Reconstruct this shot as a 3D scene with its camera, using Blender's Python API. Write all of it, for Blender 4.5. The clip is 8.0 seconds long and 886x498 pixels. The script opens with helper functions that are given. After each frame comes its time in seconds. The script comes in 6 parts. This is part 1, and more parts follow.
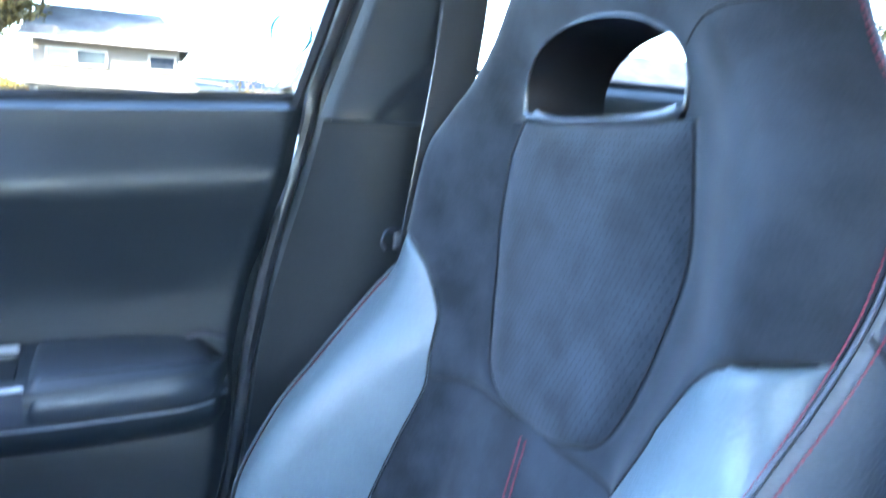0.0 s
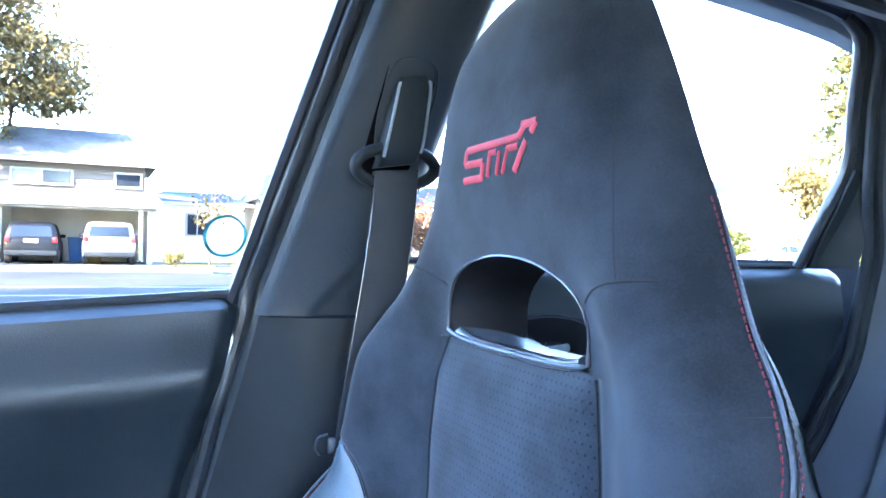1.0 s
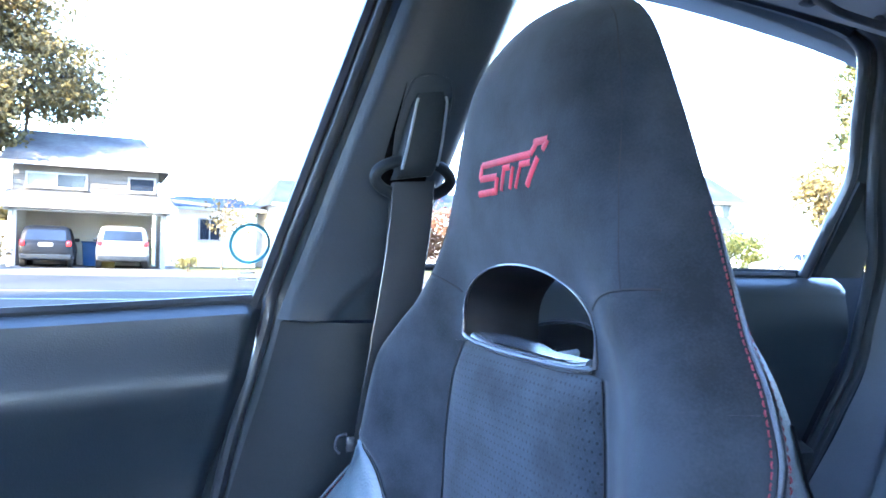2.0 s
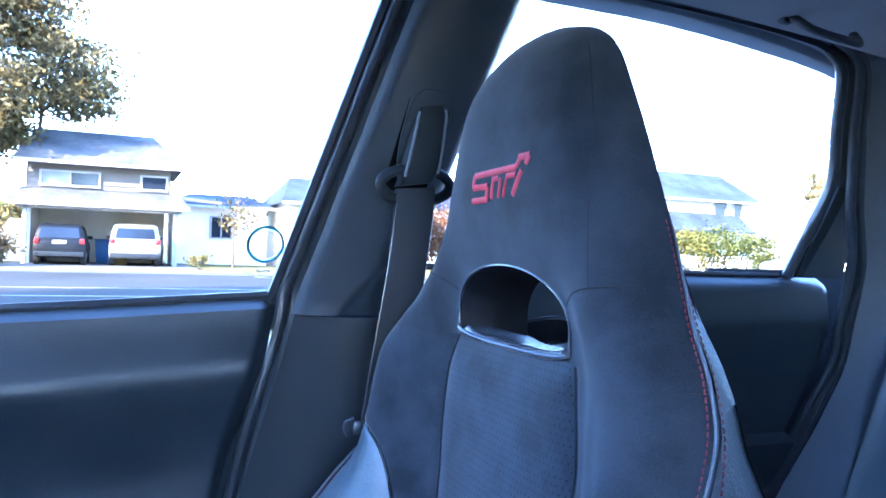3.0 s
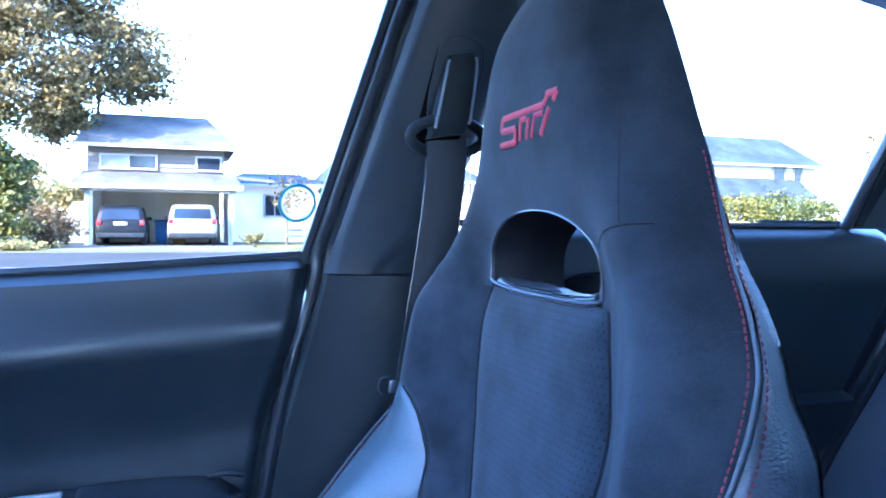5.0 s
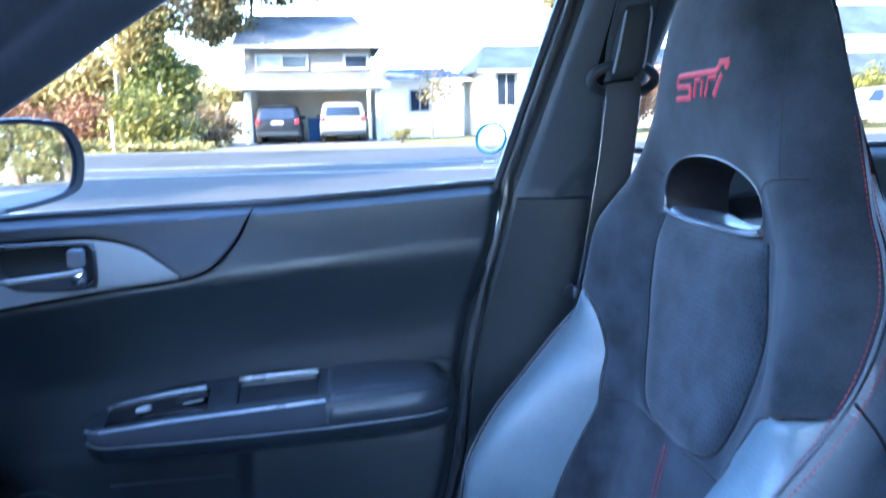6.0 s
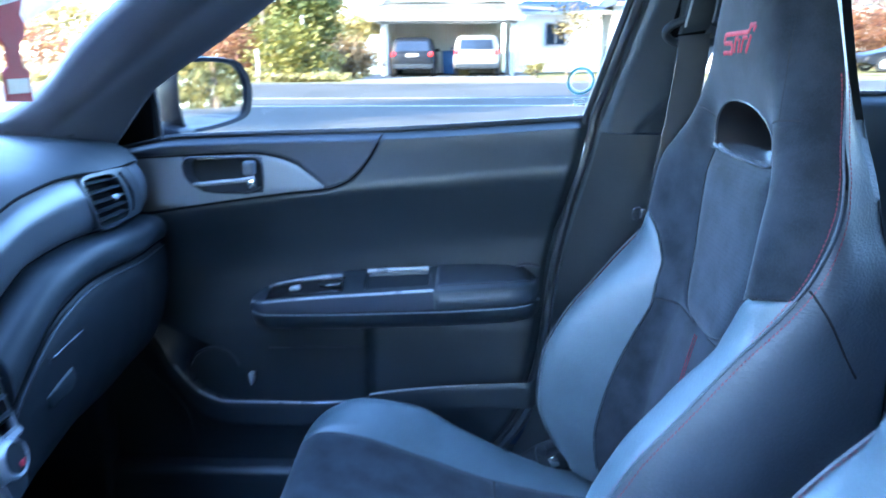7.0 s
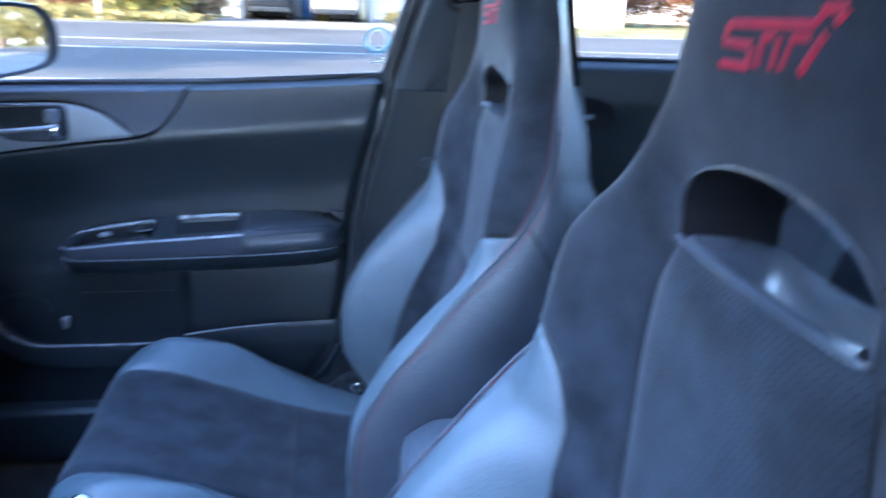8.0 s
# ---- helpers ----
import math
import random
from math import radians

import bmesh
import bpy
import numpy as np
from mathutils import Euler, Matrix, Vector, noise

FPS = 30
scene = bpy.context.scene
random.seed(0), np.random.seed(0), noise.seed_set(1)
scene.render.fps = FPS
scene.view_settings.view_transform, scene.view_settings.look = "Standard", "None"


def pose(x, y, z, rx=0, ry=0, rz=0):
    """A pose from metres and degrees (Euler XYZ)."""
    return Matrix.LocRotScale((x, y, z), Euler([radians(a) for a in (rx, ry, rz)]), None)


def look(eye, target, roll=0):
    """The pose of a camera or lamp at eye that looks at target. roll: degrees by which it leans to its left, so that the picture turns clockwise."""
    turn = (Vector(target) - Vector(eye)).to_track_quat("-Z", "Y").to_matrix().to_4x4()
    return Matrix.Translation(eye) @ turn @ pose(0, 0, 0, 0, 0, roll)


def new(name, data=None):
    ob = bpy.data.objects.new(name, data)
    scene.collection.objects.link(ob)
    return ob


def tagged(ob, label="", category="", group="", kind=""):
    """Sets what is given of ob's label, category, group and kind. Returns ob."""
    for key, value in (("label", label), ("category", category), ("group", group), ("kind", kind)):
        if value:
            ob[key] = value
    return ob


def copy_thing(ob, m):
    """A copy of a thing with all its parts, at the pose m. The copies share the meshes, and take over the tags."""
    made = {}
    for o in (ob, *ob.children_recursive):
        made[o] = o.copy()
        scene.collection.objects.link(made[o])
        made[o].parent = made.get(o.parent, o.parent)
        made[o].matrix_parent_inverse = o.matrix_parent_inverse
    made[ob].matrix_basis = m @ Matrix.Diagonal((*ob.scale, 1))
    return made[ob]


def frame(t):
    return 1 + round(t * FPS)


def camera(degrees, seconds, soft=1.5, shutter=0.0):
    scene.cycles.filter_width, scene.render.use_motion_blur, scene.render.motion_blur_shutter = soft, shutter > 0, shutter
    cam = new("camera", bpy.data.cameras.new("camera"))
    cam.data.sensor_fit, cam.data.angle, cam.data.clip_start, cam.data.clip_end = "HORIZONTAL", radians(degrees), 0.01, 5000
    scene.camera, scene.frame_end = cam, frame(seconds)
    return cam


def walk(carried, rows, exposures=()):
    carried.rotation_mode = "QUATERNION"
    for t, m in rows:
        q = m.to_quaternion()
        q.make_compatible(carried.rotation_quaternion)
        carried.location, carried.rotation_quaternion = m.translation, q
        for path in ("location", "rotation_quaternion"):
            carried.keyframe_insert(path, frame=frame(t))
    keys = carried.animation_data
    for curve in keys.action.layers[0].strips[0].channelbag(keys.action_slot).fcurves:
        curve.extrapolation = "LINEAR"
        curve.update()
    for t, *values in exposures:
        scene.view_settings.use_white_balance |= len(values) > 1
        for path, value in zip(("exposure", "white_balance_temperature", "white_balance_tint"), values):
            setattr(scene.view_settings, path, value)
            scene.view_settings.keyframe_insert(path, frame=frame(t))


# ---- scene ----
cam = camera(59.9, 8.0, 1.7, 0.5)
PATH = [
    (0, (0.115, -0.126, 0.919), (0.86, 1.709, 0.645), 3.1),
    (0.5, (0.142, -0.135, 0.987), (0.944, 1.696, 0.915), 2.0),
    (1, (0.145, -0.139, 1.015), (0.962, 1.687, 1.014), 1.4),
    (1.5, (0.139, -0.141, 1.016), (0.946, 1.689, 1.028), 1.5),
    (3, (0.109, -0.242, 1.02), (0.875, 1.606, 1.029), 1.9),
    (3.5, (0.133, -0.231, 1.012), (0.888, 1.621, 1.005), 1.6),
    (4, (0.15, -0.219, 0.99), (0.852, 1.653, 0.951), 0.9),
    (5.3, (0.123, -0.234, 1.008), (0.701, 1.679, 0.923), 0.2),
    (5.5, (0.078, -0.275, 1.044), (0.551, 1.661, 0.888), 0.1),
    (5.8, (0.036, -0.346, 1.042), (0.363, 1.616, 0.806), -0.8),
    (6, (0.046, -0.373, 1.054), (0.318, 1.579, 0.715), -1.1),
    (6.5, (0.047, -0.467, 1.058), (0.241, 1.479, 0.641), 0.0),
    (6.7, (0.055, -0.538, 1.065), (0.148, 1.408, 0.624), -0.4),
    (7, (0.076, -0.615, 1.071), (0.017, 1.321, 0.574), -0.3),
    (7.25, (0.117, -0.678, 1.064), (-0.039, 1.241, 0.527), -0.4),
    (7.5, (0.125, -0.706, 1.067), (0.024, 1.201, 0.472), 0.1),
    (7.75, (0.171, -0.731, 1.055), (0.212, 1.183, 0.455), 0.8),
    (8, (0.178, -0.735, 1.096), (0.47, 1.145, 0.48), 2.2),
]
EXPOSURE = [(0.0, 5.82, 6250, 10), (0.7, 5.8, 5900, 14), (1.7, 5.7, 5800, 16), (2.8, 5.27, 5150, 19), (3.5, 5.08, 4850, 21), (4.1, 5.05, 4650, 21), (5.4, 5.03, 4950, 18), (6.5, 5.36, 5400, 11), (7.0, 5.36, 5400, 9), (7.5, 5.25, 5700, 13), (8.0, 5.15, 5700, 18)]
walk(cam, [(t, look(eye, target, roll)) for t, eye, target, roll in PATH], EXPOSURE)

# ---- world, sun, exposure ----
SUN_EL, SUN_AZ = radians(29), radians(216)          # height, and turn from +x towards +y
world = bpy.data.worlds.new("sky")
scene.world = world
world.use_nodes = True
_wn = world.node_tree.nodes
_sky = _wn.new("ShaderNodeTexSky")
_sky.sky_type = "NISHITA"
_sky.sun_disc = False
_sky.sun_elevation = SUN_EL
_sky.sun_rotation = radians(90) - SUN_AZ
_sky.air_density, _sky.dust_density, _sky.ozone_density = 1.0, 0.4, 2.2
world.node_tree.links.new(_sky.outputs[0], _wn["Background"].inputs[0])
_wn["Background"].inputs[1].default_value = 0.15

_sun = bpy.data.lights.new("sun", "SUN")
_sun.energy, _sun.angle, _sun.color = 2.1, radians(0.6), (1.0, 0.80, 0.54)
sun = new("sun", _sun)
_d = Vector((math.cos(SUN_EL) * math.cos(SUN_AZ), math.cos(SUN_EL) * math.sin(SUN_AZ), math.sin(SUN_EL)))
sun.matrix_world = look(_d * 60, (0, 0, 0))


# ---- geometry helpers ----
def spline(xs, ys):
    """A smooth curve through points, with no overshoot."""
    xs, ys = np.array(xs, float), np.array(ys, float)
    d = np.diff(ys) / np.diff(xs)
    m = np.zeros(len(xs))
    m[0], m[-1] = d[0], d[-1]
    same = d[:-1] * d[1:] > 0
    m[1:-1][same] = 2 * d[:-1][same] * d[1:][same] / (d[:-1][same] + d[1:][same])

    def f(x):
        x = np.clip(np.asarray(x, float), xs[0], xs[-1])
        k = np.clip(np.searchsorted(xs, x, side="right") - 1, 0, len(xs) - 2)
        h = xs[k + 1] - xs[k]
        t = (x - xs[k]) / h
        return ((2 * t**3 - 3 * t**2 + 1) * ys[k] + (t**3 - 2 * t**2 + t) * h * m[k]
                + (-2 * t**3 + 3 * t**2) * ys[k + 1] + (t**3 - t**2) * h * m[k + 1])
    return f


def path(pts, n):
    """n points evenly along a smooth line through pts."""
    p = np.array(pts, float)
    s = np.concatenate([[0], np.cumsum(np.linalg.norm(np.diff(p, axis=0), axis=1))])
    q = np.linspace(0, s[-1], n)
    if len(p) == 2:
        return p[0] + (p[1] - p[0]) * (q / s[-1])[:, None]
    return np.stack([spline(s, p[:, i])(q) for i in range(3)], axis=1)


def sstep(a, b, x):
    t = np.clip((np.asarray(x, float) - a) / (b - a), 0, 1)
    return t * t * (3 - 2 * t)


def cosp(n):
    return 0.5 - 0.5 * np.cos(np.linspace(0, math.pi, n))


def surf(P, closed=False):
    """A sheet from an array of rows of points."""
    P = np.asarray(P, float)
    nv, nu = P.shape[:2]
    f = []
    for j in range(nv - 1):
        for i in range(nu if closed else nu - 1):
            k = (i + 1) % nu
            f.append((j * nu + i, j * nu + k, (j + 1) * nu + k, (j + 1) * nu + i))
    return P.reshape(-1, 3), f


def join(*gs):
    vs, fs, n = [], [], 0
    for v, f in gs:
        vs.append(np.asarray(v, float))
        fs += [tuple(i + n for i in q) for q in f]
        n += len(v)
    return np.concatenate(vs), fs


def moved(g, m):
    v = np.asarray(g[0], float)
    a = np.array(m)
    return v @ a[:3, :3].T + a[:3, 3], g[1]


def flipped_y(g):
    v = np.array(g[0], float)
    v[:, 1] *= -1
    return v, [tuple(reversed(q)) for q in g[1]]


def from_bm(bm):
    bm.verts.index_update()
    g = np.array([v.co[:] for v in bm.verts]), [tuple(v.index for v in f.verts) for f in bm.faces]
    bm.free()
    return g


def box(c, s, bevel=0.0, seg=2, rot=None):
    bm = bmesh.new()
    bmesh.ops.create_cube(bm, size=1.0)
    for v in bm.verts:
        v.co = Vector((v.co.x * s[0], v.co.y * s[1], v.co.z * s[2]))
    if bevel:
        bmesh.ops.bevel(bm, geom=bm.edges[:], offset=bevel, segments=seg, affect="EDGES", profile=0.5)
    m = Matrix.Translation(c)
    if rot:
        m = m @ pose(0, 0, 0, *rot)
    bm.transform(m)
    return from_bm(bm)


def prism(poly, a, b, axis="y", bevel=0.0, seg=2):
    """A polygon pushed along an axis from a to b. The polygon's two numbers are the other two coordinates in order."""
    bm = bmesh.new()
    def co(p, d):
        return {"x": (d, p[0], p[1]), "y": (p[0], d, p[1]), "z": (p[0], p[1], d)}[axis]
    lo = [bm.verts.new(co(p, a)) for p in poly]
    hi = [bm.verts.new(co(p, b)) for p in poly]
    n = len(poly)
    bm.faces.new(lo)
    bm.faces.new(hi[::-1])
    for i in range(n):
        bm.faces.new((lo[i], lo[(i + 1) % n], hi[(i + 1) % n], hi[i]))
    bmesh.ops.recalc_face_normals(bm, faces=bm.faces[:])
    if bevel:
        bmesh.ops.bevel(bm, geom=bm.edges[:], offset=bevel, segments=seg, affect="EDGES", profile=0.5)
    return from_bm(bm)


def tube(pts, r, n=10, closed=False, flat=None):
    """A round bar along pts; r one radius or one for each point; flat: (wide, high) for a strap-like section."""
    p = np.array(pts, float)
    r = np.broadcast_to(np.asarray(r, float), (len(p),))
    t = np.gradient(p, axis=0)
    if closed:
        t = np.roll(p, -1, 0) - np.roll(p, 1, 0)
    t /= np.linalg.norm(t, axis=1)[:, None]
    k = np.zeros(3)
    k[int(np.argmin(np.abs(t).max(axis=0)))] = 1.0
    if abs(t[:, 2]).max() < 0.9:
        k = np.array([0, 0, 1.0])
    a = np.empty_like(p)
    c = np.cross(t[0], k)
    for i in range(len(p)):
        c = c - t[i] * np.dot(c, t[i]) if i else c
        if abs(t[:, 2]).max() < 0.9:
            c = np.cross(t[i], k)
        c = c / max(1e-9, np.linalg.norm(c))
        a[i] = c
    b = np.cross(a, t)
    th = np.linspace(0, 2 * math.pi, n, endpoint=False)
    ka, kb = flat or (1, 1)
    P = (p[:, None] + r[:, None, None] * (ka * np.cos(th)[None, :, None] * a[:, None] + kb * np.sin(th)[None, :, None] * b[:, None]))
    v, f = surf(P, True)
    m = len(p)
    if closed:
        f += [((m - 1) * n + i, (m - 1) * n + (i + 1) % n, (i + 1) % n, i) for i in range(n)]
    else:
        f += [tuple(range(n))[::-1], tuple((m - 1) * n + i for i in range(n))]
    return v, f


def lathe(prof, n=24, m=None):
    """A turned body from (radius, height) points round z, then moved by m."""
    th = np.linspace(0, 2 * math.pi, n, endpoint=False)
    P = np.array([[(r * math.cos(a), r * math.sin(a), z) for a in th] for r, z in prof])
    g = surf(P, True)
    g[1].append(tuple(range(n))[::-1])
    g[1].append(tuple((len(prof) - 1) * n + i for i in range(n)))
    return moved(g, m) if m is not None else g


def axis_to(o, d):
    """A pose at o whose z points along d."""
    return Matrix.Translation(o) @ Vector(d).to_track_quat("Z", "Y").to_matrix().to_4x4()


def slab(P, off):
    """A sheet given a thickness: P an array of rows of points, off an offset vector."""
    P = np.asarray(P, float)
    nv, nu = P.shape[:2]
    v, f = surf(P)
    n = nv * nu
    v2 = v + np.asarray(off, float)
    rim = ([i for i in range(nu)] + [j * nu + nu - 1 for j in range(1, nv)]
           + [(nv - 1) * nu + i for i in range(nu - 2, -1, -1)] + [j * nu for j in range(nv - 2, 0, -1)])
    fs = list(f) + [tuple(i + n for i in reversed(q)) for q in f]
    for k in range(len(rim)):
        a, b = rim[k], rim[(k + 1) % len(rim)]
        fs.append((a, a + n, b + n, b))
    return np.concatenate([v, v2]), fs


def mesh_of(name, g, mat, sharp=45):
    me = bpy.data.meshes.new(name)
    me.from_pydata([tuple(v) for v in np.asarray(g[0]).tolist()], [], [list(q) for q in g[1]])
    me.update()
    me.polygons.foreach_set("use_smooth", [True] * len(me.polygons))
    if sharp:
        me.set_sharp_from_angle(angle=radians(sharp))
    if mat:
        me.materials.append(mat)
    return me


def thing(name, at, label, category, group="", kind=""):
    e = new(name)
    e.location = at
    e.empty_display_size = 0.05
    return tagged(e, label, category, group, kind)


def part(name, g, mat, parent, label="", sharp=45):
    ob = new(name, mesh_of(name, g, mat, sharp))
    ob.parent = parent
    if parent.type == "EMPTY":
        ob.matrix_parent_inverse = Matrix.Translation(-Vector(parent.location))
    if label:
        tagged(ob, label)
    return ob


def single(name, g, mat, label, category, group="", kind="", sharp=45):
    return tagged(new(name, mesh_of(name, g, mat, sharp)), label, category, group, kind)


# ---- materials ----
def material(name, base, rough=0.5, metal=0.0, vary=0.25, big=6.0, fine=300.0, bump=0.15, depth=0.001, spec=0.5, sheen=0.0,
             kind="noise", tint=None, coat=0.0, rvary=0.1, grain=0.3, stretch=(1, 1, 1)):
    """A surface whose colour varies at two scales, with fine relief. big and fine: cells to a metre."""
    m = bpy.data.materials.new(name)
    m.use_nodes = True
    nt = m.node_tree
    n, l = nt.nodes, nt.links
    p = n["Principled BSDF"]
    co = n.new("ShaderNodeTexCoord")
    a = n.new("ShaderNodeTexNoise")
    a.inputs["Scale"].default_value, a.inputs["Detail"].default_value = big, 5
    l.new(co.outputs["Object"], a.inputs["Vector"])
    b = n.new("ShaderNodeTexNoise")
    b.inputs["Scale"].default_value, b.inputs["Detail"].default_value = fine, 3
    l.new(co.outputs["Object"], b.inputs["Vector"])
    ramp = n.new("ShaderNodeValToRGB")
    lo = [c * (1 - vary) for c in base]
    hi = [min(1, c * (1 + vary)) for c in (tint or base)]
    ramp.color_ramp.elements[0].position, ramp.color_ramp.elements[1].position = 0.36, 0.64
    ramp.color_ramp.elements[0].color, ramp.color_ramp.elements[1].color = (*lo, 1), (*hi, 1)
    mix = n.new("ShaderNodeMath")
    mix.operation = "MULTIPLY_ADD"
    mix.inputs[1].default_value = grain
    l.new(b.outputs["Fac"], mix.inputs[0])
    sc = n.new("ShaderNodeMath")
    sc.operation = "MULTIPLY"
    sc.inputs[1].default_value = 1 - grain
    l.new(a.outputs["Fac"], sc.inputs[0])
    l.new(sc.outputs[0], mix.inputs[2])
    l.new(mix.outputs[0], ramp.inputs[0])
    l.new(ramp.outputs[0], p.inputs["Base Color"])
    p.inputs["Roughness"].default_value = rough
    if rvary:
        mr = n.new("ShaderNodeMapRange")
        mr.inputs["From Min"].default_value, mr.inputs["From Max"].default_value = 0.3, 0.7
        mr.inputs["To Min"].default_value, mr.inputs["To Max"].default_value = max(0.02, rough - rvary), min(1, rough + rvary)
        l.new(a.outputs["Fac"], mr.inputs["Value"])
        l.new(mr.outputs[0], p.inputs["Roughness"])
    p.inputs["Metallic"].default_value = metal
    p.inputs["Specular IOR Level"].default_value = spec
    if sheen:
        p.inputs["Sheen Weight"].default_value = sheen
        p.inputs["Sheen Roughness"].default_value = 0.45
    if coat:
        p.inputs["Coat Weight"].default_value = coat
        p.inputs["Coat Roughness"].default_value = 0.08
    if bump:
        src = b.outputs["Fac"]
        if kind == "cells":
            v = n.new("ShaderNodeTexVoronoi")
            v.feature = "SMOOTH_F1"
            v.inputs["Scale"].default_value = fine
            st = n.new("ShaderNodeMapping")
            st.inputs["Scale"].default_value = stretch
            l.new(co.outputs["Object"], st.inputs["Vector"])
            l.new(st.outputs[0], v.inputs["Vector"])
            src = v.outputs["Distance"]
        bu = n.new("ShaderNodeBump")
        bu.inputs["Strength"].default_value, bu.inputs["Distance"].default_value = bump, depth
        if kind == "cells":
            bu.invert = True
        l.new(src, bu.inputs["Height"])
        l.new(bu.outputs[0], p.inputs["Normal"])
    return m


def suede(name, base, holes=False, sheen=0.21):
    """Napped microfibre: soft patches where the pile lies the other way; holes: a grid of small perforations."""
    m = material(name, base, 0.9, vary=0.26, big=20, fine=620, bump=0.30, depth=0.0005, spec=0.15, sheen=sheen, rvary=0, grain=0.24,
                 tint=[c * 1.45 for c in base])
    if holes:
        nt = m.node_tree
        n, l = nt.nodes, nt.links
        p = n["Principled BSDF"]
        co = n.new("ShaderNodeTexCoord")
        sep = n.new("ShaderNodeSeparateXYZ")
        l.new(co.outputs["Object"], sep.inputs[0])
        def op(kind, x, y=None, z=None):
            k = n.new("ShaderNodeMath")
            k.operation = kind
            for i, s in enumerate((x, y, z)):
                if s is None:
                    continue
                if isinstance(s, (int, float)):
                    k.inputs[i].default_value = s
                else:
                    l.new(s, k.inputs[i])
            return k.outputs[0]
        u, v = op("MULTIPLY", sep.outputs["Y"], 165.0), op("MULTIPLY", sep.outputs["Z"], 165.0)
        row = op("FLOOR", v)
        u = op("ADD", u, op("MULTIPLY", op("MODULO", op("ADD", row, 1000.0), 2.0), 0.5))
        du, dv = op("SUBTRACT", op("FRACT", u), 0.5), op("SUBTRACT", op("FRACT", v), 0.5)
        d = op("SQRT", op("ADD", op("MULTIPLY", du, du), op("MULTIPLY", dv, dv)))
        hole = op("MULTIPLY", op("LESS_THAN", d, 0.15), 0.75)
        mix = n.new("ShaderNodeMix")
        mix.data_type = "RGBA"
        src = p.inputs["Base Color"].links[0].from_socket
        l.new(hole, mix.inputs["Factor"])
        l.new(src, mix.inputs["A"])
        mix.inputs["B"].default_value = (0.006, 0.006, 0.007, 1)
        l.new(mix.outputs["Result"], p.inputs["Base Color"])
    return m


def glass_pane(name, tint=(0.87, 0.91, 0.91), gloss=1.0):
    m = bpy.data.materials.new(name)
    m.use_nodes = True
    nt = m.node_tree
    n, l = nt.nodes, nt.links
    for k in list(n):
        n.remove(k)
    out = n.new("ShaderNodeOutputMaterial")
    tr = n.new("ShaderNodeBsdfTransparent")
    tr.inputs[0].default_value = (*tint, 1)
    gl = n.new("ShaderNodeBsdfGlossy")
    gl.inputs["Roughness"].default_value = 0.02
    fr = n.new("ShaderNodeFresnel")
    fr.inputs["IOR"].default_value = 1.35
    mx = n.new("ShaderNodeMixShader")
    l.new(fr.outputs[0], mx.inputs[0])
    l.new(tr.outputs[0], mx.inputs[1])
    l.new(gl.outputs[0], mx.inputs[2])
    l.new(mx.outputs[0], out.inputs[0])
    return m


SUEDE = suede("black suede", (0.0190, 0.0232, 0.0295))
SUEDE_P = suede("perforated suede", (0.0245, 0.0302, 0.0378), True)
LEATHER = material("grey leather", (0.096, 0.128, 0.146), 0.38, vary=0.12, big=14, fine=420, bump=0.35, depth=0.0008, kind="cells", rvary=0.06)
LEATHER_D = material("dark grained leather", (0.079, 0.094, 0.113), 0.38, vary=0.12, big=14, fine=420, bump=0.7, depth=0.0010, kind="cells", rvary=0.06, stretch=(0.55, 0.55, 1.5))
# Base raised above the lining's black to carry reflected sky.
LIP = material("glossy leather lifted for reflected sky", (0.075, 0.085, 0.102), 0.2, spec=0.8, vary=0.15, big=20, fine=300, bump=0.12, depth=0.0006, rvary=0.06)
DASH_TOP = material("black dash skin", (0.020, 0.026, 0.033), 0.5, spec=0.3, vary=0.15, big=8, fine=450, bump=0.35, depth=0.0006, kind="cells")
# Darker than the other plastics, with the footwell's shade in its base.
GLOVE = material("lower dash plastic darkened for footwell shade", (0.013, 0.017, 0.022), 0.5, spec=0.3, vary=0.2, big=10, fine=500, bump=0.2, depth=0.0005, kind="cells")
LINER = material("dull black plastic skin", (0.012, 0.013, 0.018), 0.42, spec=0.12, vary=0.15, fine=500, bump=0.25, depth=0.0006, kind="cells")
# Base lifted from black to carry the window light on the rim.
LINING = material("black lining leather", (0.010, 0.011, 0.015), 0.6, spec=0.2, vary=0.2, big=20, fine=700, bump=0.3, depth=0.0005, rvary=0)
RIM_L = material("black wheel leather lightened for window light", (0.058, 0.056, 0.066), 0.22, vary=0.25, big=30, fine=420, bump=0.2, depth=0.0008, kind="cells")
PILLAR = material("dark pillar plastic", (0.035, 0.044, 0.056), 0.42, vary=0.12, big=9, fine=500, bump=0.3, depth=0.0005, kind="cells")
KNOB = material("dark polished metal", (0.050, 0.053, 0.060), 0.14, metal=0.6, vary=0.1, big=40, fine=700, bump=0.1, depth=0.0003)
THREAD_R = material("red thread", (0.23, 0.030, 0.046), 0.7, vary=0.2, big=60, fine=2000, bump=0.3, depth=0.0003, rvary=0)
THREAD_K = material("black thread", (0.012, 0.012, 0.014), 0.8, vary=0.2, big=60, fine=2000, bump=0.2, depth=0.0003, rvary=0)
EMBROID = material("red embroidery", (0.55, 0.018, 0.045), 0.6, vary=0.15, big=80, fine=1500, bump=0.5, depth=0.0006, rvary=0)
PLASTIC = material("black grained plastic", (0.018, 0.025, 0.032), 0.46, spec=0.6, vary=0.18, big=10, fine=600, bump=0.3, depth=0.0005, kind="cells")
PLASTIC_S = material("soft black dash skin", (0.046, 0.053, 0.070), 0.46, spec=0.42, vary=0.15, big=8, fine=450, bump=0.35, depth=0.0006, kind="cells")
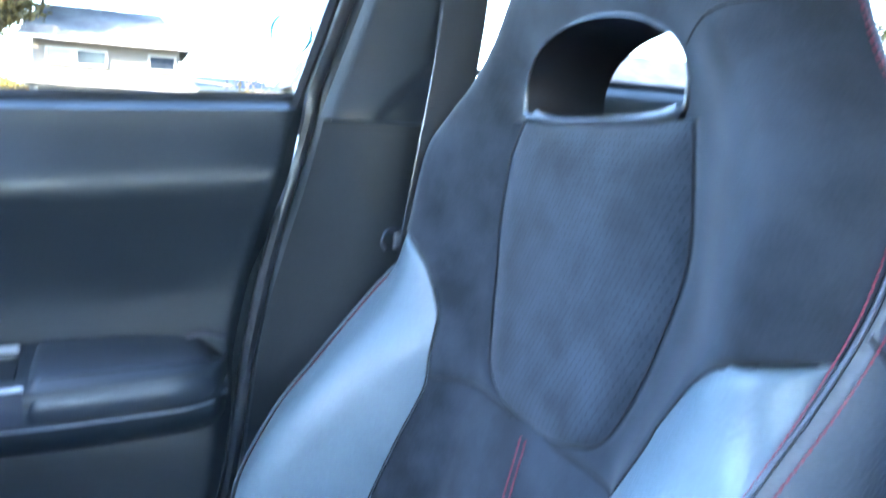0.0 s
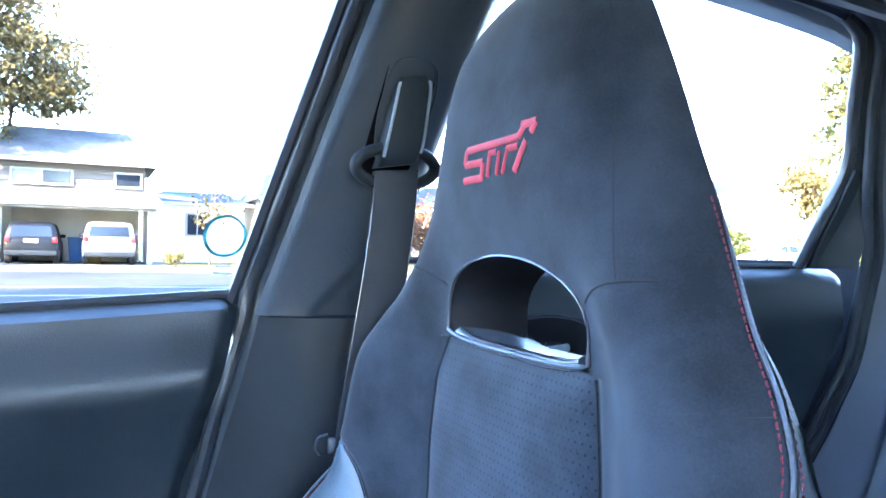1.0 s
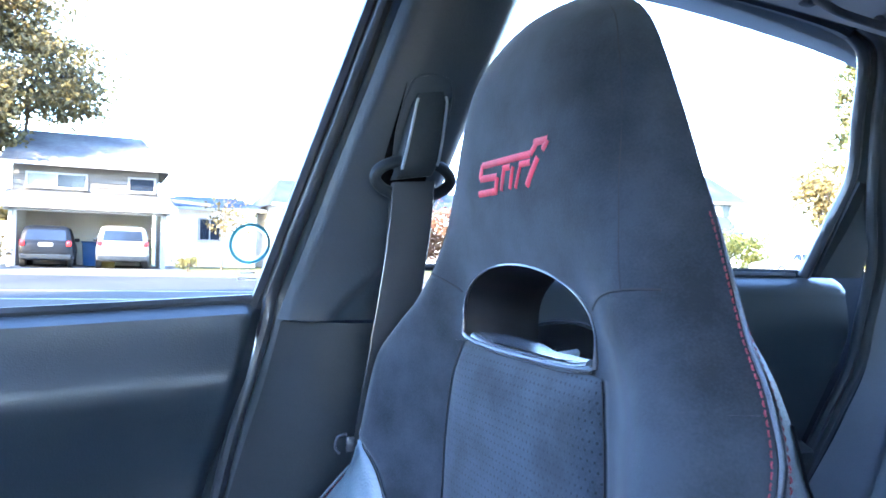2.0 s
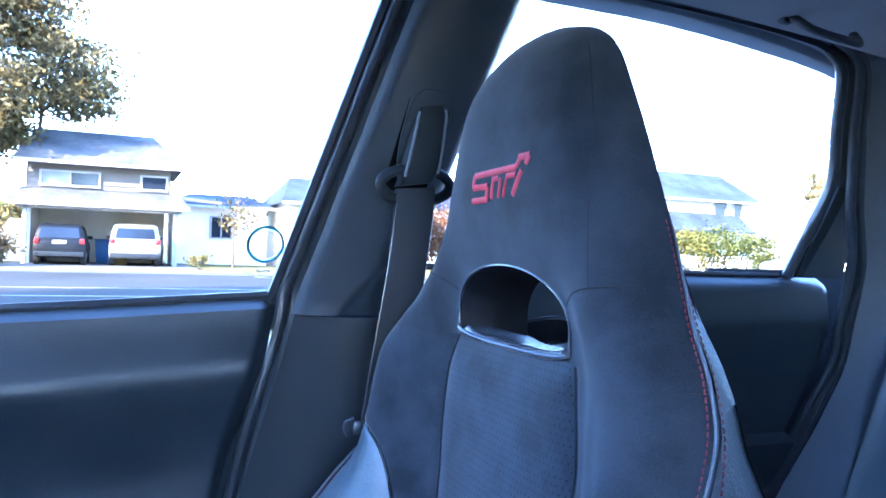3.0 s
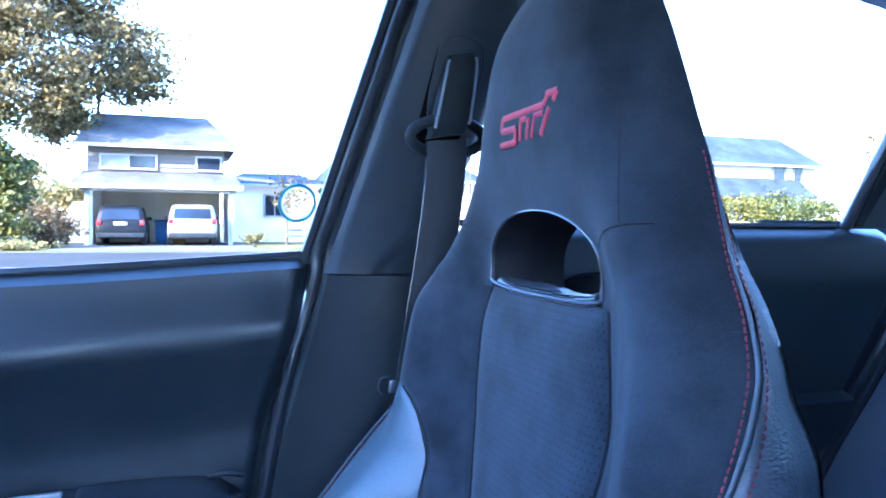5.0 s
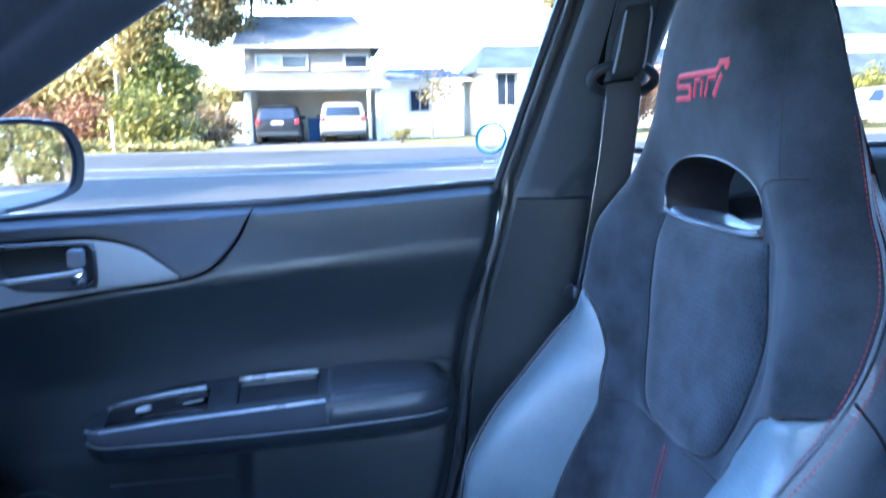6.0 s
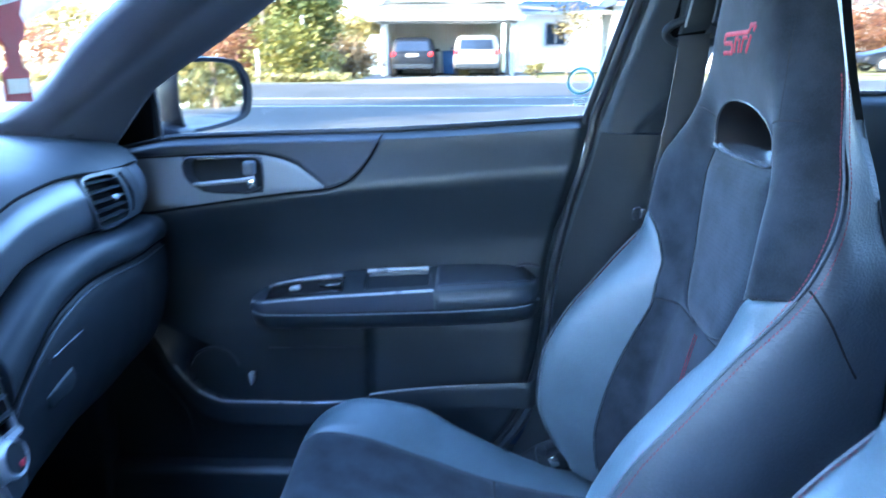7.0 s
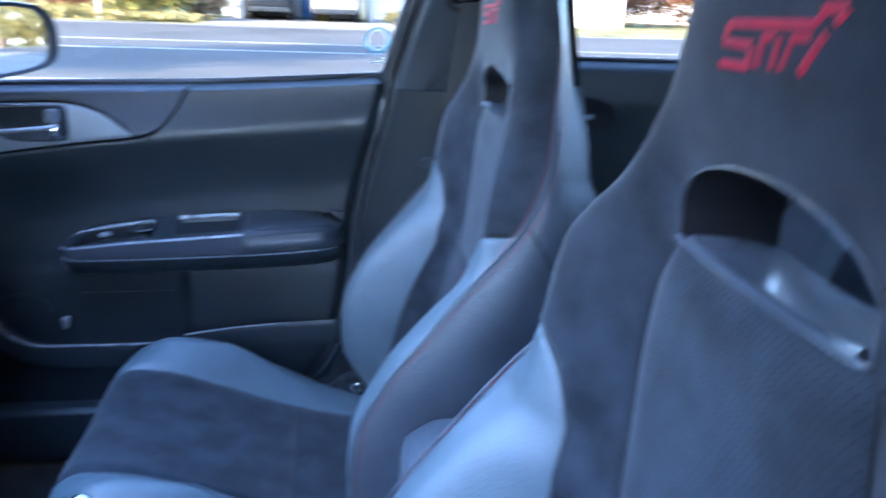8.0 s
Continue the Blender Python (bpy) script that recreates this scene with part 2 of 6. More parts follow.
PLASTIC_D = material("matt black plastic", (0.020, 0.025, 0.030), 0.6, spec=0.22, vary=0.2, big=10, fine=500, bump=0.2, depth=0.0005, kind="cells")
DASH_TRIM = material("dark satin dash trim", (0.080, 0.089, 0.107), 0.36, metal=0.4, vary=0.04, big=8, fine=900, bump=0, rvary=0)
TRIM = material("satin graphite trim", (0.285, 0.310, 0.350), 0.45, metal=0.15, vary=0.04, big=8, fine=900, bump=0, rvary=0)
STRIP = material("glossy graphite strip", (0.075, 0.082, 0.10), 0.22, metal=0.3, vary=0.02, big=8, fine=900, bump=0.04, depth=0.0002, rvary=0.04)
CAVITY = material("black cavity", (0.004, 0.004, 0.005), 0.8, spec=0.05, vary=0.2, big=20, fine=300, bump=0, rvary=0)
SILVER = material("satin silver plastic", (0.33, 0.345, 0.37), 0.3, metal=0.35, vary=0.06, big=20, fine=800, bump=0.05, depth=0.0003)
CHROME = material("chrome", (0.80, 0.81, 0.83), 0.1, metal=1.0, vary=0.03, big=20, fine=200, bump=0, rvary=0.04)
GLOSS_K = material("gloss black plastic", (0.012, 0.012, 0.014), 0.16, vary=0.1, big=20, fine=300, bump=0, rvary=0.05)
RUBBER = material("black rubber seal", (0.030, 0.034, 0.042), 0.38, spec=0.6, vary=0.2, big=20, fine=200, bump=0.1, depth=0.0004)
WEBBING = material("black woven webbing", (0.030, 0.035, 0.043), 0.6, spec=0.3, vary=0.12, big=20, fine=800, bump=0.5, depth=0.0005)
HEADLINER = material("grey headliner cloth", (0.44, 0.45, 0.47), 0.95, vary=0.1, big=10, fine=700, bump=0.3, depth=0.0006, rvary=0, sheen=0.2)
RAIL = material("grey moulded roof trim", (0.125, 0.140, 0.165), 0.6, spec=0.35, vary=0.1, big=8, fine=500, bump=0.25, depth=0.0005, kind="cells")
CARPET = material("black carpet", (0.016, 0.019, 0.023), 0.95, spec=0.08, vary=0.35, big=20, fine=500, bump=0.9, depth=0.003, rvary=0)
RED_PLASTIC = material("red card", (0.36, 0.022, 0.030), 0.5, vary=0.12, big=30, fine=300, bump=0.05, depth=0.0003)
CARD = material("pale card", (0.75, 0.66, 0.58), 0.6, vary=0.1, big=60, fine=300, bump=0.05, depth=0.0003)
BLUE_STICK = material("blue sticker", (0.05, 0.36, 0.46), 0.45, vary=0.1, big=60, fine=300, bump=0)
WHITE_STICK = material("white sticker print", (0.75, 0.78, 0.80), 0.5, vary=0.05, big=60, fine=300, bump=0)
SCREEN = material("grey display glass", (0.30, 0.36, 0.36), 0.25, vary=0.1, big=20, fine=100, bump=0)
BODY_PAINT = material("dark blue car paint", (0.03, 0.05, 0.10), 0.3, metal=0.3, vary=0.1, big=5, fine=600, bump=0, coat=1.0, rvary=0.03)
GLASS = glass_pane("window glass")
# Tinted deeper than car glass, to bring down the bright outside.
GLASS_T = glass_pane("side glass tinted to dim the outside", (0.51, 0.545, 0.55))
# Deep tint added to cut the light from the unseen rear window.
GLASS_P = glass_pane("dark glass to limit rear light", (0.42, 0.45, 0.46))
MIRROR = material("mirror glass", (0.9, 0.91, 0.92), 0.02, metal=1.0, vary=0.01, big=3, fine=100, bump=0, rvary=0)

FILM = glass_pane("sticker film", (0.86, 0.90, 0.92))
_fn, _fl = FILM.node_tree.nodes, FILM.node_tree.links
_fd = _fn.new("ShaderNodeBsdfTranslucent")
_fd.inputs[0].default_value = (0.8, 0.85, 0.88, 1)
_fm = _fn.new("ShaderNodeMixShader")
_fm.inputs[0].default_value = 0.35
_fo = [k for k in _fn if k.type == "OUTPUT_MATERIAL"][0]
_fs = _fo.inputs[0].links[0].from_socket
_fl.new(_fs, _fm.inputs[1])
_fl.new(_fd.outputs[0], _fm.inputs[2])
_fl.new(_fm.outputs[0], _fo.inputs[0])

# ---- front seats ----
SEAT_Y = 0.352
_rows = [  # height, half width, centre, beside the centre panel, crest offset, crest, outer edge
    (0.40, .245, .330, .326, .200, .250, .244), (0.45, .248, .336, .331, .203, .216, .212), (0.50, .250, .344, .337, .208, .198, .199),
    (0.57, .250, .355, .348, .210, .203, .205), (0.65, .252, .370, .364, .212, .238, .242), (0.71, .252, .384, .382, .212, .286, .289),
    (0.77, .250, .397, .397, .212, .340, .338), (0.823, .247, .406, .406, .221, .358, .387), (0.86, .246, .411, .410, .219, .364, .412),
    (0.91, .242, .416, .413, .215, .373, .431), (0.945, .227, .421, .418, .191, .386, .439), (0.975, .205, .420, .417, .157, .396, .445),
    (1.01, .184, .412, .411, .136, .404, .452), (1.05, .163, .405, .404, .124, .407, .457), (1.09, .146, .400, .401, .116, .410, .456),
    (1.13, .132, .400, .403, .109, .413, .452), (1.16, .120, .403, .407, .100, .418, .449), (1.185, .103, .411, .416, .084, .428, .449),
    (1.203, .075, .424, .428, .055, .437, .449), (1.214, .033, .440, .441, .024, .444, .449)]
_cols = list(zip(*_rows))
W_, XC_, XP_, YC_, XK_, XE_ = (spline(_cols[0], c) for c in _cols[1:])
BACK_ = spline((0.38, .55, .70, .85, .90, .95, 1.0, 1.1, 1.16, 1.214), (.440, .482, .510, .506, .489, .485, .482, .479, .475, .461))
PANEL_ = spline((0.712, .714, .719, .728, .74, .76, .80, .86, .90, .925, .940), (.002, .020, .048, .074, .088, .098, .111, .123, .119, .112, .106))     # half width of the centre panel
LEATH_ = spline((0.40, .50, .60, .70, .76, .80, .815, .826, .831, .834), (.150, .148, .143, .138, .153, .180, .196, .215, .234, .2465))
YP_ = spline((.40, .70, .74, .80, .86, .92, .96, 1.22), (.104, .100, .094, .113, .1225, .114, .104, .104))     # where the wings rise from the panel
HOLE_LO, HOLE_HI = 0.940, 1.011


def hole_half(z):
    t = np.clip((np.asarray(z, float) - HOLE_LO) / (HOLE_HI - HOLE_LO), 0, 1)
    lo = np.clip(1 - np.clip((0.10 - t) / 0.10, 0, 1) ** 2.0, 0, 1) ** 0.40
    hi = np.clip(1 - np.clip((t - 0.30) / 0.70, 0, 1) ** 2.3, 0, 1) ** 0.5
    return 0.102 * np.minimum(lo, hi)


def seat_x(yr, z):
    """How far back the seat's face lies, yr from its middle, at height z."""
    yr, z = np.broadcast_arrays(np.abs(np.asarray(yr, float)), np.asarray(z, float))
    out = np.empty(yr.shape)
    for i in np.ndindex(yr.shape):
        zz = float(z[i])
        w, c, p, yc, k, e = (float(f(zz)) for f in (W_, XC_, XP_, YC_, XK_, XE_))
        yp = min(float(YP_(zz)), yc * 0.62)
        xs = (0.0, yp, yc, yc + (w - yc) * 0.62, w)
        f = spline(xs, (c, p, k, k + (e - k) * 0.34, e))
        soft = 0.014 * float(sstep(.985, 1.05, zz)) * min(1.0, (w - yr[i]) / .02)
        if soft > 0:
            out[i] = np.mean(f(np.abs(np.minimum(yr[i] + soft * np.array((-1.5, -.75, 0, .75, 1.5)), w))))
        else:
            out[i] = f(min(yr[i], w))
    return out


def panel_rows(lo, hi, zs, sgn=1.0, nu=16, groove=0.0035, wide=0.006, top=True, bottom=True, puff=0.0):
    """Rows of points of one cover panel, between two half widths, with its seams drawn in."""
    P = []
    c = cosp(nu)
    for z in zs:
        a, b = float(lo(z)), float(hi(z))
        y = a + (b - a) * c
        d = np.minimum(np.where(a <= -b + 1e-9, b - np.abs(y), np.minimum(y - a, b - y)), 1)
        if top:
            d = np.minimum(d, zs[-1] - z)
        if bottom:
            d = np.minimum(d, z - zs[0])
        x = seat_x(y, z) + groove * np.exp(-(d / wide) ** 2) - puff * sstep(0, 0.03, d)
        P.append([(xx, SEAT_Y + sgn * yy, z) for xx, yy in zip(x, y)])
    return np.array(P)


def stitches(pts, nrm, length=0.0034, gap=0.0018, r=0.0006):
    """Short thread ends along a line, standing a little proud of the cover."""
    p = np.array(pts, float)
    s = np.concatenate([[0], np.cumsum(np.linalg.norm(np.diff(p, axis=0), axis=1))])
    gs, q = [], 0.0
    while q + length < s[-1]:
        ends = [np.array([np.interp(q + e * length, s, p[:, i]) for i in range(3)]) + np.asarray(nrm) * h
                for e, h in ((0, 0.0), (0.5, 0.0010), (1, 0.0))]
        gs.append(tube(ends, r, 4))
        q += length + gap
    return join(*gs)


def side_y(z, t):
    """Half width of the backrest's side, t of the way from the welt to the shell."""
    k = float(sstep(.82, .93, z))
    w = float(W_(max(z, .40)))
    return w + .012 * (1 - k) * math.sin(math.pi * min(t * 1.4, 1)) - (.036 + .008 * k) * min(1, w / .1) * t ** (2.2 - 1.1 * k)


def front_seat():
    seat = thing("bucket_seat", (0.2, SEAT_Y, 0.24), "black suede bucket seat with grey leather bolsters and red stitching", "seat", "front seats")
    # cover panels of the backrest
    zs = np.concatenate([np.linspace(.712, .742, 14), np.linspace(.748, HOLE_LO, 36)])
    part("centre_panel", surf(panel_rows(lambda z: -PANEL_(z), PANEL_, zs, nu=28, puff=0.004)), SUEDE_P, seat, "perforated suede centre panel")
    zb = HOLE_LO + (HOLE_HI - HOLE_LO) * cosp(26)
    for s in (1, -1):
        zw = np.concatenate([np.linspace(.712, .742, 12), np.linspace(.748, .834, 20)])
        low = panel_rows(PANEL_, lambda z: LEATH_(z), zw, s, 20, top=False)
        zw2 = np.linspace(.834, HOLE_LO, 20)
        up = panel_rows(PANEL_, W_, zw2, s, 20, top=False, bottom=False)
        band = np.array([z for z in zb if z <= 0.996])
        bnd = panel_rows(lambda z: max(float(hole_half(z)), .1015 if z < .9471 else 0.0), W_, band, s, 20, bottom=False, top=False, groove=0.0)
        bnd = np.concatenate([[up[-1]], bnd[1:]])
        part("shoulder_wing", surf(np.concatenate([low, up[1:], bnd[1:]])), SUEDE, seat)
        zl = np.linspace(.39, .834, 60)
        part("bolster", surf(panel_rows(LEATH_, W_, zl, s, 18, groove=0.003)), LEATHER, seat, "smooth grey leather bolster")
        # seam lines between the cover panels
        zp = np.concatenate([np.linspace(.714, .742, 20), np.linspace(.746, HOLE_LO - .002, 40)])
        part("panel_seam", tube([(float(seat_x(PANEL_(z), z)) + .0016, SEAT_Y + s * float(PANEL_(z)), z) for z in zp], .0008, 5), THREAD_K, seat)
        yl = np.linspace(.03, .138, 24)
        part("chest_seam", tube([(float(seat_x(y, .712)) + .0016, SEAT_Y + s * y, .712 + .004 * math.sin(math.pi * (y - .03) / .108)) for y in yl], .0011, 5), THREAD_K, seat)
        zq = np.linspace(.42, .830, 60)
        part("bolster_seam", tube([(float(seat_x(LEATH_(z), z)) + .0014, SEAT_Y + s * float(LEATH_(z)), z) for z in zq], .0007, 5), THREAD_K, seat)
        # outer side of the backrest, from the welt back to the shell
        rows = []
        for z in np.linspace(.38, 1.0, 60):
            e, w, b = float(XE_(max(z, .40))), float(W_(max(z, .40))), float(BACK_(z))
            t = cosp(14)
            x = e + (b - e) * t
            y = np.array([side_y(z, q) for q in t])
            x = x + 0.004 * np.exp(-(t * (b - e) / 0.006) ** 2) * float(sstep(1.0, .95, z))
            wrap = [(b + .012 * (1 - ((y[-1] - q) / .26) ** 2) + .002, y[-1] - q) for q in (.004, .016, .030, .044)]
            rows.append([(xx, SEAT_Y + s * yy, z) for xx, yy in list(zip(x, y)) + wrap])
        part("side_panel", surf(rows), LEATHER_D, seat, "grained dark leather side")
        # welt and thread along the outer edge
        ze = np.linspace(.40, 1.06, 84)
        edge = [(float(XE_(z)) - .001, SEAT_Y + s * (float(W_(z)) + .001), z) for z in ze]
        part("welt", tube(edge, np.where(ze > 1.0, .0014 * (1.065 - ze) / .065, .0014), 6), LEATHER_D, seat)
        zi = np.linspace(.41, 1.05, 130)
        ins = [(float(seat_x(W_(z) - .0013, z)) - .0004, SEAT_Y + s * (float(W_(z)) - .0010), z) for z in zi] if s < 0 else [(float(XE_(z)) + .003, SEAT_Y + float(W_(z)) + .0008, z) for z in zi]
        out = [(float(XE_(z)) + .009, SEAT_Y + s * (side_y(z, .009 / (float(BACK_(z)) - float(XE_(z)))) + .0013), z) for z in zi]
        part("red_stitching", join(stitches(ins, (-.8, s * .3, 0)), stitches(out, (0, s, 0))), THREAD_R, seat, "red contrast stitching")["kind"] = "stuff"
        seam = []
        for q in np.linspace(0, 1, 30):
            z, x = .846 - .10 * q, .408 + .066 * q
            e, bk = float(XE_(z)), float(BACK_(z))
            seam.append((x, SEAT_Y + s * (side_y(z, min(1, max(0, (x - e) / (bk - e)))) + .0004), z))
        part("side_seam", tube(seam, .0013, 6), THREAD_K, seat, "dark side seam")
    # lower back with its double seam
    zl = np.linspace(.38, .712, 46)
    part("lower_panel", surf(panel_rows(lambda z: -LEATH_(z), LEATH_, zl, nu=30)), SUEDE, seat)
    two = []
    for o in (-.004, .004):
        two.append(stitches([(float(seat_x(o, z)) - .0016, SEAT_Y + o, z) for z in np.linspace(.40, .709, 60)], (-1, 0, 0), r=.0008))
    part("red_stitching", join(*two), THREAD_R, seat, "double red centre stitching")["kind"] = "stuff"
    # headrest: above the seam beside the opening
    hz = np.array([z for z in zb if z > 0.994])
    gs = [surf(panel_rows(hole_half, W_, hz, s, 18, groove=0.0, top=False, bottom=False)) for s in (1, -1)]
    zt = np.concatenate([np.linspace(HOLE_HI, 1.15, 24), 1.15 + .064 * np.sin(np.linspace(0.1, math.pi / 2, 16))])
    gs.append(surf(panel_rows(lambda z: -W_(z), W_, zt, nu=36, groove=0, top=False, bottom=False)))
    for s in (1, -1):
        rows = []
        for z in np.concatenate([np.linspace(.995, 1.15, 22), zt[24:]]):
            e, w, b = float(XE_(z)), float(W_(z)), float(BACK_(z))
            t = cosp(8)
            rows.append([(e + (b - e) * q, SEAT_Y + s * side_y(z, q), z) for q in t])
        part("headrest_side", surf(rows), LEATHER_D, seat, "grey leather headrest edge")
        zz = np.linspace(.999, 1.192, 46)
        part("headrest_seam", tube([(float(seat_x(YC_(z) + .005, z)) + .0002, SEAT_Y + s * (float(YC_(z)) + .005), z) for z in zz], .0004, 5), THREAD_K, seat)
        cs = [(.101 + .066 * q, .984 + .0165 * math.sin(math.pi / 2 * q ** .8)) for q in np.linspace(0, 1, 24)]
        part("cross_seam", tube([(float(seat_x(y, z)) + .0004, SEAT_Y + s * y, z) for y, z in cs], .0011, 5), THREAD_K, seat)
    part("headrest", join(*gs), SUEDE, seat, "tall fixed suede headrest")
    # rear shell with the same opening
    def back_half(z):
        return side_y(max(z, .40), 1.0)
    def shell(lo, hi, zs, s=1, nu=14):
        return surf([[(float(BACK_(z)) + .012 * (1 - (y / .26) ** 2), SEAT_Y + s * y, z) for y in lo(z) + (hi(z) - lo(z)) * np.linspace(0, 1, nu)] for z in zs])
    DROP = .016
    def low_z(z, t=1.0):
        return z - DROP * t * (1 - (z - HOLE_LO) / (HOLE_HI - HOLE_LO)) ** 1.5
    gs = [shell(lambda z: -back_half(z), back_half, np.linspace(.38, HOLE_LO - DROP, 34), nu=24),
          shell(lambda z: -back_half(z), back_half, zt, nu=24)]
    gs += [surf([[(float(BACK_(z)) + .012 * (1 - (y / .26) ** 2), SEAT_Y + s * y, low_z(z)) for y in hole_half(z) + (back_half(z) - hole_half(z)) * np.linspace(0, 1, 14)] for z in zb]) for s in (1, -1)]
    part("back_shell", join(*gs), PLASTIC_D, seat)
    # the opening's lining
    ring = [(z, float(hole_half(z))) for z in zb] + [(z, -float(hole_half(z))) for z in zb[::-1]]
    rows = []
    for k, t in enumerate(np.linspace(0, 1, 9)):
        row = []
        for z, y in ring:
            a = float(seat_x(y, z)) + 0.002
            b = float(BACK_(z)) + .012 * (1 - (y / .26) ** 2)
            shrink = 1 - .06 * math.sin(math.pi * t)
            row.append((a + (b - a) * t, SEAT_Y + y * shrink, low_z(.978 + (z - .978) * shrink, t)))
        rows.append(row)
    part("opening_lining", surf(rows, True), LINING, seat, "black lined belt opening")
    lip = [(float(seat_x(y, z)) - .0005, SEAT_Y + y * 1.0, z) for z, y in ring]
    # Widened along the bottom to shape in the light on its lower edge.
    part("opening_piping", tube(lip, np.array([.0011 + .0012 * float(sstep(.022, .006, z - HOLE_LO)) for z, _ in ring]), 8, True), LIP, seat, "shiny dark piping round the opening")
    low = [(float(seat_x(y, HOLE_LO + .004)) + .004, SEAT_Y + y, HOLE_LO - .001 + .010 * (y / .1) ** 4) for y in np.linspace(-.090, .090, 30)]
    part("opening_lip", tube(low, .0046, 10), LIP, seat, "shiny rolled lower lip of the opening")
    sill = [[(float(seat_x(y, HOLE_LO + .004)) + .004 + q * (float(BACK_(HOLE_LO)) + .006 - float(seat_x(y, HOLE_LO + .004))), SEAT_Y + y * .97, HOLE_LO + .0045 + .006 * (y / .1) ** 4 - (DROP - .003) * q + .003 * math.sin(math.pi * q)) for y in np.linspace(-.096, .096, 26)] for q in np.linspace(0, 1, 9)]
    part("opening_sill", surf(sill), LIP, seat, "glossy leather floor of the opening")
    # embroidered mark as plain slanted bars
    def bar(y0, z0, y1, z1, w):
        n = 12
        p = np.array([(y0 + (y1 - y0) * t, z0 + (z1 - z0) * t) for t in np.linspace(0, 1, n)])
        d = np.array([y1 - y0, z1 - z0])
        q = np.array([-d[1], d[0]]) / np.linalg.norm(d) * w / 2
        P = []
        for k in (-1, -.6, 0, .6, 1):
            h = .0008 * (1 - k * k) + .0005
            P.append([(float(seat_x(a - SEAT_Y, b)) - h, a, b) for a, b in p + q * k])
        return surf(P)
    L = lambda a, b: (0.392 - .100 * a, 1.067 + .002 * a + .0185 * b)
    bars = [((.02, 1.22), (.80, 1.22), .006), ((.80, 1.22), (.88, 1.62), .006), ((.84, 1.62), (1.02, 1.62), .006), ((1.02, 1.62), (.96, 1.28), .006),
            ((.02, 1.22), (-.02, .70), .0065), ((-.02, .66), (.28, .62), .006), ((.28, .62), (.24, .02), .0065), ((-.06, .02), (.26, .02), .006),
            ((.40, .92), (.33, .02), .0055), ((.38, .90), (.50, .90), .005), ((.54, .90), (.47, .02), .005), ((.66, .92), (.56, .02), .0045),
            ((.64, .90), (.80, .90), .005), ((.90, 1.04), (.73, .02), .0065)]
    em = None
    for a, b, w in bars:
        g = bar(*L(*a), *L(*b), w * .92)
        if em is None:
            em = part("emblem", g, EMBROID, seat, "red embroidered emblem of slanted bars")
        else:
            part("emblem_bar", g, EMBROID, em)
    # cushion
    zc = spline((-.20, -.185, -.15, -.10, .0, .12, .25, .34), (.440, .468, .486, .480, .446, .402, .374, .362))
    zk = spline((-.20, -.185, -.15, -.10, -.01, .07, .18, .25, .34), (.425, .458, .490, .508, .496, .452, .398, .376, .360))

    def cush_z(x, yr):
        a, k = float(zc(x)), float(zk(x))
        y = abs(yr)
        return float(spline((0, .15, .175, .215, .245, .262), (a - .006, a, a + (k - a) * .45, k, k - .022, k - .075))(y))

    def cush(lo, hi, xs, nu=18, nose=False, ends=(True, True)):
        P = []
        ys = lo + (hi - lo) * cosp(nu)
        if nose:
            for t in np.linspace(0, 1, 9)[:-1]:
                ang = t * math.pi / 2
                P.append([(-.185 - .022 * math.cos(ang) + .05 * (1 - t) ** 2, SEAT_Y + y, cush_z(-.185, y) - .15 * (1 - t) ** 1.3 - .006 * math.cos(ang)) for y in ys])
        for x in xs:
            row = []
            for y in ys:
                d = min(y - lo, hi - y)
                if ends[0]:
                    d = min(d, x - xs[0])
                if ends[1]:
                    d = min(d, xs[-1] - x)
                row.append((x, SEAT_Y + y, cush_z(x, y) - .007 * math.exp(-(d / .006) ** 2)))
            P.append(row)
        return surf(P)
    part("cushion_front", cush(-.15, .15, np.linspace(-.185, .122, 34), 26, True, (False, True)), SUEDE, seat)
    part("cushion_rear", cush(-.15, .15, np.linspace(.122, .36, 24), 22), SUEDE, seat)
    part("cushion_seam", tube([(.1225, SEAT_Y + y, cush_z(.122, y) - .0062) for y in np.linspace(-.146, .146, 40)], .0016, 6), THREAD_K, seat)
    for s in (1, -1):
        part("cushion_seam", tube([(x, SEAT_Y + s * .15, cush_z(x, .15) - .0064) for x in np.linspace(-.183, .33, 60)], .0013, 6), THREAD_K, seat)
        lo, hi = (.15, .262) if s > 0 else (-.262, -.15)
        part("cushion_bolster", cush(lo, hi, np.linspace(-.185, .34, 50), 20, True, (False, False)), LEATHER, seat, "grey leather cushion bolster")
        P = [[(x, SEAT_Y + s * (.262 - .01 * q), cush_z(max(x, -.185), .262) * (1 - q) + .27 * q) for x in np.linspace(-.19, .42, 20)] for q in np.linspace(0, 1, 6)]
        part("cushion_side", surf(P), LEATHER_D, seat)
    part("seat_base", prism([(-.15, .25), (.42, .25), (.42, .33), (.36, .345), (-.15, .36)], SEAT_Y - .22, SEAT_Y + .22, "y", .01), PLASTIC_D, seat)
    # recliner cover at the foot of the backrest on the tunnel side
    for s in (-1, 1):
        part("recliner_cover", prism([(.12, .27), (.46, .27), (.47, .36), (.40, .43), (.30, .44), (.20, .40), (.12, .34)], SEAT_Y + s * .255, SEAT_Y + s * .268, "y", .006), PLASTIC_D, seat)
    for s in (-1, 1):
        part("seat_rail", box((.1, SEAT_Y + s * .19, .225), (.52, .04, .06), .008), PLASTIC_D, seat)
    return seat


seat_p = front_seat()
copy_thing(seat_p, Matrix.Translation((0.2, SEAT_Y - 0.706, 0.24)))

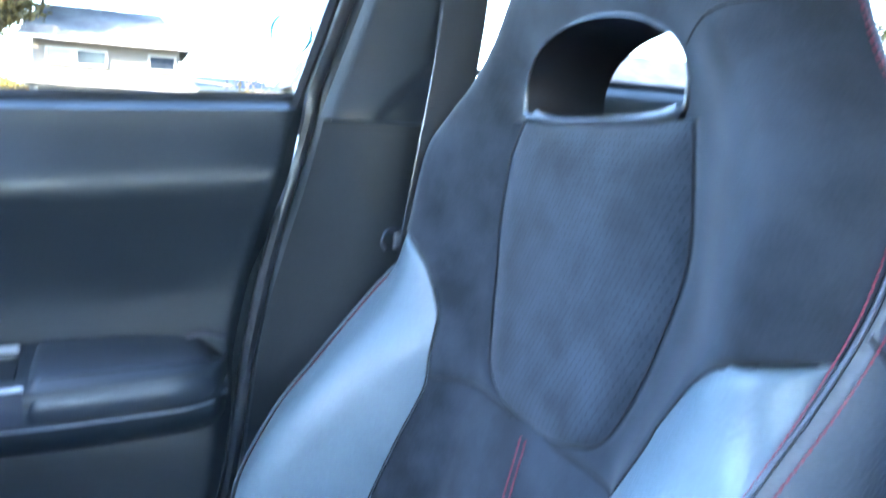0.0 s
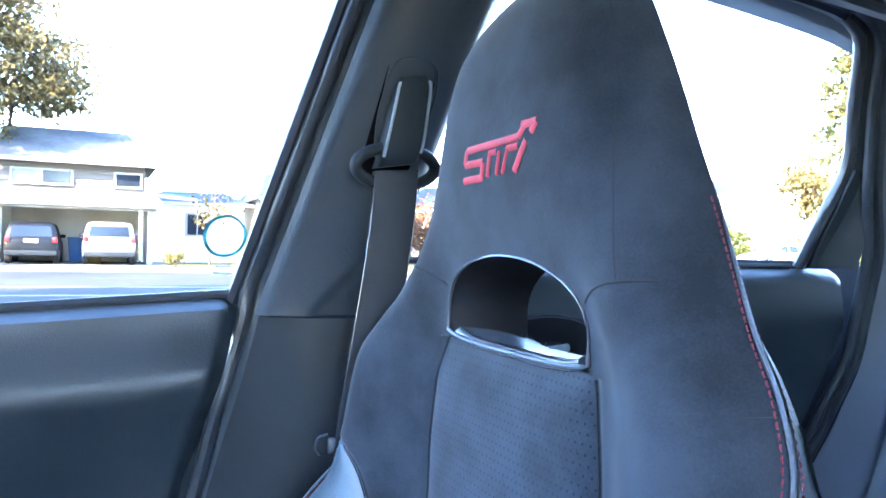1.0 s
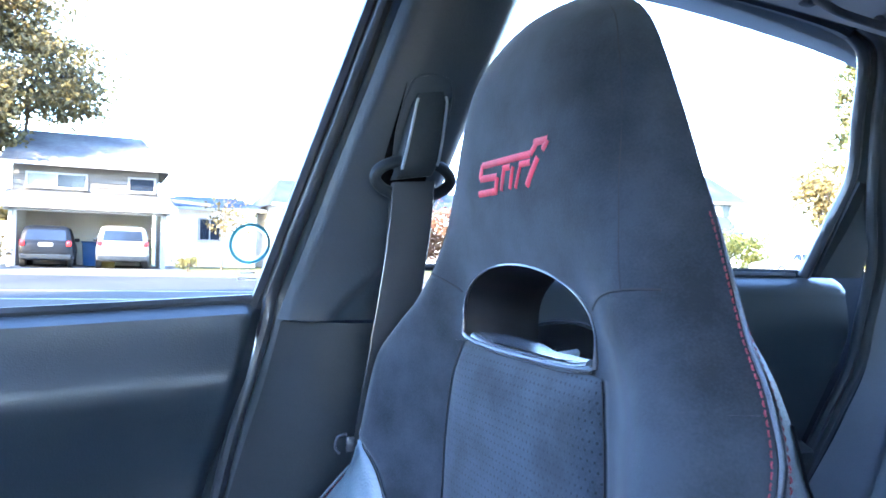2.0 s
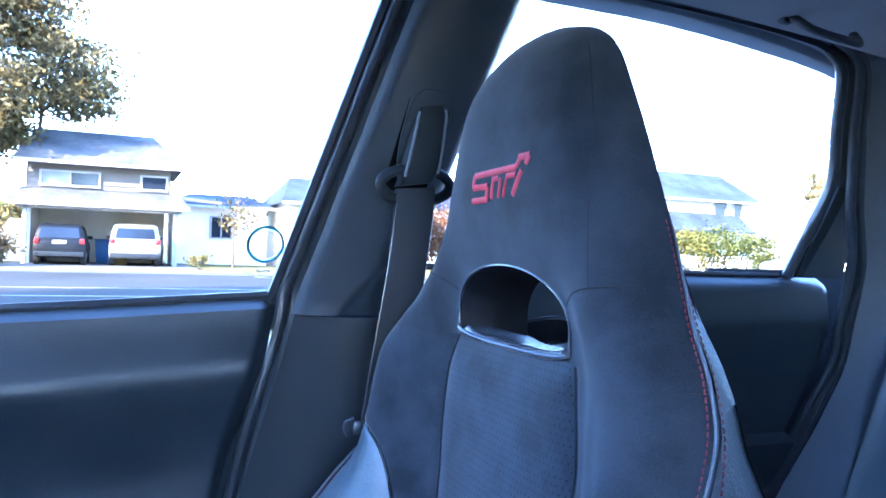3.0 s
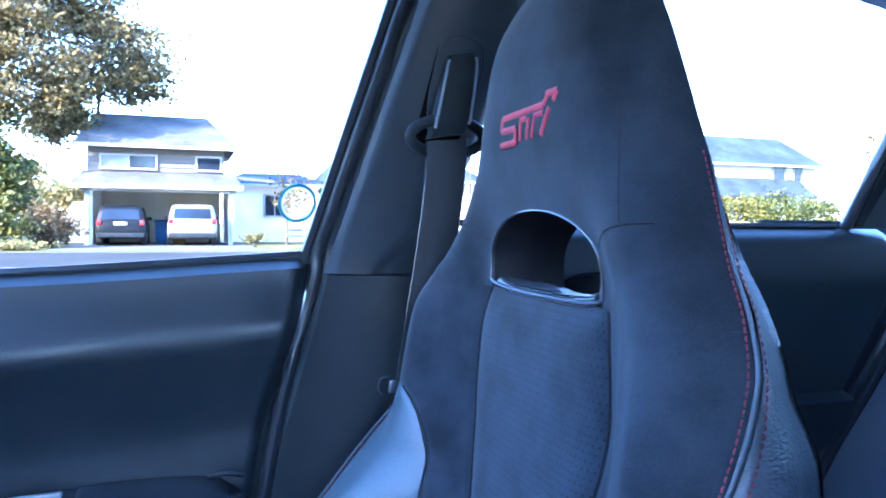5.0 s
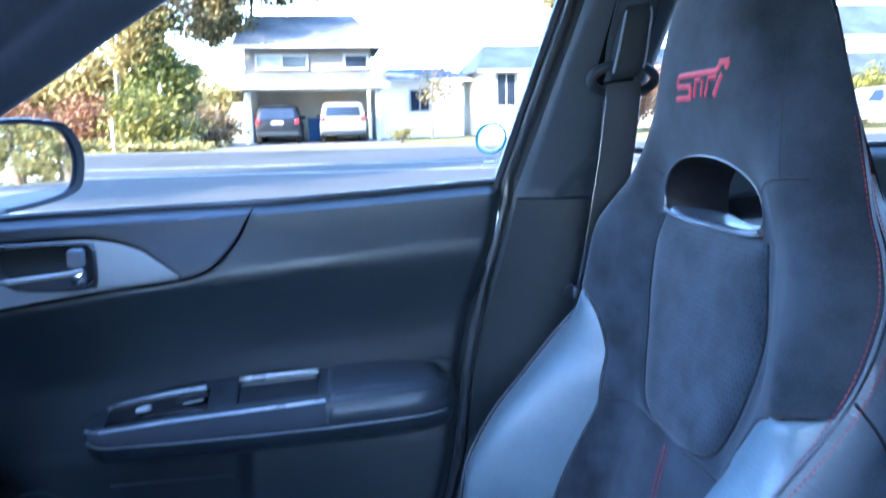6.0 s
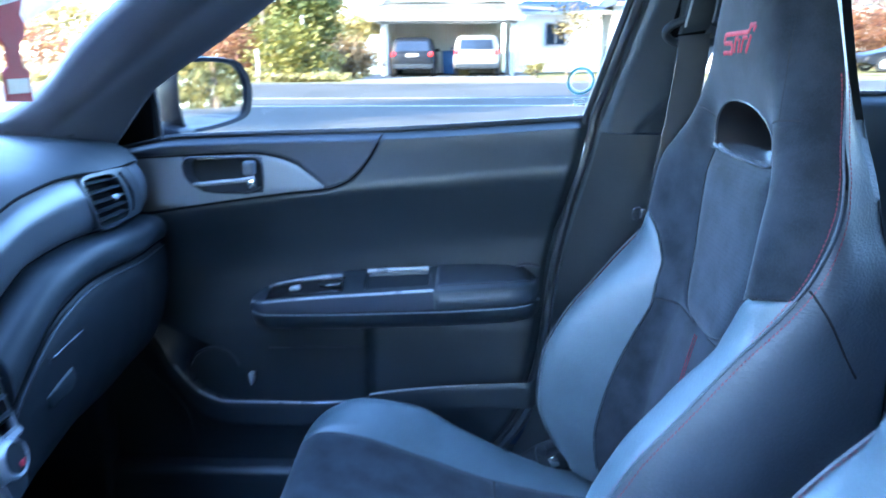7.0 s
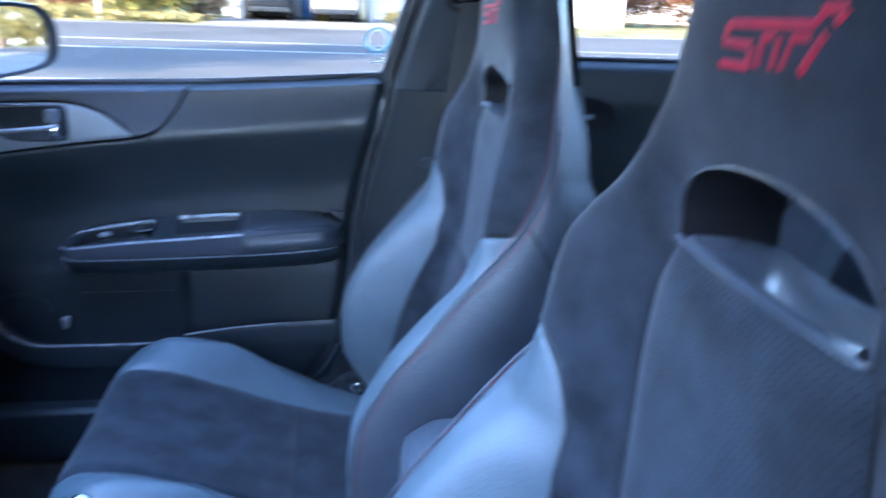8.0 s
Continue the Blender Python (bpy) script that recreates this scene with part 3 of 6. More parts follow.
# ---- body shell: doors, pillars, roof, floor ----
SILL_ = spline((-.62, -.55, -.42, -.04, .285, .32), (.898, .906, .926, .938, .957, .959))      # lower edge of the front side window
CREASE_ = spline((-.62, -.467, -.344, -.239, -.156, .067, .27, .32), (.754, .778, .798, .813, .826, .850, .866, .868))
LOWG_ = spline((-.62, -.467, -.344, -.239, -.156, -.125, -.093, -.066), (.778, .803, .822, .836, .846, .858, .889, .9375))
UPPG_ = spline((-.62, -.504, -.399, -.286, -.25, -.215, -.19, -.166), (.884, .893, .899, .903, .898, .886, .868, .849))
REAR_ = spline((.28, .32, .364, .44, .537, .675, .806, .94, .96), (.06, .10, .138, .181, .206, .223, .249, .284, .287))
LIP_ = spline((-.60, -.53, -.482, -.455, -.403, -.359, -.211, -.115, -.10, .157, .25), (.70, .66, .58, .521, .463, .448, .447, .452, .464, .488, .49))
XF = lambda z: .283 + .27 * (z - .95)
YG = lambda z: .724 - .40 * (np.maximum(z, .95) - .95)


def door_y(x, z):
    """The inner face of the front door."""
    x, z = np.asarray(x, float), np.asarray(z, float)
    d = SILL_(x) - z
    c = CREASE_(x)
    y = .724 - .020 * sstep(0, .012, d) - .028 * sstep(.0, .105, d)
    y = y + .006 * sstep(-.022, .026, c - z) + .036 * sstep(-.022, .120, c - z)
    y = y - .010 * sstep(.70, .60, z) * sstep(-.112, -.085, x)
    low = sstep(.60, .575, z)
    lipz = LIP_(x) - .020
    pocket = .716 - .010 * sstep(-.112, -.085, x)
    lip = sstep(.004, -.004, z - lipz)
    y = y * (1 - low) + (pocket * (1 - lip) + (.676 + .012 * sstep(.0, .12, lipz - z)) * lip) * low
    y = np.where((low < 1) & (z < lipz), .678, y)
    return y


def patch(fy, x0, x1, lo, hi, nx, nz, off=0.0, edge=0.0022):
    """A piece of the door's face between two lines, its edges rolled back a little."""
    P = []
    for t in cosp(nz):
        row = []
        for x in x0 + (x1 - x0) * np.linspace(0, 1, nx):
            a, b = float(lo(x)), float(hi(x))
            z = a + (b - a) * t
            d = min(z - a, b - z)
            row.append((x, float(fy(x, z)) - off + edge * math.exp(-(d / .003) ** 2), z))
        P.append(row)
    return surf(P)


def front_door():
    door = thing("door_1", (-.1, .75, .24), "closed front door with black moulded panel, armrest and graphite handle trim", "door", kind="structure")
    # main panel
    T = np.linspace(0, 1, 170)
    X = np.array([-.60 + (float(REAR_(.315 + .642 * t)) + .60) * np.linspace(0, 1, 170) for t in T])
    cap = np.where(X < -.066, LOWG_(X) - .0005, SILL_(X))
    Z = .315 + (cap - .315) * T[:, None]
    Y = door_y(X, Z) + .003 * np.exp(-((cap - Z) / .003) ** 2) * (X < -.066)
    Y = Y + .02 * np.exp(-((X[:, -1:] - X) / .010) ** 2)
    part("door_panel", surf(np.stack([X, Y, Z], -1)), PLASTIC, door, "black moulded door panel")
    back = [[(x, float(door_y(x, z)) + .016, min(z, float(SILL_(x)) - .004)) for x in np.linspace(-.62, float(REAR_(z)) - .012, 50)] for z in np.linspace(.30, .955, 40)]
    part("inner_skin", surf(back), PLASTIC_D, door)
    part("door_edge", tube([(float(REAR_(z)) + .006, .742, z) for z in np.linspace(.30, .955, 40)], .016, 8), PLASTIC_D, door)
    for xa, xb in ((-.56, -.116), (-.100, .21)):
        part("pocket_wall", patch(lambda x, z: .6735 + .02 * float(sstep(.19, .21, x)), xa, xb, lambda x: float(LIP_(x)) - .05, lambda x: float(LIP_(x)) + .001, 60, 10), PLASTIC, door)
    # Window light along the pocket's lip, put in as thin silver beads.
    for xa, xb in ((-.455, -.118), (-.098, .10)):
        part("pocket_lip", tube([(x, .6735, float(LIP_(x)) + .0015) for x in np.linspace(xa, xb, 40)], np.linspace(.0020, .0020 if xb < 0 else .0004, 40), 6), SILVER, door)
    upper = lambda x: max(float(UPPG_(x)) + .002, float(LOWG_(x)) + .002) if x < -.166 else float(LOWG_(x)) + .001
    part("upper_garnish", patch(door_y, -.60, -.068, upper, SILL_, 90, 22, .003), PLASTIC_S, door)
    part("garnish_joint", tube([(x, float(door_y(x, float(LOWG_(x)))) - .0015, float(LOWG_(x)) - .0005) for x in np.linspace(-.60, -.069, 70)], .0015, 6), CAVITY, door)
    part("garnish_joint", tube([(x, float(door_y(x, float(UPPG_(x)))) - .0020, float(UPPG_(x)) + .001) for x in np.linspace(-.60, -.185, 50)], np.concatenate([np.full(36, .0018), np.linspace(.0018, .0003, 14)]), 6), CAVITY, door)
    # graphite strip round the handle, open where the handle sits
    gy = lambda x, z: float(door_y(x, .87)) - .006 + .010 * (((float(UPPG_(x)) + float(LOWG_(x))) / 2 - z) / .05) ** 2 * .5
    lo = lambda x: float(LOWG_(x)) + .001
    hi = lambda x: max(float(UPPG_(x)), float(LOWG_(x)) + .002)
    mid0, mid1 = (lambda x: .838), (lambda x: .898)
    part("handle_trim", join(patch(gy, -.60, -.410, lo, hi, 30, 14), patch(gy, -.272, -.167, lo, hi, 24, 14),
                             patch(gy, -.410, -.272, lo, mid0, 20, 5, edge=0), patch(gy, -.410, -.272, mid1, hi, 20, 4, edge=0)), TRIM, door, "satin graphite handle strip")
    ring = [(-.409, .884), (-.405, .893), (-.395, .898), (-.34, .899), (-.282, .899), (-.273, .891), (-.272, .868), (-.273, .848), (-.281, .840), (-.31, .837),
            (-.350, .838), (-.373, .842), (-.394, .854), (-.406, .869)]
    rp = path([(x, 0, z) for x, z in ring + ring[:1]], 60)[:-1]
    yf = np.array([gy(x, z) for x, _, z in rp])
    cx, cz = -.341, .868
    rows = [[(cx + (x - cx) * s, y + d, cz + (z - cz) * s) for (x, _, z), y in zip(rp, yf)] for s, d in ((1.06, .001), (1.0, -.003), (.96, .0), (.92, .012), (.88, .030), (.5, .032), (.02, .032))]
    fan = [(-.413, .834), (-.358, .8335), (-.376, .8395), (-.3965, .852), (-.4085, .868), (-.4125, .885), (-.4135, .885)]
    part("trim_corner", (np.array([(x, gy(x, z) - .0006, z) for x, z in fan]), [(0, 1, 2), (0, 2, 3), (0, 3, 4), (0, 4, 5), (0, 5, 6)]), TRIM, door)
    part("bezel_rim", tube([(x, y - .0035, z) for (x, _, z), y in zip(rp, yf)], .0016, 6, True), STRIP, door, "satin rim round the handle bowl")
    bez = part("handle_bezel", surf(rows, True), PLASTIC_S, door, "black recessed handle bowl")
    # Floor disc lighter than the bowl, with the light on it in its colour.
    floor = [[(cx + (x - cx) * q * .9 + .004, float(np.mean(yf)) + .029, cz + (z - cz) * q * .9) for x, _, z in rp] for q in (1, .6, .02)]
    part("bowl_floor", surf(floor, True), TRIM, bez, "handle bowl floor, paler grey for the light on it")
    lev = part("handle_lever", prism([(-.378, .8575), (-.293, .866), (-.289, .870), (-.274, .871), (-.273, .850), (-.280, .846), (-.329, .8445), (-.352, .847), (-.368, .852)], .640, .652, "y", .003, 3), STRIP, door, "dark chrome pull lever")
    # Reflection along the lever's top, put in as a silver bead.
    part("lever_edge", tube(path([(-.378, .6395, .8580), (-.335, .6385, .8625), (-.294, .6385, .8665), (-.275, .6390, .8700)], 14), .0036, 8), SILVER, lev, "silver bead for the glint on the lever's top")
    part("lever_root", box((-.283, .641, .860), (.016, .006, .018), .0025, rot=(0, -8, 0)), CHROME, lev)
    part("lock_knob", box((-.2865, .655, .884), (.020, .018, .024), .005), RAIL, door, "grey lock button")
    # armrest
    zt = spline((-.31, -.296, -.267, -.134, .012, .1, .17, .195, .21), (.643, .651, .668, .688, .696, .699, .696, .684, .67))
    ze = spline((-.31, -.29, .02, .21), (.643, .649, .676, .690))
    zb = spline((-.31, -.29, .02, .21), (.636, .634, .642, .655))
    yo = spline((-.31, -.30, -.27, .15, .19, .21), (.690, .660, .636, .632, .645, .690))
    rows = []
    for x in np.concatenate([np.linspace(-.308, -.25, 16), np.linspace(-.245, -.11, 14), np.linspace(-.105, .018, 44), np.linspace(.022, .205, 30)]):
        y0 = float(yo(x))
        t, e, b = float(zt(x)), float(ze(x)), float(zb(x))
        pk = float(sstep(-.100, -.095, x) * sstep(.013, .008, x))
        row = [(x, .712, t + .002)]
        for q in np.linspace(0, 1, 16):
            y = .705 + (y0 + .008 - .705) * q
            z = t + (e - t) * q ** 1.3
            row.append((x, y, z - .034 * pk * float(sstep(.10, .16, q) * sstep(.78, .72, q))))
        row += [(x, y0 + .003, e - .002), (x, y0, e - .006), (x, y0 - .001, (e + b) / 2), (x, y0, b), (x, y0 + .006, b - .002), (x, y0 + .003, b - .006),
                (x, y0 + .006, b - .018), (x, y0 + .018, b - .034), (x, y0 + .040, b - .043), (x, .712, b - .043)]
        rows.append(row)
    part("armrest", surf(rows), PLASTIC, door, "black armrest with a pull pocket")
    face = [[(x, float(yo(x)) - .0022 + k[0], float(ze(x)) * (1 - k[1]) + float(zb(x)) * k[1]) for k in ((.006, -.12), (.0, .0), (-.0006, .5), (.0, .96), (.004, 1.03))]
            for x in np.linspace(-.300, .021, 40)]
    part("armrest_strip", surf(face), STRIP, door, "glossy graphite strip on the armrest")
    # The strip's top highlight, modelled as a silver bead.
    part("strip_edge", tube([(x, float(yo(x)) + .0012, float(ze(x)) + .0012) for x in np.linspace(-.298, .021, 40)], np.linspace(.0024, .0034, 40), 8), SILVER, door, "silver bead for the highlight along the armrest strip")
    # Thin highlight under strip and pad, drawn in the pale trim colour.
    part("lower_edge", tube([(x, float(yo(x)) + .001, float(zb(x)) - .004) for x in np.linspace(-.298, .19, 50)], .0011, 6), TRIM, door)
    pad = []
    for x in np.concatenate([.023 + .012 * np.linspace(0, 1, 7) ** 2, np.linspace(.04, .17, 16), .17 + .034 * np.sin(np.linspace(0.1, math.pi / 2, 9))]):
        y0, t, b = float(yo(min(x, .185))), float(zt(x)), float(zb(x))
        k = math.exp(-((x - .023) / .004) ** 2) * .004 + .022 * float(sstep(.175, .204, x)) ** 2
        e = float(ze(x))
        row = [(x, .712, t + .004 - k)]
        for q in np.linspace(.1, 1, 12):
            y = .705 + (y0 - .003 + k - .705) * q
            row.append((x, y, t + (e - t) * q ** 1.3 + .003 - k - (e - b) * float(sstep(.80, 1.06, q)) * .55))
        row += [(x, y0 - .004 + k, b + .010), (x, y0 - .002 + k, b + .003), (x, y0 + .012, b - .001)]
        pad.append(row)
    part("armrest_pad", surf(pad), PILLAR, door, "dark soft armrest pad")
    part("pad_seam", tube([pad[i][1 + 9] for i in range(6, len(pad) - 4)], .0009, 5), THREAD_K, door)
    zsw = lambda x, y: float(zt(x)) + (float(ze(x)) - float(zt(x))) * ((.705 - y) / (.705 - .64)) ** 1.3 + .0025
    plate = [[(x, y, zsw(x, y) - (.002 if i in (0, 11) or j in (0, 6) else 0)) for j, y in enumerate(np.linspace(.650, .690, 7))] for i, x in enumerate(np.linspace(-.272, -.138, 12))]
    sw = part("switch_panel", surf(plate), GLOSS_K, door, "gloss black window switch panel")
    # The panel's lit rear lip, its highlight put in as a silver bead.
    part("trim_line", tube([(x, .690, zsw(x, .690) + .001) for x in np.linspace(-.276, -.143, 12)], np.linspace(.0025, .0045, 12), 8), SILVER, sw)
    part("window_switch", moved(box((0, 0, 0), (.020, .016, .008), .003), pose(-.222, .664, zsw(-.222, .664) + .003, -8, -8, 0)), SILVER, sw)
    part("window_switch", moved(box((0, 0, 0), (.042, .014, .006), .002), pose(-.160, .672, zsw(-.160, .672) + .002, -8, -8, 0)), PLASTIC_D, sw)
    part("switch_mark", moved(box((0, 0, 0), (.026, .003, .002)), pose(-.156, .662, zsw(-.156, .662) + .0035, -8, -8, 0)), SILVER, sw)
    # Lit bevel of the pocket's back wall, painted as a silver bead.
    part("pocket_rim", tube([(x, .7015, float(zt(x)) + .0015) for x in np.linspace(-.099, .011, 12)], .0042, 8), SILVER, door, "pull pocket rim, its lit bevel coloured silver")
    part("pocket_floor", surf([[(x, y, float(zt(x)) + (float(ze(x)) - float(zt(x))) * ((.705 - y) / .065) ** 1.3 - .007) for x in np.linspace(-.097, .010, 6)] for y in (.656, .67, .685, .698)]), PLASTIC_D, door)
    # lower pocket: its lip, loudspeaker ring, shelf line, and a peg
    th = np.linspace(.2, 2.9, 24)
    part("speaker_ring", tube([(-.393 + .046 * math.cos(a), .712, .494 + .046 * math.sin(a)) for a in th], .003, 6), PLASTIC, door)
    pod = []
    for k in np.linspace(0, 1, 16):
        x = -.505 + .115 * k
        a = np.array((x, .6735, float(LIP_(x)) + .001))
        th_ = radians(88 + 150 * k)
        b = np.array((-.393 + .050 * math.cos(th_), .708, .494 + .050 * math.sin(th_)))
        pod.append([tuple(a + (b - a) * q + np.array((0, -.007 * math.sin(math.pi * q), 0))) for q in np.linspace(0, 1, 8)])
    part("speaker_pod", surf(pod), PLASTIC, door, "moulded loudspeaker pod")
    part("kick_seam", tube(path([(-.530, .674, .545), (-.500, .672, .508), (-.452, .670, .458), (-.430, .668, .415), (-.425, .668, .355)], 30), .0012, 5), STRIP, door)
    part("pocket_edge", tube([(x, .7145, .540 + .012 * (x + .30)) for x in np.linspace(-.29, -.118, 10)], .0015, 5), PLASTIC, door)
    part("pocket_peg", prism([(-.3275, .493), (-.3165, .493), (-.3175, .484), (-.3205, .470), (-.3245, .470), (-.3270, .484)], .700, .716, "y", .002), SILVER, door)
    part("door_catch", tube(path([(.165, .700, .703), (.185, .695, .707), (.205, .698, .702)], 8), .0035, 6), STRIP, door)
    # window seals and rear frame
    part("window_seal", tube([(x, .727, float(SILL_(x)) + .003) for x in np.linspace(-.56, .287, 40)], .005, 6, flat=(1, 1.2)), RUBBER, door)
    part("window_frame", tube([(XF(z) - .004, float(YG(z)) + .006, z) for z in np.linspace(.95, 1.34, 20)], .0075, 6), RUBBER, door)
    part("sail_panel", prism([(-.60, .90), (-.455, .93), (-.455, 1.025), (-.60, .935)], .695, .716, "y", .004), CAVITY, door, "black mirror corner panel")
    part("glass_divider", tube([(-.452, .712, .925), (-.452, .700, 1.05)], .0030, 6), RUBBER, door)
    skin = [[(x, y, z) for y, z in ((.742, .905), (.800, .890), (.862, .80), (.876, .68), (.866, .52), (.875, .36), (.850, .26))] for x in np.linspace(-.66, .27, 10)]
    part("outer_skin", surf(skin), BODY_PAINT, door, "dark blue painted door skin")
    return door


def shell_side(s):
    """Pillars, seals, sill and rear door of one side; s is 1 on the passenger's side."""
    g = (lambda x: x) if s > 0 else flipped_y
    # B pillar
    bp = thing("pillar_b", (.40, s * .70, .24), "black plastic pillar trim behind the front door", "pillar trim", kind="structure")
    rows = []
    for z in np.linspace(.938, 1.35, 44):
        x0, x1 = XF(z) + .021, .452 + .25 * (z - 1.0)
        row = []
        for t in np.linspace(0, 1, 30):
            x = x0 + (x1 - x0) * t
            y = float(YG(z)) - .012 - .034 * math.sin(math.pi * min(1, t * .8 + .12)) ** .8
            xe = .352 + .55 * max(0, z - .935) ** 1.25 * 3.2
            y += .009 * float(sstep(0, .008, x - xe)) * float(sstep(1.022, 1.008, z))
            y += .010 * math.exp(-((1 - t) / .05) ** 2) + .008 * math.exp(-(t / .05) ** 2) + .0015 * math.exp(-((z - .938) / .003) ** 2)
            row.append((x, y, z))
        rows.append(row)
    part("upper_trim", g(surf(rows)), PILLAR, bp)
    xl = spline((.28, .32, .4, .5, .6, .71, .789, .868, .935), (.115, .15, .195, .220, .232, .246, .266, .289, .3055))
    rows = []
    for z in np.linspace(.28, .936, 50):
        x0, x1 = float(xl(z)), .53
        row = []
        for t in np.linspace(0, 1, 26):
            x = x0 + (x1 - x0) * t
            y = .706 - .030 * math.sin(math.pi / 2 * min(1, t * 3.2)) - .012 * t + .0015 * math.exp(-((z - .936) / .003) ** 2) - .02 * float(sstep(.55, .30, z)) * t
            row.append((x, y, z))
        rows.append(row)
    part("lower_trim", g(surf(rows)), PLASTIC_D, bp)
    rows = [[(XF(z) + .018, float(YG(z)) + .004, z), (XF(z) + .02, float(YG(z)) + .06, z), (.455 + .25 * (z - 1), float(YG(z)) + .06, z), (.455 + .25 * (z - 1), float(YG(z)), z)] for z in np.linspace(.93, 1.36, 8)]
    part("pillar_core", g(surf(rows)), PLASTIC_D, bp)
    # door seals along the opening
    for o, r in ((.008, .0080), (.024, .0095)):
        pts = [(XF(z) + o, float(YG(z)) - .002, z) for z in np.linspace(1.35, .96, 14)]
        pts += [(float(REAR_(z)) + o, .716, z) for z in np.linspace(.94, .33, 22)]
        single("door_seal", g(tube(path(pts, 70), r, 8)), RUBBER if o < .01 else PILLAR, "dark rubber seal along the front door opening", "door seal", kind="structure")
    # sill
    sl = thing("sill", (-.1, s * .74, .2), "black plastic door sill plate", "sill", kind="structure")
    part("sill_plate", g(prism([(.640, .22), (.648, .318), (.660, .326), (.730, .326), (.80, .30), (.84, .22)], -.95, .50, "x", .005)), PLASTIC, sl)
    part("rear_sill_plate", g(prism([(.640, .22), (.648, .318), (.660, .326), (.730, .326), (.80, .30), (.84, .22)], .50, 1.05, "x", .005)), PLASTIC, sl)
    part("kick_panel", g(box((-.84, .668, .57), (.52, .06, .70), .012)), PLASTIC_D, sl)
    # A pillar: two edges, and a body behind them
    G = path([(-.535, .650, .905), (-.505, .635, .935), (-.427, .606, 1.017), (-.352, .598, 1.066), (-.277, .588, 1.112), (-.195, .577, 1.166), (.0, .553, 1.272), (.17, .545, 1.33)], 30)
    V = path([(-.76, .590, .935), (-.675, .580, .957), (-.59, .572, .998), (-.503, .560, 1.082), (-.40, .545, 1.160), (-.30, .533, 1.222), (-.10, .51, 1.312), (.05, .50, 1.352)], 30)
    rows = []
    for a, b in zip(G, V):
        row = []
        for t in np.linspace(0, 1, 12):
            q = a + (b - a) * t
            bul = .022 * math.sin(math.pi * t)
            row.append((q[0] + bul * .5, q[1] - bul, q[2] - bul * .2))
        row += [tuple(b + np.array((-.012, .02, .012))), tuple(b + np.array((.02, .13, -.01))), tuple(a + np.array((-.02, .10, .0))), tuple(a + np.array((.004, .012, -.006)))]
        rows.append(row)
    single("pillar_a", g(surf(rows, True)), PLASTIC_S, "dark grey soft-grained windscreen pillar trim", "pillar trim", kind="structure")
    # rear door
    rd = thing("door_2" if s > 0 else "door_3", (.8, s * .74, .26), "closed rear door with plain black moulded panel", "door", kind="structure")
    xr = spline((.28, .672, .785, .887, .992, 1.02), (.78, 1.030, 1.112, 1.165, 1.172, 1.172))
    rows = []
    for z in np.linspace(.31, .998, 80):
        x1 = float(xr(z))
        row = []
        for x in .50 + (x1 - .50) * np.linspace(0, 1, 60):
            d = .998 - z
            y = .692 - .022 * float(sstep(0, .014, d)) - .012 * float(sstep(.01, .08, d)) + .016 * float(sstep(.07, .16, d))
            y -= .020 * float(sstep(.66, .60, z)) * float(sstep(.60, .64, x))
            y -= .030 * float(sstep(.755, .745, z)) * float(sstep(x1 - .16, x1 - .12, x)) * float(sstep(.60, .70, z))
            y += .012 * math.exp(-((x1 - x) / .005) ** 2)
            row.append((x, y, z))
        rows.append(row)
    part("door_panel", g(surf(rows)), PLASTIC, rd)
    part("inner_frame", g(box((1.16, .708, .70), (.42, .006, .62))), PLASTIC_D, rd)
    part("window_seal", g(tube([(x, .694, 1.001) for x in np.linspace(.45, 1.08, 12)], .005, 6)), RUBBER, rd)
    hb = [(.64 + .075 * math.cos(a), .650, .905 + .034 * math.sin(a)) for a in np.linspace(.5, 2.4, 20)]
    part("handle_bowl", g(surf([[(.64 + .073 * q * math.cos(a), .653 + .003 * (1 - q), .903 + .032 * q * math.sin(a)) for a in np.linspace(0, 2 * math.pi, 32, endpoint=False)] for q in (1, .9, .5, .02)], True)), GLOSS_K, rd, "dark handle recess")
    part("handle_bezel", g(tube(hb, .0022, 6)), STRIP, rd)
    part("handle_lever", g(tube(path([(.615, .652, .895), (.64, .644, .897), (.665, .647, .899)], 8), .005, 8)), TRIM, rd)
    skin = [[(x, y, z) for y, z in ((.742, .95), (.800, .930), (.862, .82), (.876, .68), (.866, .52), (.875, .36), (.850, .26))] for x in np.linspace(.275, 1.75, 14)]
    part("outer_skin", g(surf(skin)), BODY_PAINT, rd, "dark blue painted door skin")
    qw = [(1.105, .690, 1.0), (1.172, .672, 1.0), (1.150, .625, 1.135), (1.120, .628, 1.140)]
    part("quarter_panel", g(join((np.array(qw + [(x, y - .012, z) for x, y, z in qw]), [(0, 1, 2, 3), (7, 6, 5, 4), (0, 4, 5, 1), (1, 5, 6, 2), (2, 6, 7, 3), (3, 7, 4, 0)]))), PLASTIC_D, rd)
    fr = path([(1.098, .692, 1.0), (1.110, .655, 1.085), (1.118, .632, 1.14), (1.095, .603, 1.23), (1.066, .574, 1.312), (1.03, .568, 1.332)], 24)
    part("window_frame", g(tube(fr, .009, 8)), RUBBER, rd)
    part("upper_seal", g(tube(path([(1.06, .573, 1.318), (1.02, .570, 1.335), (.80, .578, 1.356), (.55, .582, 1.365)], 20), .008, 6)), RUBBER, rd)
    fo = path([(1.158, .640, 1.0), (1.160, .625, 1.06), (1.142, .610, 1.14), (1.118, .586, 1.23), (1.088, .558, 1.318), (1.04, .552, 1.342)], 24)
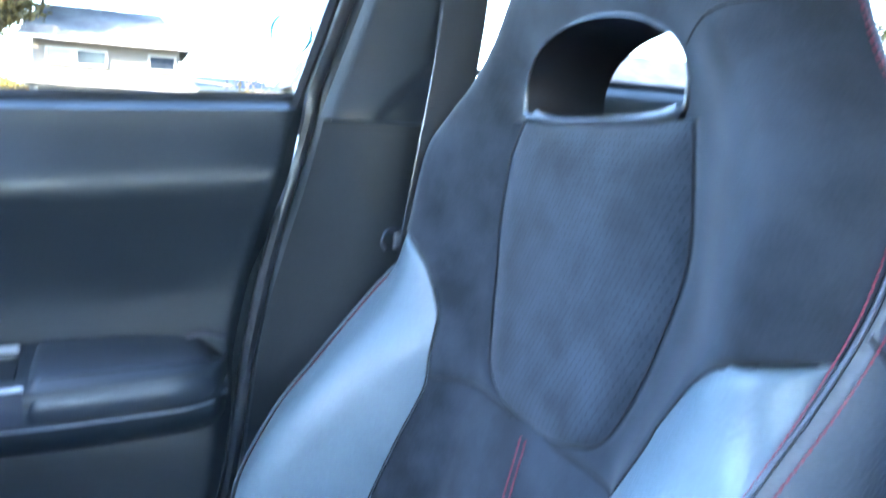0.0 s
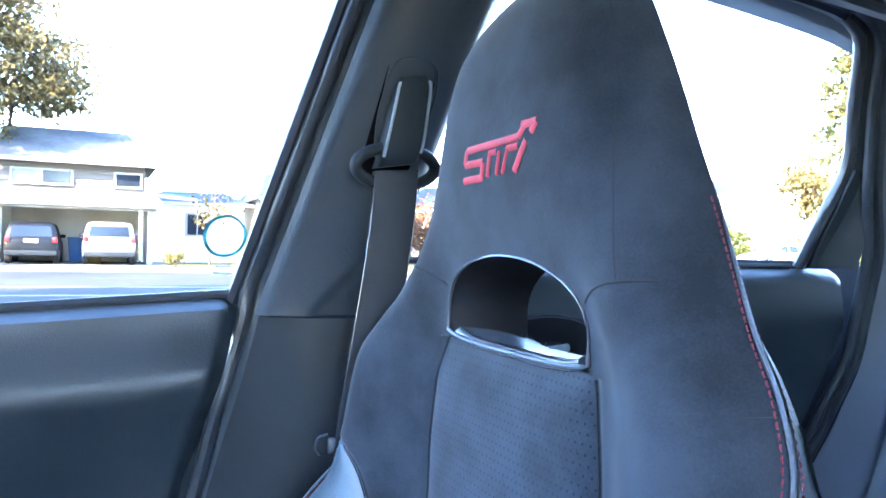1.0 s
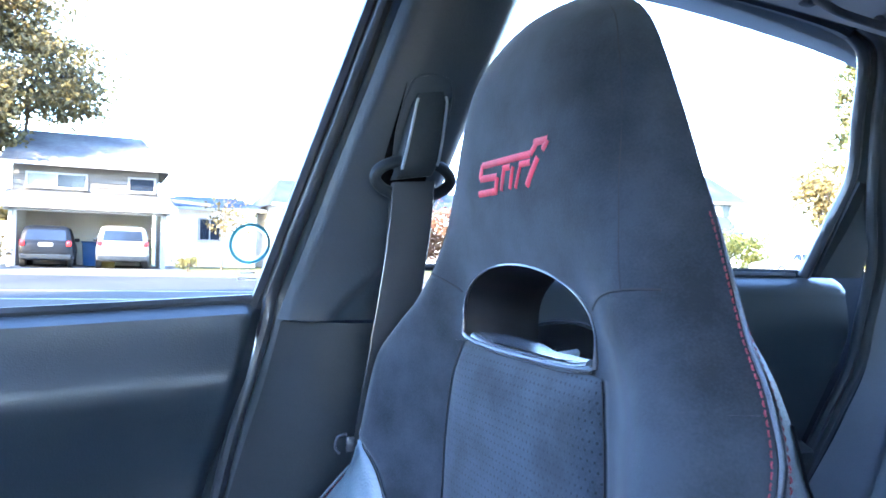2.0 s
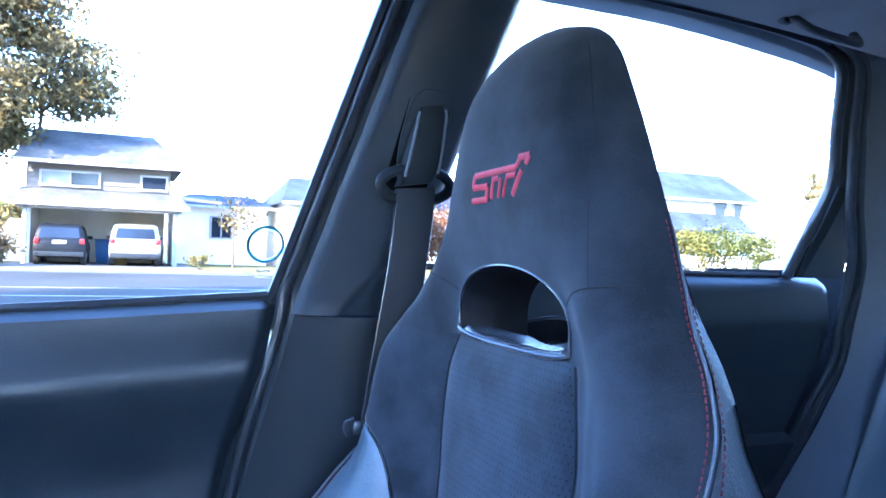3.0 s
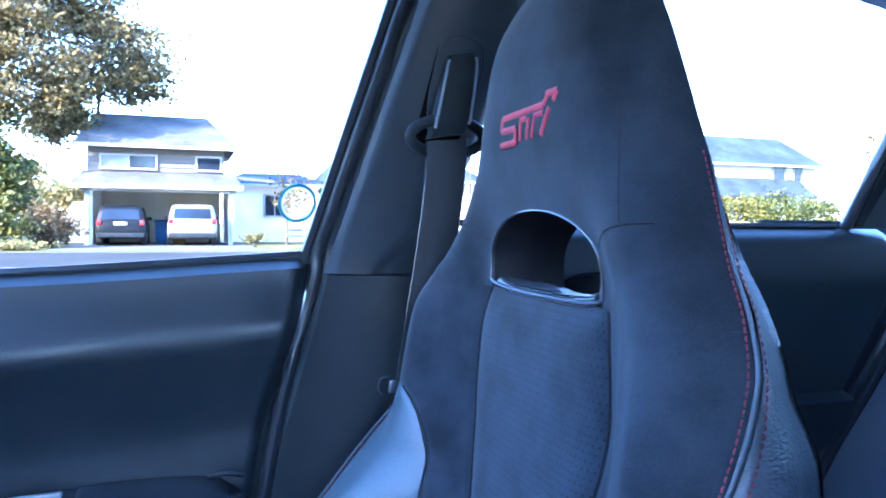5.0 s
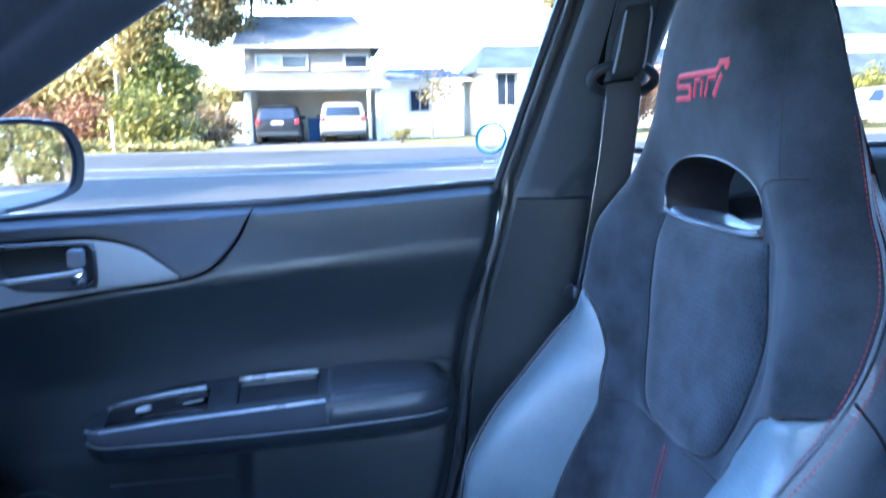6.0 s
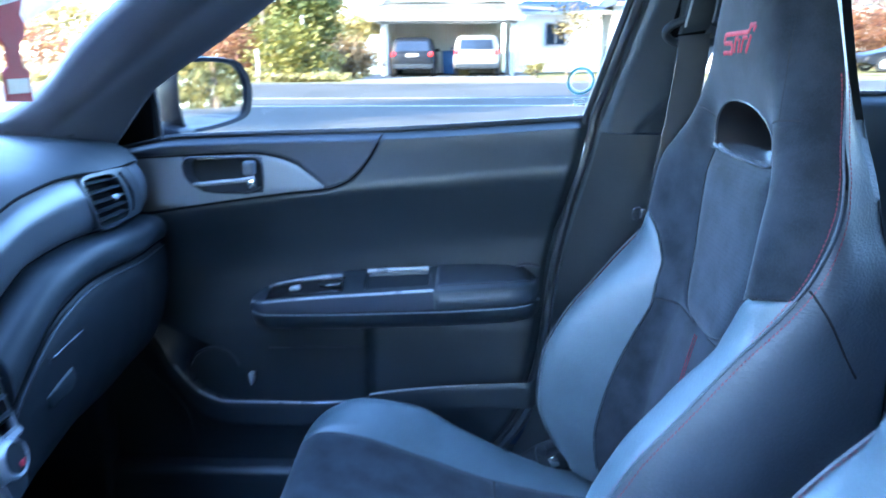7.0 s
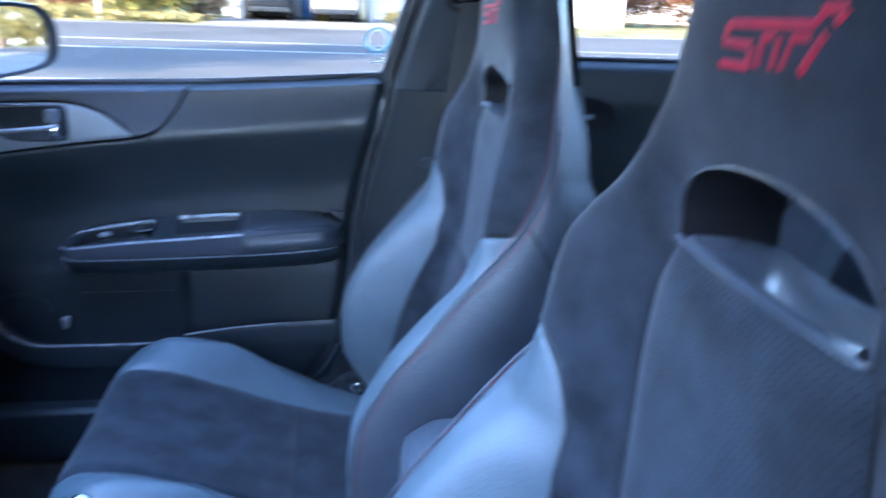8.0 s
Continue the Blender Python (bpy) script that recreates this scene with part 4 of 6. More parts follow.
    part("frame_cover", g(surf([[tuple(p + (q - p) * t + np.array((0, -.004 * math.sin(math.pi * t), 0))) for t in np.linspace(0, 1, 5)] for p, q in zip(fr, fo)])), PLASTIC, rd)
    for o, r in ((.030, .008), (.050, .010)):
        pts = [(1.03, .552, 1.342), (1.065 + o * .5, .558, 1.318), (1.095 + o * .7, .590, 1.22), (1.115 + o * .8, .612, 1.12), (1.145 + o, .640, 1.0), (1.142 + o, .66, .89), (1.09 + o, .668, .785), (1.01 + o, .668, .672), (.82 + o, .668, .36)]
        single("door_seal", g(tube(path(pts, 60), r, 8)), RUBBER, "black rubber seal round the rear door opening", "door seal", kind="structure")
    # rear quarter trim behind the rear door
    rows = []
    for z in np.linspace(.42, 1.34, 40):
        x0 = float(spline((.42, .672, .785, .887, .992, 1.12, 1.25, 1.34), (.90, 1.06, 1.145, 1.198, 1.20, 1.165, 1.125, 1.08))(z))
        rows.append([(x0 + .60 * t, .655 - .27 * max(0, z - 1.0) - .05 * float(sstep(0, .12, t)) - .05 * t + (.004 * math.exp(-((z - .99) / .004) ** 2)), z) for t in np.linspace(0, 1, 12)])
    single("pillar_c", g(surf(rows)), RAIL, "grey moulded rear quarter trim", "pillar trim", kind="structure")
    # roof rail
    R0 = path([(-.10, .515, 1.326), (.15, .548, 1.350), (.40, .562, 1.368), (.70, .570, 1.368), (1.03, .566, 1.342), (1.25, .550, 1.28)], 24)
    rows = [[(p[0], p[1] + .055, p[2] - .022), (p[0], p[1] + .012, p[2] - .018), (p[0], p[1] - .010, p[2] - .004), (p[0], p[1] - .040, p[2] + .020), (p[0], p[1] - .09, p[2] + .036)] for p in R0]
    single("roof_rail", g(slab(rows, (0, 0, .02))), RAIL, "grey roof edge trim", "roof trim", kind="structure")


def pane(name, pts, label):
    """A window pane from four corners."""
    a, b, c, d = (np.array(p, float) for p in pts)
    P = [[a + (b - a) * u + (d - a) * v + (a - b + c - d) * u * v for u in np.linspace(0, 1, 6)] for v in np.linspace(0, 1, 6)]
    ob = single(name, surf(P), GLASS if "screen" in name else GLASS_P if "dark" in label else GLASS_T, label, "window", kind="structure")
    ob.visible_shadow = False
    return ob


door_1 = front_door()
dd = thing("door_4", (-.1, -.75, .24), "driver's door standing wide open, its window wound down", "door", kind="structure")
part("door_panel", flipped_y(surf([[(x, float(door_y(x, min(z, float(SILL_(x)) - .001))), min(z, float(SILL_(x)))) for x in np.linspace(-.60, float(REAR_(z)), 60)] for z in np.linspace(.315, .957, 60)])), PLASTIC, dd)
part("outer_skin", flipped_y(surf([[(x, y, z) for y, z in ((.725, .90), (.742, .905), (.800, .890), (.862, .80), (.876, .68), (.866, .52), (.875, .36), (.850, .26))] for x in np.linspace(-.66, .27, 10)])), BODY_PAINT, dd)
# Door is out of view; its angle is set to hold back low light.
HINGE = Matrix.Translation((-.66, -.80, 0))
dd.matrix_basis = HINGE @ pose(0, 0, 0, 0, 0, -50) @ HINGE.inverted() @ Matrix.Translation((-.1, -.75, .24))
for side in (1, -1):
    shell_side(side)
pane("window_1", [(-.60, .737, .88), (.290, .735, .94), (.395, .578, 1.345), (-.12, .585, 1.345)], "clear front door window, closed")
pane("window_2", [(.44, .706, .98), (1.12, .700, .98), (1.09, .584, 1.345), (.52, .582, 1.372)], "clear rear door window, closed")
pane("window_3", [(.44, -.706, .98), (1.12, -.700, .98), (1.09, -.590, 1.32), (.52, -.588, 1.345)], "clear rear door window, closed")
pane("windscreen", [(-1.05, .66, .92), (-1.05, -.66, .92), (-.02, -.50, 1.37), (-.02, .50, 1.37)], "sloping clear windscreen")
pane("rear_window", [(1.72, .60, .98), (1.72, -.60, .98), (1.12, -.50, 1.345), (1.12, .50, 1.345)], "sloping rear window, unseen, tinted dark to limit light")

rows = []
for x in np.linspace(-.06, 1.16, 26):
    dz = -.035 * max(0, (x - .3) / .85) ** 2 - .04 * max(0, (.15 - x) / .2) ** 2
    rows.append([(x, y, 1.395 + dz - .035 * (abs(y) / .5) ** 2.4) for y in np.linspace(-.54, .54, 22)])
single("ceiling", slab(rows, (0, 0, .03)), HEADLINER, "grey cloth headliner of the car roof", "headliner", kind="structure")
rows = []
for x in np.linspace(-.10, 1.20, 20):
    dz = -.035 * max(0, (x - .3) / .85) ** 2 - .04 * max(0, (.15 - x) / .2) ** 2
    rows.append([(x, y, 1.455 + dz - .05 * (abs(y) / .55) ** 2.4) for y in np.linspace(-.62, .62, 18)])
single("roof", slab(rows, (0, 0, .004)), BODY_PAINT, "dark blue painted car roof skin", "roof", kind="structure")
single("floor", box((.35, 0, .185), (2.9, 1.66, .05), .01), CARPET, "black carpeted car floor", "floor", kind="structure")
single("bulkhead", box((-1.08, 0, .55), (.06, 1.50, .74), .02), PLASTIC_D, "black carpeted bulkhead behind the footwell", "bulkhead", kind="structure")
single("parcel_shelf", box((1.52, 0, .955), (.48, 1.24, .03), .01), CARPET, "black carpeted parcel shelf under the rear window", "parcel shelf", kind="structure")
single("rear_bulkhead", box((1.76, 0, .58), (.06, 1.5, .80), .02), PLASTIC_D, "black lined rear bulkhead", "bulkhead", kind="structure")

# grab handle
gh = thing("grab_handle", (.97, .50, 1.33), "grey folding grab handle under the roof edge", "grab handle")
part("grip", tube(path([(.90, .515, 1.345), (.915, .490, 1.322), (.955, .485, 1.315), (.995, .487, 1.313), (1.01, .510, 1.335)], 20), .0055, 8), PLASTIC_S, gh)
for x in (.90, 1.01):
    part("mount", box((x, .520, 1.345), (.022, .018, .022), .006), PLASTIC_S, gh)

# front seat belt
belt = thing("seat_belt", (.42, .60, .9), "black seat belt hanging from its pillar anchor", "seat belt")
ring = [(.420 + .043 * math.cos(a), .598 - .006 * math.sin(a), 1.097 + .019 * math.sin(a)) for a in np.linspace(0, 2 * math.pi, 36, endpoint=False)]
part("guide_loop", tube(ring, .0062, 10, True, (1, 1.2)), PLASTIC_D, belt, "black oval guide loop")
cov = path([(.4320, .580, 1.188), (.4300, .576, 1.172), (.4265, .576, 1.148), (.4215, .580, 1.112), (.4195, .590, 1.098)], 16)
wid = np.interp(np.linspace(0, 1, 16), (0, .12, .8, 1), (.0150, .0185, .0215, .0205))
rows = [[tuple(p + np.array((w * math.sin(a), .012 * (1 - max(0.0, math.cos(a)) ** .35) - .001, w * math.sin(a) * .16))) for a in np.linspace(-math.pi / 2, math.pi / 2, 15)] for p, w in zip(cov, wid)]
cover = part("anchor_cover", slab(rows, (0, .012, 0)), PLASTIC_D, belt, "tapered glossy black anchor cover")
# Light caught on the cover's bevels, put in as pale trim-coloured lines.
for d in (-1, 1):
    part("cover_edge", tube([tuple(p + np.array((d * w * .93, .0012, d * w * .15))) for p, w in zip(cov[1:-2], wid[1:-2])], .0016, 6), TRIM, cover, "pale line for the light on the cover's bevel")
for k in (3, 8):
    p, w = cov[k], wid[k]
    part("cover_joint", tube([tuple(p + np.array((w * q, .0006 + .010 * abs(q) ** 6, w * q * .16))) for q in np.linspace(-.95, .95, 9)], .0009, 5), CAVITY, cover)
rim = [(.4315, 1.206), (.444, 1.204), (.456, 1.196), (.458, 1.18), (.454, 1.15), (.447, 1.118), (.402, 1.108), (.399, 1.14), (.404, 1.18), (.410, 1.198), (.420, 1.204)]
rp = path([(x, 0, z) for x, z in rim + rim[:1]], 50)[:-1]
part("slide_rim", tube([(x, .6165 - .345 * (z - 1.09), z) for x, _, z in rp], .0014, 6, True), PILLAR, belt, "thin rim of the height slide")
slot = [[(x0 + .054 * t - .006, .6115 + dy, z) for t in np.linspace(0, 1, 6)] for x0, z, dy in ((.393, 1.09, .010), (.410, 1.196, -.028))]
part("height_slide", slab(slot, (0, .006, 0)), CAVITY, belt)
strap = [(.4205, .597, 1.094), (.418, .594, 1.06), (.408, .592, .98), (.396, .592, .90), (.385, .596, .82), (.375, .604, .70), (.365, .612, .55), (.36, .62, .40)]
sp = path(strap, 40)
part("webbing", slab([[tuple(p + np.array((d * .0235, 0, d * .002))) for d in (-1, -.5, 0, .5, 1)] for p in sp], (0, .0014, 0)), WEBBING, belt)
# Lit lines along the strap's edges, put in as thin glossy beads.
for d in (-1, 1):
    part("selvedge", tube([tuple(p + np.array((d * .0235, .0003, d * .002))) for p in sp], .0006, 5), STRIP, belt, "woven edge, its lit line put in as a glossy bead")
sp2 = path([(.4215, .606, 1.094), (.420, .610, 1.05), (.412, .615, .9), (.40, .635, .6)], 30)
part("webbing", slab([[tuple(p + np.array((d * .0235, 0, d * .002))) for d in (-1, -.5, 0, .5, 1)] for p in sp2], (0, .0014, 0)), WEBBING, belt)
part("tongue", join(tube(path([(.345, .589, .812), (.340, .587, .820), (.343, .587, .829), (.352, .588, .831)], 12), .0018, 6), box((.357, .590, .820), (.010, .006, .016), .002)), STRIP, belt, "metal belt tongue")
buckle = single("belt_buckle", join(box((.225, .578, .392), (.05, .022, .035), .006, rot=(0, -20, 0)), box((.205, .578, .408), (.018, .018, .016), .004)), PLASTIC_D, "dark belt anchor beside the seat cushion", "buckle")
part("latch_plate", box((.226, .562, .398), (.016, .006, .020), .002, rot=(0, -20, 0)), CHROME, buckle, "chrome latch plate")

# outer panels and wheels that close the body
single("bonnet", slab([[(x, y, .93 - .10 * ((-1.0 - x) / .95) ** 1.6 - .05 * (abs(y) / .8) ** 3) for y in np.linspace(-.80, .80, 15)] for x in np.linspace(-1.0, -1.95, 12)], (0, 0, -.02)), BODY_PAINT, "dark blue car bonnet", "bonnet", kind="structure")
single("boot_lid", slab([[(x, y, .985 - .02 * ((x - 1.70) / .42) - .04 * (abs(y) / .78) ** 3) for y in np.linspace(-.78, .78, 13)] for x in np.linspace(1.70, 2.12, 6)], (0, 0, -.02)), BODY_PAINT, "dark blue boot lid", "boot lid", kind="structure")
single("front_bumper", prism([(-2.12, .24), (-2.16, .45), (-2.10, .66), (-1.93, .81), (-1.90, .24)], -.82, .82, "y", .03, 3), BODY_PAINT, "dark blue front bumper", "bumper", kind="structure")
single("rear_bumper", prism([(2.14, .26), (2.20, .48), (2.14, .94), (2.05, .96), (2.0, .26)], -.80, .80, "y", .03, 3), BODY_PAINT, "dark blue rear bumper", "bumper", kind="structure")
for s in (1, -1):
    g = (lambda x: x) if s > 0 else flipped_y
    single("front_wing", g(surf([[(x, y, z) for y, z in ((.78, .885 - .06 * k), (.845, .80 - .04 * k), (.868, .68), (.860, .60))] for k, x in ((k, -.66 - 1.28 * k) for k in np.linspace(0, 1, 10))])), BODY_PAINT, "dark blue front wing panel", "wing", kind="structure")
    single("rear_wing", g(surf([[(x, y, z) for y, z in ((.76, .965), (.835, .90), (.868, .72), (.860, .60))] for x in np.linspace(1.74, 2.12, 5)])), BODY_PAINT, "dark blue rear wing panel", "wing", kind="structure")
    for x in (-1.30, 1.32):
        w = thing("road_wheel", (x, s * .75, 0), "black tyre with a dark metal rim under the car", "wheel", "road wheels")
        m = Matrix.Translation((x, s * .75, .315)) @ pose(0, 0, 0, 90, 0, 0)
        part("tyre", lathe([(.20, -.10), (.29, -.105), (.315, -.08), (.315, .08), (.29, .105), (.20, .10)], 32, m), RUBBER, w)
        part("rim", lathe([(.02, -.06), (.18, -.085), (.205, -.10), (.205, .10), (.18, .085), (.02, .06)], 28, m), KNOB, w)

# ---- dashboard, console, wheel ----
_dl = [  # x, height, drop at 0.39, 0.25 and 0.17 from the middle
    (-1.08, .915, 0, 0, 0), (-.90, .942, 0, 0, 0), (-.70, .950, 0, 0, 0), (-.55, .942, 0, 0, .002), (-.49, .927, 0, 0, .008), (-.462, .905, -.010, -.005, .017), (-.458, .898, -.013, -.007, .022)]
_gl = [(-.463, .894, -.013, -.007, .024), (-.453, .880, -.013, -.007, .024), (-.447, .860, -.012, -.007, .024), (-.448, .838, -.011, -.008, .026), (-.455, .820, -.013, -.009, .032), (-.463, .811, -.014, -.009, .038)]
_pl = [(-.478, .809, -.014, -.009, .038), (-.450, .8065, -.014, -.008, .039), (-.432, .803, -.014, -.006, .042), (-.421, .790, -.013, -.002, .050), (-.420, .776, -.012, -.001, .057), (-.428, .766, -.011, .003, .062)]
_bl = [(-.436, .760, -.011, .003, .062), (-.425, .755, -.011, .003, .062), (-.424, .72, -.008, .003, .056), (-.432, .66, 0, .01, .05), (-.455, .60, .005, .02, .05), (-.50, .55, 0, .01, .03), (-.62, .52, 0, 0, 0), (-.80, .52, 0, 0, 0)]


def dash_rows(lines, ys):
    P = []
    for y in ys:
        a = abs(y)
        row = []
        for x, z, d1, d2, d3 in lines:
            drop = float(spline((.10, .17, .22, .28, .37, .55), (d3 * 1.9, d3, d3 * .45 + d2 * .55, d2, d1, 0))(a))
            row.append((x - .012 * float(sstep(.45, .64, a)), y, z - drop))
        P.append(row)
    return np.array(P)


def fine(lines, n):
    c = np.array(lines, float)
    s = np.concatenate([[0], np.cumsum(np.hypot(np.diff(c[:, 0]), np.diff(c[:, 1])))])
    q = np.linspace(0, s[-1], n)
    return np.stack([spline(s, c[:, i])(q) for i in range(5)], 1).tolist()


dash = thing("dashboard", (-.6, 0, .5), "black soft dashboard with a graphite strip, vents and glovebox", "dashboard")
YS = np.concatenate([np.linspace(.645, .56, 8), np.linspace(.54, .151, 44)])
for s in (1, -1):
    ys = YS * s
    part("top_pad", surf(dash_rows(fine(_dl, 26), ys)), DASH_TOP, dash, "soft black dash top")
    sv, sf = surf(dash_rows(fine(_gl, 30), [s * y for y in np.linspace(.151, .645, 90)]))
    def in_vent(q):
        y, z = abs(float(np.mean([sv[i][1] for i in q]))), float(np.mean([sv[i][2] for i in q]))
        v = (z - .826) / .073
        u = (y - (.450 - .025 * v)) / (.168 - .008 * v)
        return -.06 < u < .66 and 0 < v < 1.0
    part("dash_strip", (sv, [q if s < 0 else q[::-1] for q in sf if not in_vent(q)]), DASH_TRIM, dash, "satin graphite dash strip")
    part("knee_pad", surf(dash_rows(fine(_pl, 14), ys)), DASH_TOP, dash)
    part("glovebox", surf(dash_rows(fine(_bl, 26), ys)), GLOVE, dash, "black glovebox lid" if s > 0 else "black lower dash panel")
    # end vent: a slanted frame on the strip, with slats
    def vp(u, v, d):
        """Place on the vent's face: u across, v up, d out towards the cabin."""
        y = (.450 + .168 * u) * (1 - v) + (.425 + .160 * u) * v
        z = (.830 - .007 * u) * (1 - v) + (.903 - .008 * u) * v
        return (float(spline((.80, .83, .855, .88, .91), (-.452, -.448, -.445, -.450, -.460))(z)) + d - .012 * float(sstep(.45, .64, y)), s * y, z)
    def quad(u0, v0, u1, v1, d, r=.12, n=40):
        """A rounded four-cornered loop."""
        out = []
        for k in range(n):
            a = 2 * math.pi * (k + .5) / n
            c, e = math.cos(a), math.sin(a)
            cu, cv = math.copysign(abs(c) ** .35, c), math.copysign(abs(e) ** .35, e)
            out.append(vp((u0 + u1) / 2 + (u1 - u0) / 2 * cu, (v0 + v1) / 2 + (v1 - v0) / 2 * cv, d))
        return out
    vent = part("air_vent", surf([quad(-.11, -.11, 1.06, 1.07, -.004), quad(-.09, -.09, 1.04, 1.05, .003), quad(-.06, -.02, .64, .99, .003), quad(-.05, .0, .62, .98, -.012)], True), PLASTIC, dash, "black slatted end air vent")
    part("vent_cavity", (np.array(quad(-.055, -.01, .63, .985, -.0118)), [tuple(range(40))]), CAVITY, vent)
    for k in range(5):
        v = .10 + .19 * k
        P = [[vp(u, v + dv, .0005 + dd) for u in np.linspace(-.05, .62, 6)] for dv, dd in ((-.01, -.010), (-.006, .0), (.02, .002), (.035, -.002), (.03, -.010))]
        part("vent_slat", surf(P), PLASTIC, vent)
    part("vent_tab", surf([[vp(u, v, .003 + .004 * math.sin(math.pi * t)) for u in np.linspace(.30, .40, 4)] for t, v in zip(np.linspace(0, 1, 6), np.linspace(.44, .56, 6))]), SILVER, vent)
    part("vent_wheel", tube([vp(.72 + .06 * math.sin(math.pi * v), v, .001) for v in np.linspace(.08, .95, 14)], .0042, 8), GLOSS_K, vent, "glossy black vent wheel")
    part("vent_rim", tube(quad(-.10, -.10, 1.05, 1.06, .0015), .0011, 6, True), STRIP, vent)
    # dark joints between the pads; a paler bead painted for the lid lip's highlight
    for line, r, mat, name in ((_dl[-1], .0020, CAVITY, "pad_joint"), (_gl[-1], .0020, CAVITY, "pad_joint"), (_pl[-1], .0026, CAVITY, "lid_joint"), (_bl[1], .0014, DASH_TRIM, "lid_lip")):
        part(name, tube([tuple(q[0]) for q in dash_rows([line], [s * y for y in np.linspace(.640, .155, 60)])], r, 6), mat, dash)
for s in (1, -1):
    prof = np.concatenate([dash_rows(fine(k, 20), [s * .1512])[0] for k in (_dl[3:], _gl, _pl, _bl[:5])])
    prof = np.concatenate([prof, [(-.62, s * .1512, prof[-1][2]), (-.62, s * .1512, prof[0][2])]])
    part("end_cap", (prof, [tuple(range(len(prof)))]), PLASTIC_S, dash)
core = [(x - .036, z - .022, a, b, c) for x, z, a, b, c in _dl + _gl + _pl + _bl]
part("dash_core", surf(dash_rows(fine(core, 160), np.linspace(.640, -.640, 90))), CAVITY, dash)
part("glovebox_latch", prism([(.218, .672), (.285, .684), (.292, .668), (.280, .655), (.225, .652)], -.435, -.424, "x", .004), PLASTIC, dash, "black glovebox latch")
part("latch_line", tube([(-.4235, .241, .714), (-.4235, .312, .721)], .0012, 5), STRIP, dash)
part("sill_vent", box((-.60, .60, .9485), (.10, .03, .004), .001, rot=(0, 4, 10)), PLASTIC_D, dash)
# centre stack
st = thing("centre_stack", (-.45, 0, .5), "black centre stack with display, air vents and silver edges", "centre stack")
fx = lambda z: float(spline((.50, .60, .68, .78, .86, .92), (-.36, -.395, -.425, -.447, -.475, -.53))(z))
part("stack_face", surf([[(fx(z) - .02 * (abs(y) / .15) ** 6, y, z) for y in np.linspace(-.152, .152, 24)] for z in np.linspace(.61, .93, 40)]), PLASTIC_D, st)
for s in (1, -1):
    part("stack_side", surf([[(fx(z) - .02 - .30 * t, s * (.152 + .006 * t), z) for t in np.linspace(0, 1, 6)] for z in np.linspace(.61, .90, 30)]), PLASTIC_D, st)
    part("silver_edge", tube([(fx(z) - .004, s * .150, z) for z in np.linspace(.665, .90, 26)], .0045, 6), SILVER, st)
    vt = part("air_vent", box((fx(.735) + .004, s * .085, .735), (.012, .105, .100), .004, rot=(0, -13, 0)), CAVITY, st, "black slatted centre vent")
    for k in range(5):
        z = .697 + .019 * k
        part("vent_slat", box((fx(z) + .012, s * .085, z), (.010, .098, .0024), .0008, 1, (0, 10, 0)), PLASTIC, vt)
part("vent_frame", tube([(fx(.672) + .004, y, .668) for y in np.linspace(-.145, .145, 10)], .006, 6), SILVER, st)
part("display", box((fx(.83) + .004, .06, .835), (.012, .16, .062), .004, rot=(0, -17, 0)), SCREEN, st, "grey lit display")
part("display_frame", box((fx(.83) + .000, .06, .835), (.012, .178, .080), .006, rot=(0, -17, 0)), GLOSS_K, st)
for y in (-.10, 0.0, .10):
    kn = part("climate_knob", lathe([(.001, .019), (.017, .019), (.019, .021), (.0215, .018), (.023, .003), (.026, .001), (.026, .0)], 26, axis_to((fx(.655) + .002, y, .655), (1, 0, .22))), SILVER, st, "satin silver climate dial")
    part("dial_centre", lathe([(.0165, 0), (.0165, .0008), (.001, .0010)], 22, axis_to((fx(.655) + .0205, y, .6592), (1, 0, .22))), PLASTIC_D, kn)
    part("dial_mark", box((fx(.655) + .0235, y + .006, .651), (.003, .007, .007), .001), EMBROID, kn)

# tunnel console
con = thing("centre_console", (.1, 0, .24), "black centre console with a satin surround", "console")
part("tunnel", prism([(-.095, .21), (.095, .21), (.085, .44), (.075, .455), (-.075, .455), (-.085, .44)], -.62, .70, "x", .008), PLASTIC_D, con)
part("shifter_plate", prism([(-.45, -.15), (-.36, -.095), (-.30, -.075), (-.05, -.072), (-.05, .072), (-.315, .075), (-.361, .106), (-.392, .130), (-.418, .150), (-.45, .170)], .44, .500, "z", .010, 3), TRIM, con, "satin graphite shifter surround")
part("armrest_box", prism([(.26, .455), (.62, .455), (.62, .60), (.60, .615), (.30, .615), (.26, .59)], -.085, .085, "y", .014, 3), LEATHER_D, con, "dark leather armrest box")
part("shift_boot", lathe([(.050, 0), (.046, .02), (.036, .045), (.028, .06), (.018, .075), (.001, .076)], 24, axis_to((-.205, 0, .470), (.08, 0, 1))), LINER, con)
gear = thing("gear_lever", (-.20, .0, .50), "gear lever with a chrome and black knob with red cap", "gear lever")
KX = axis_to((-.199, .004, .556), (.10, 0, 1))
part("lever", lathe([(.009, -.04), (.009, .02)], 14, KX), CHROME, gear)
part("collar", lathe([(.012, -.022), (.019, -.020), (.0195, -.014), (.014, -.010), (.014, -.004), (.0205, .0), (.0212, .005), (.0165, .013), (.015, .022), (.014, .024)], 24, KX), CHROME, gear, "chrome collar")
part("knob", lathe([(.0135, .022), (.0148, .030), (.0190, .044), (.0220, .058), (.0228, .068), (.0215, .0735)], 30, KX), KNOB, gear, "dark metal knob grip")
part("knob_cap", lathe([(.0215, .0725), (.0228, .0760), (.0222, .0810), (.0185, .0835), (.0170, .0830)], 30, KX), SILVER, gear, "silver knob ring")
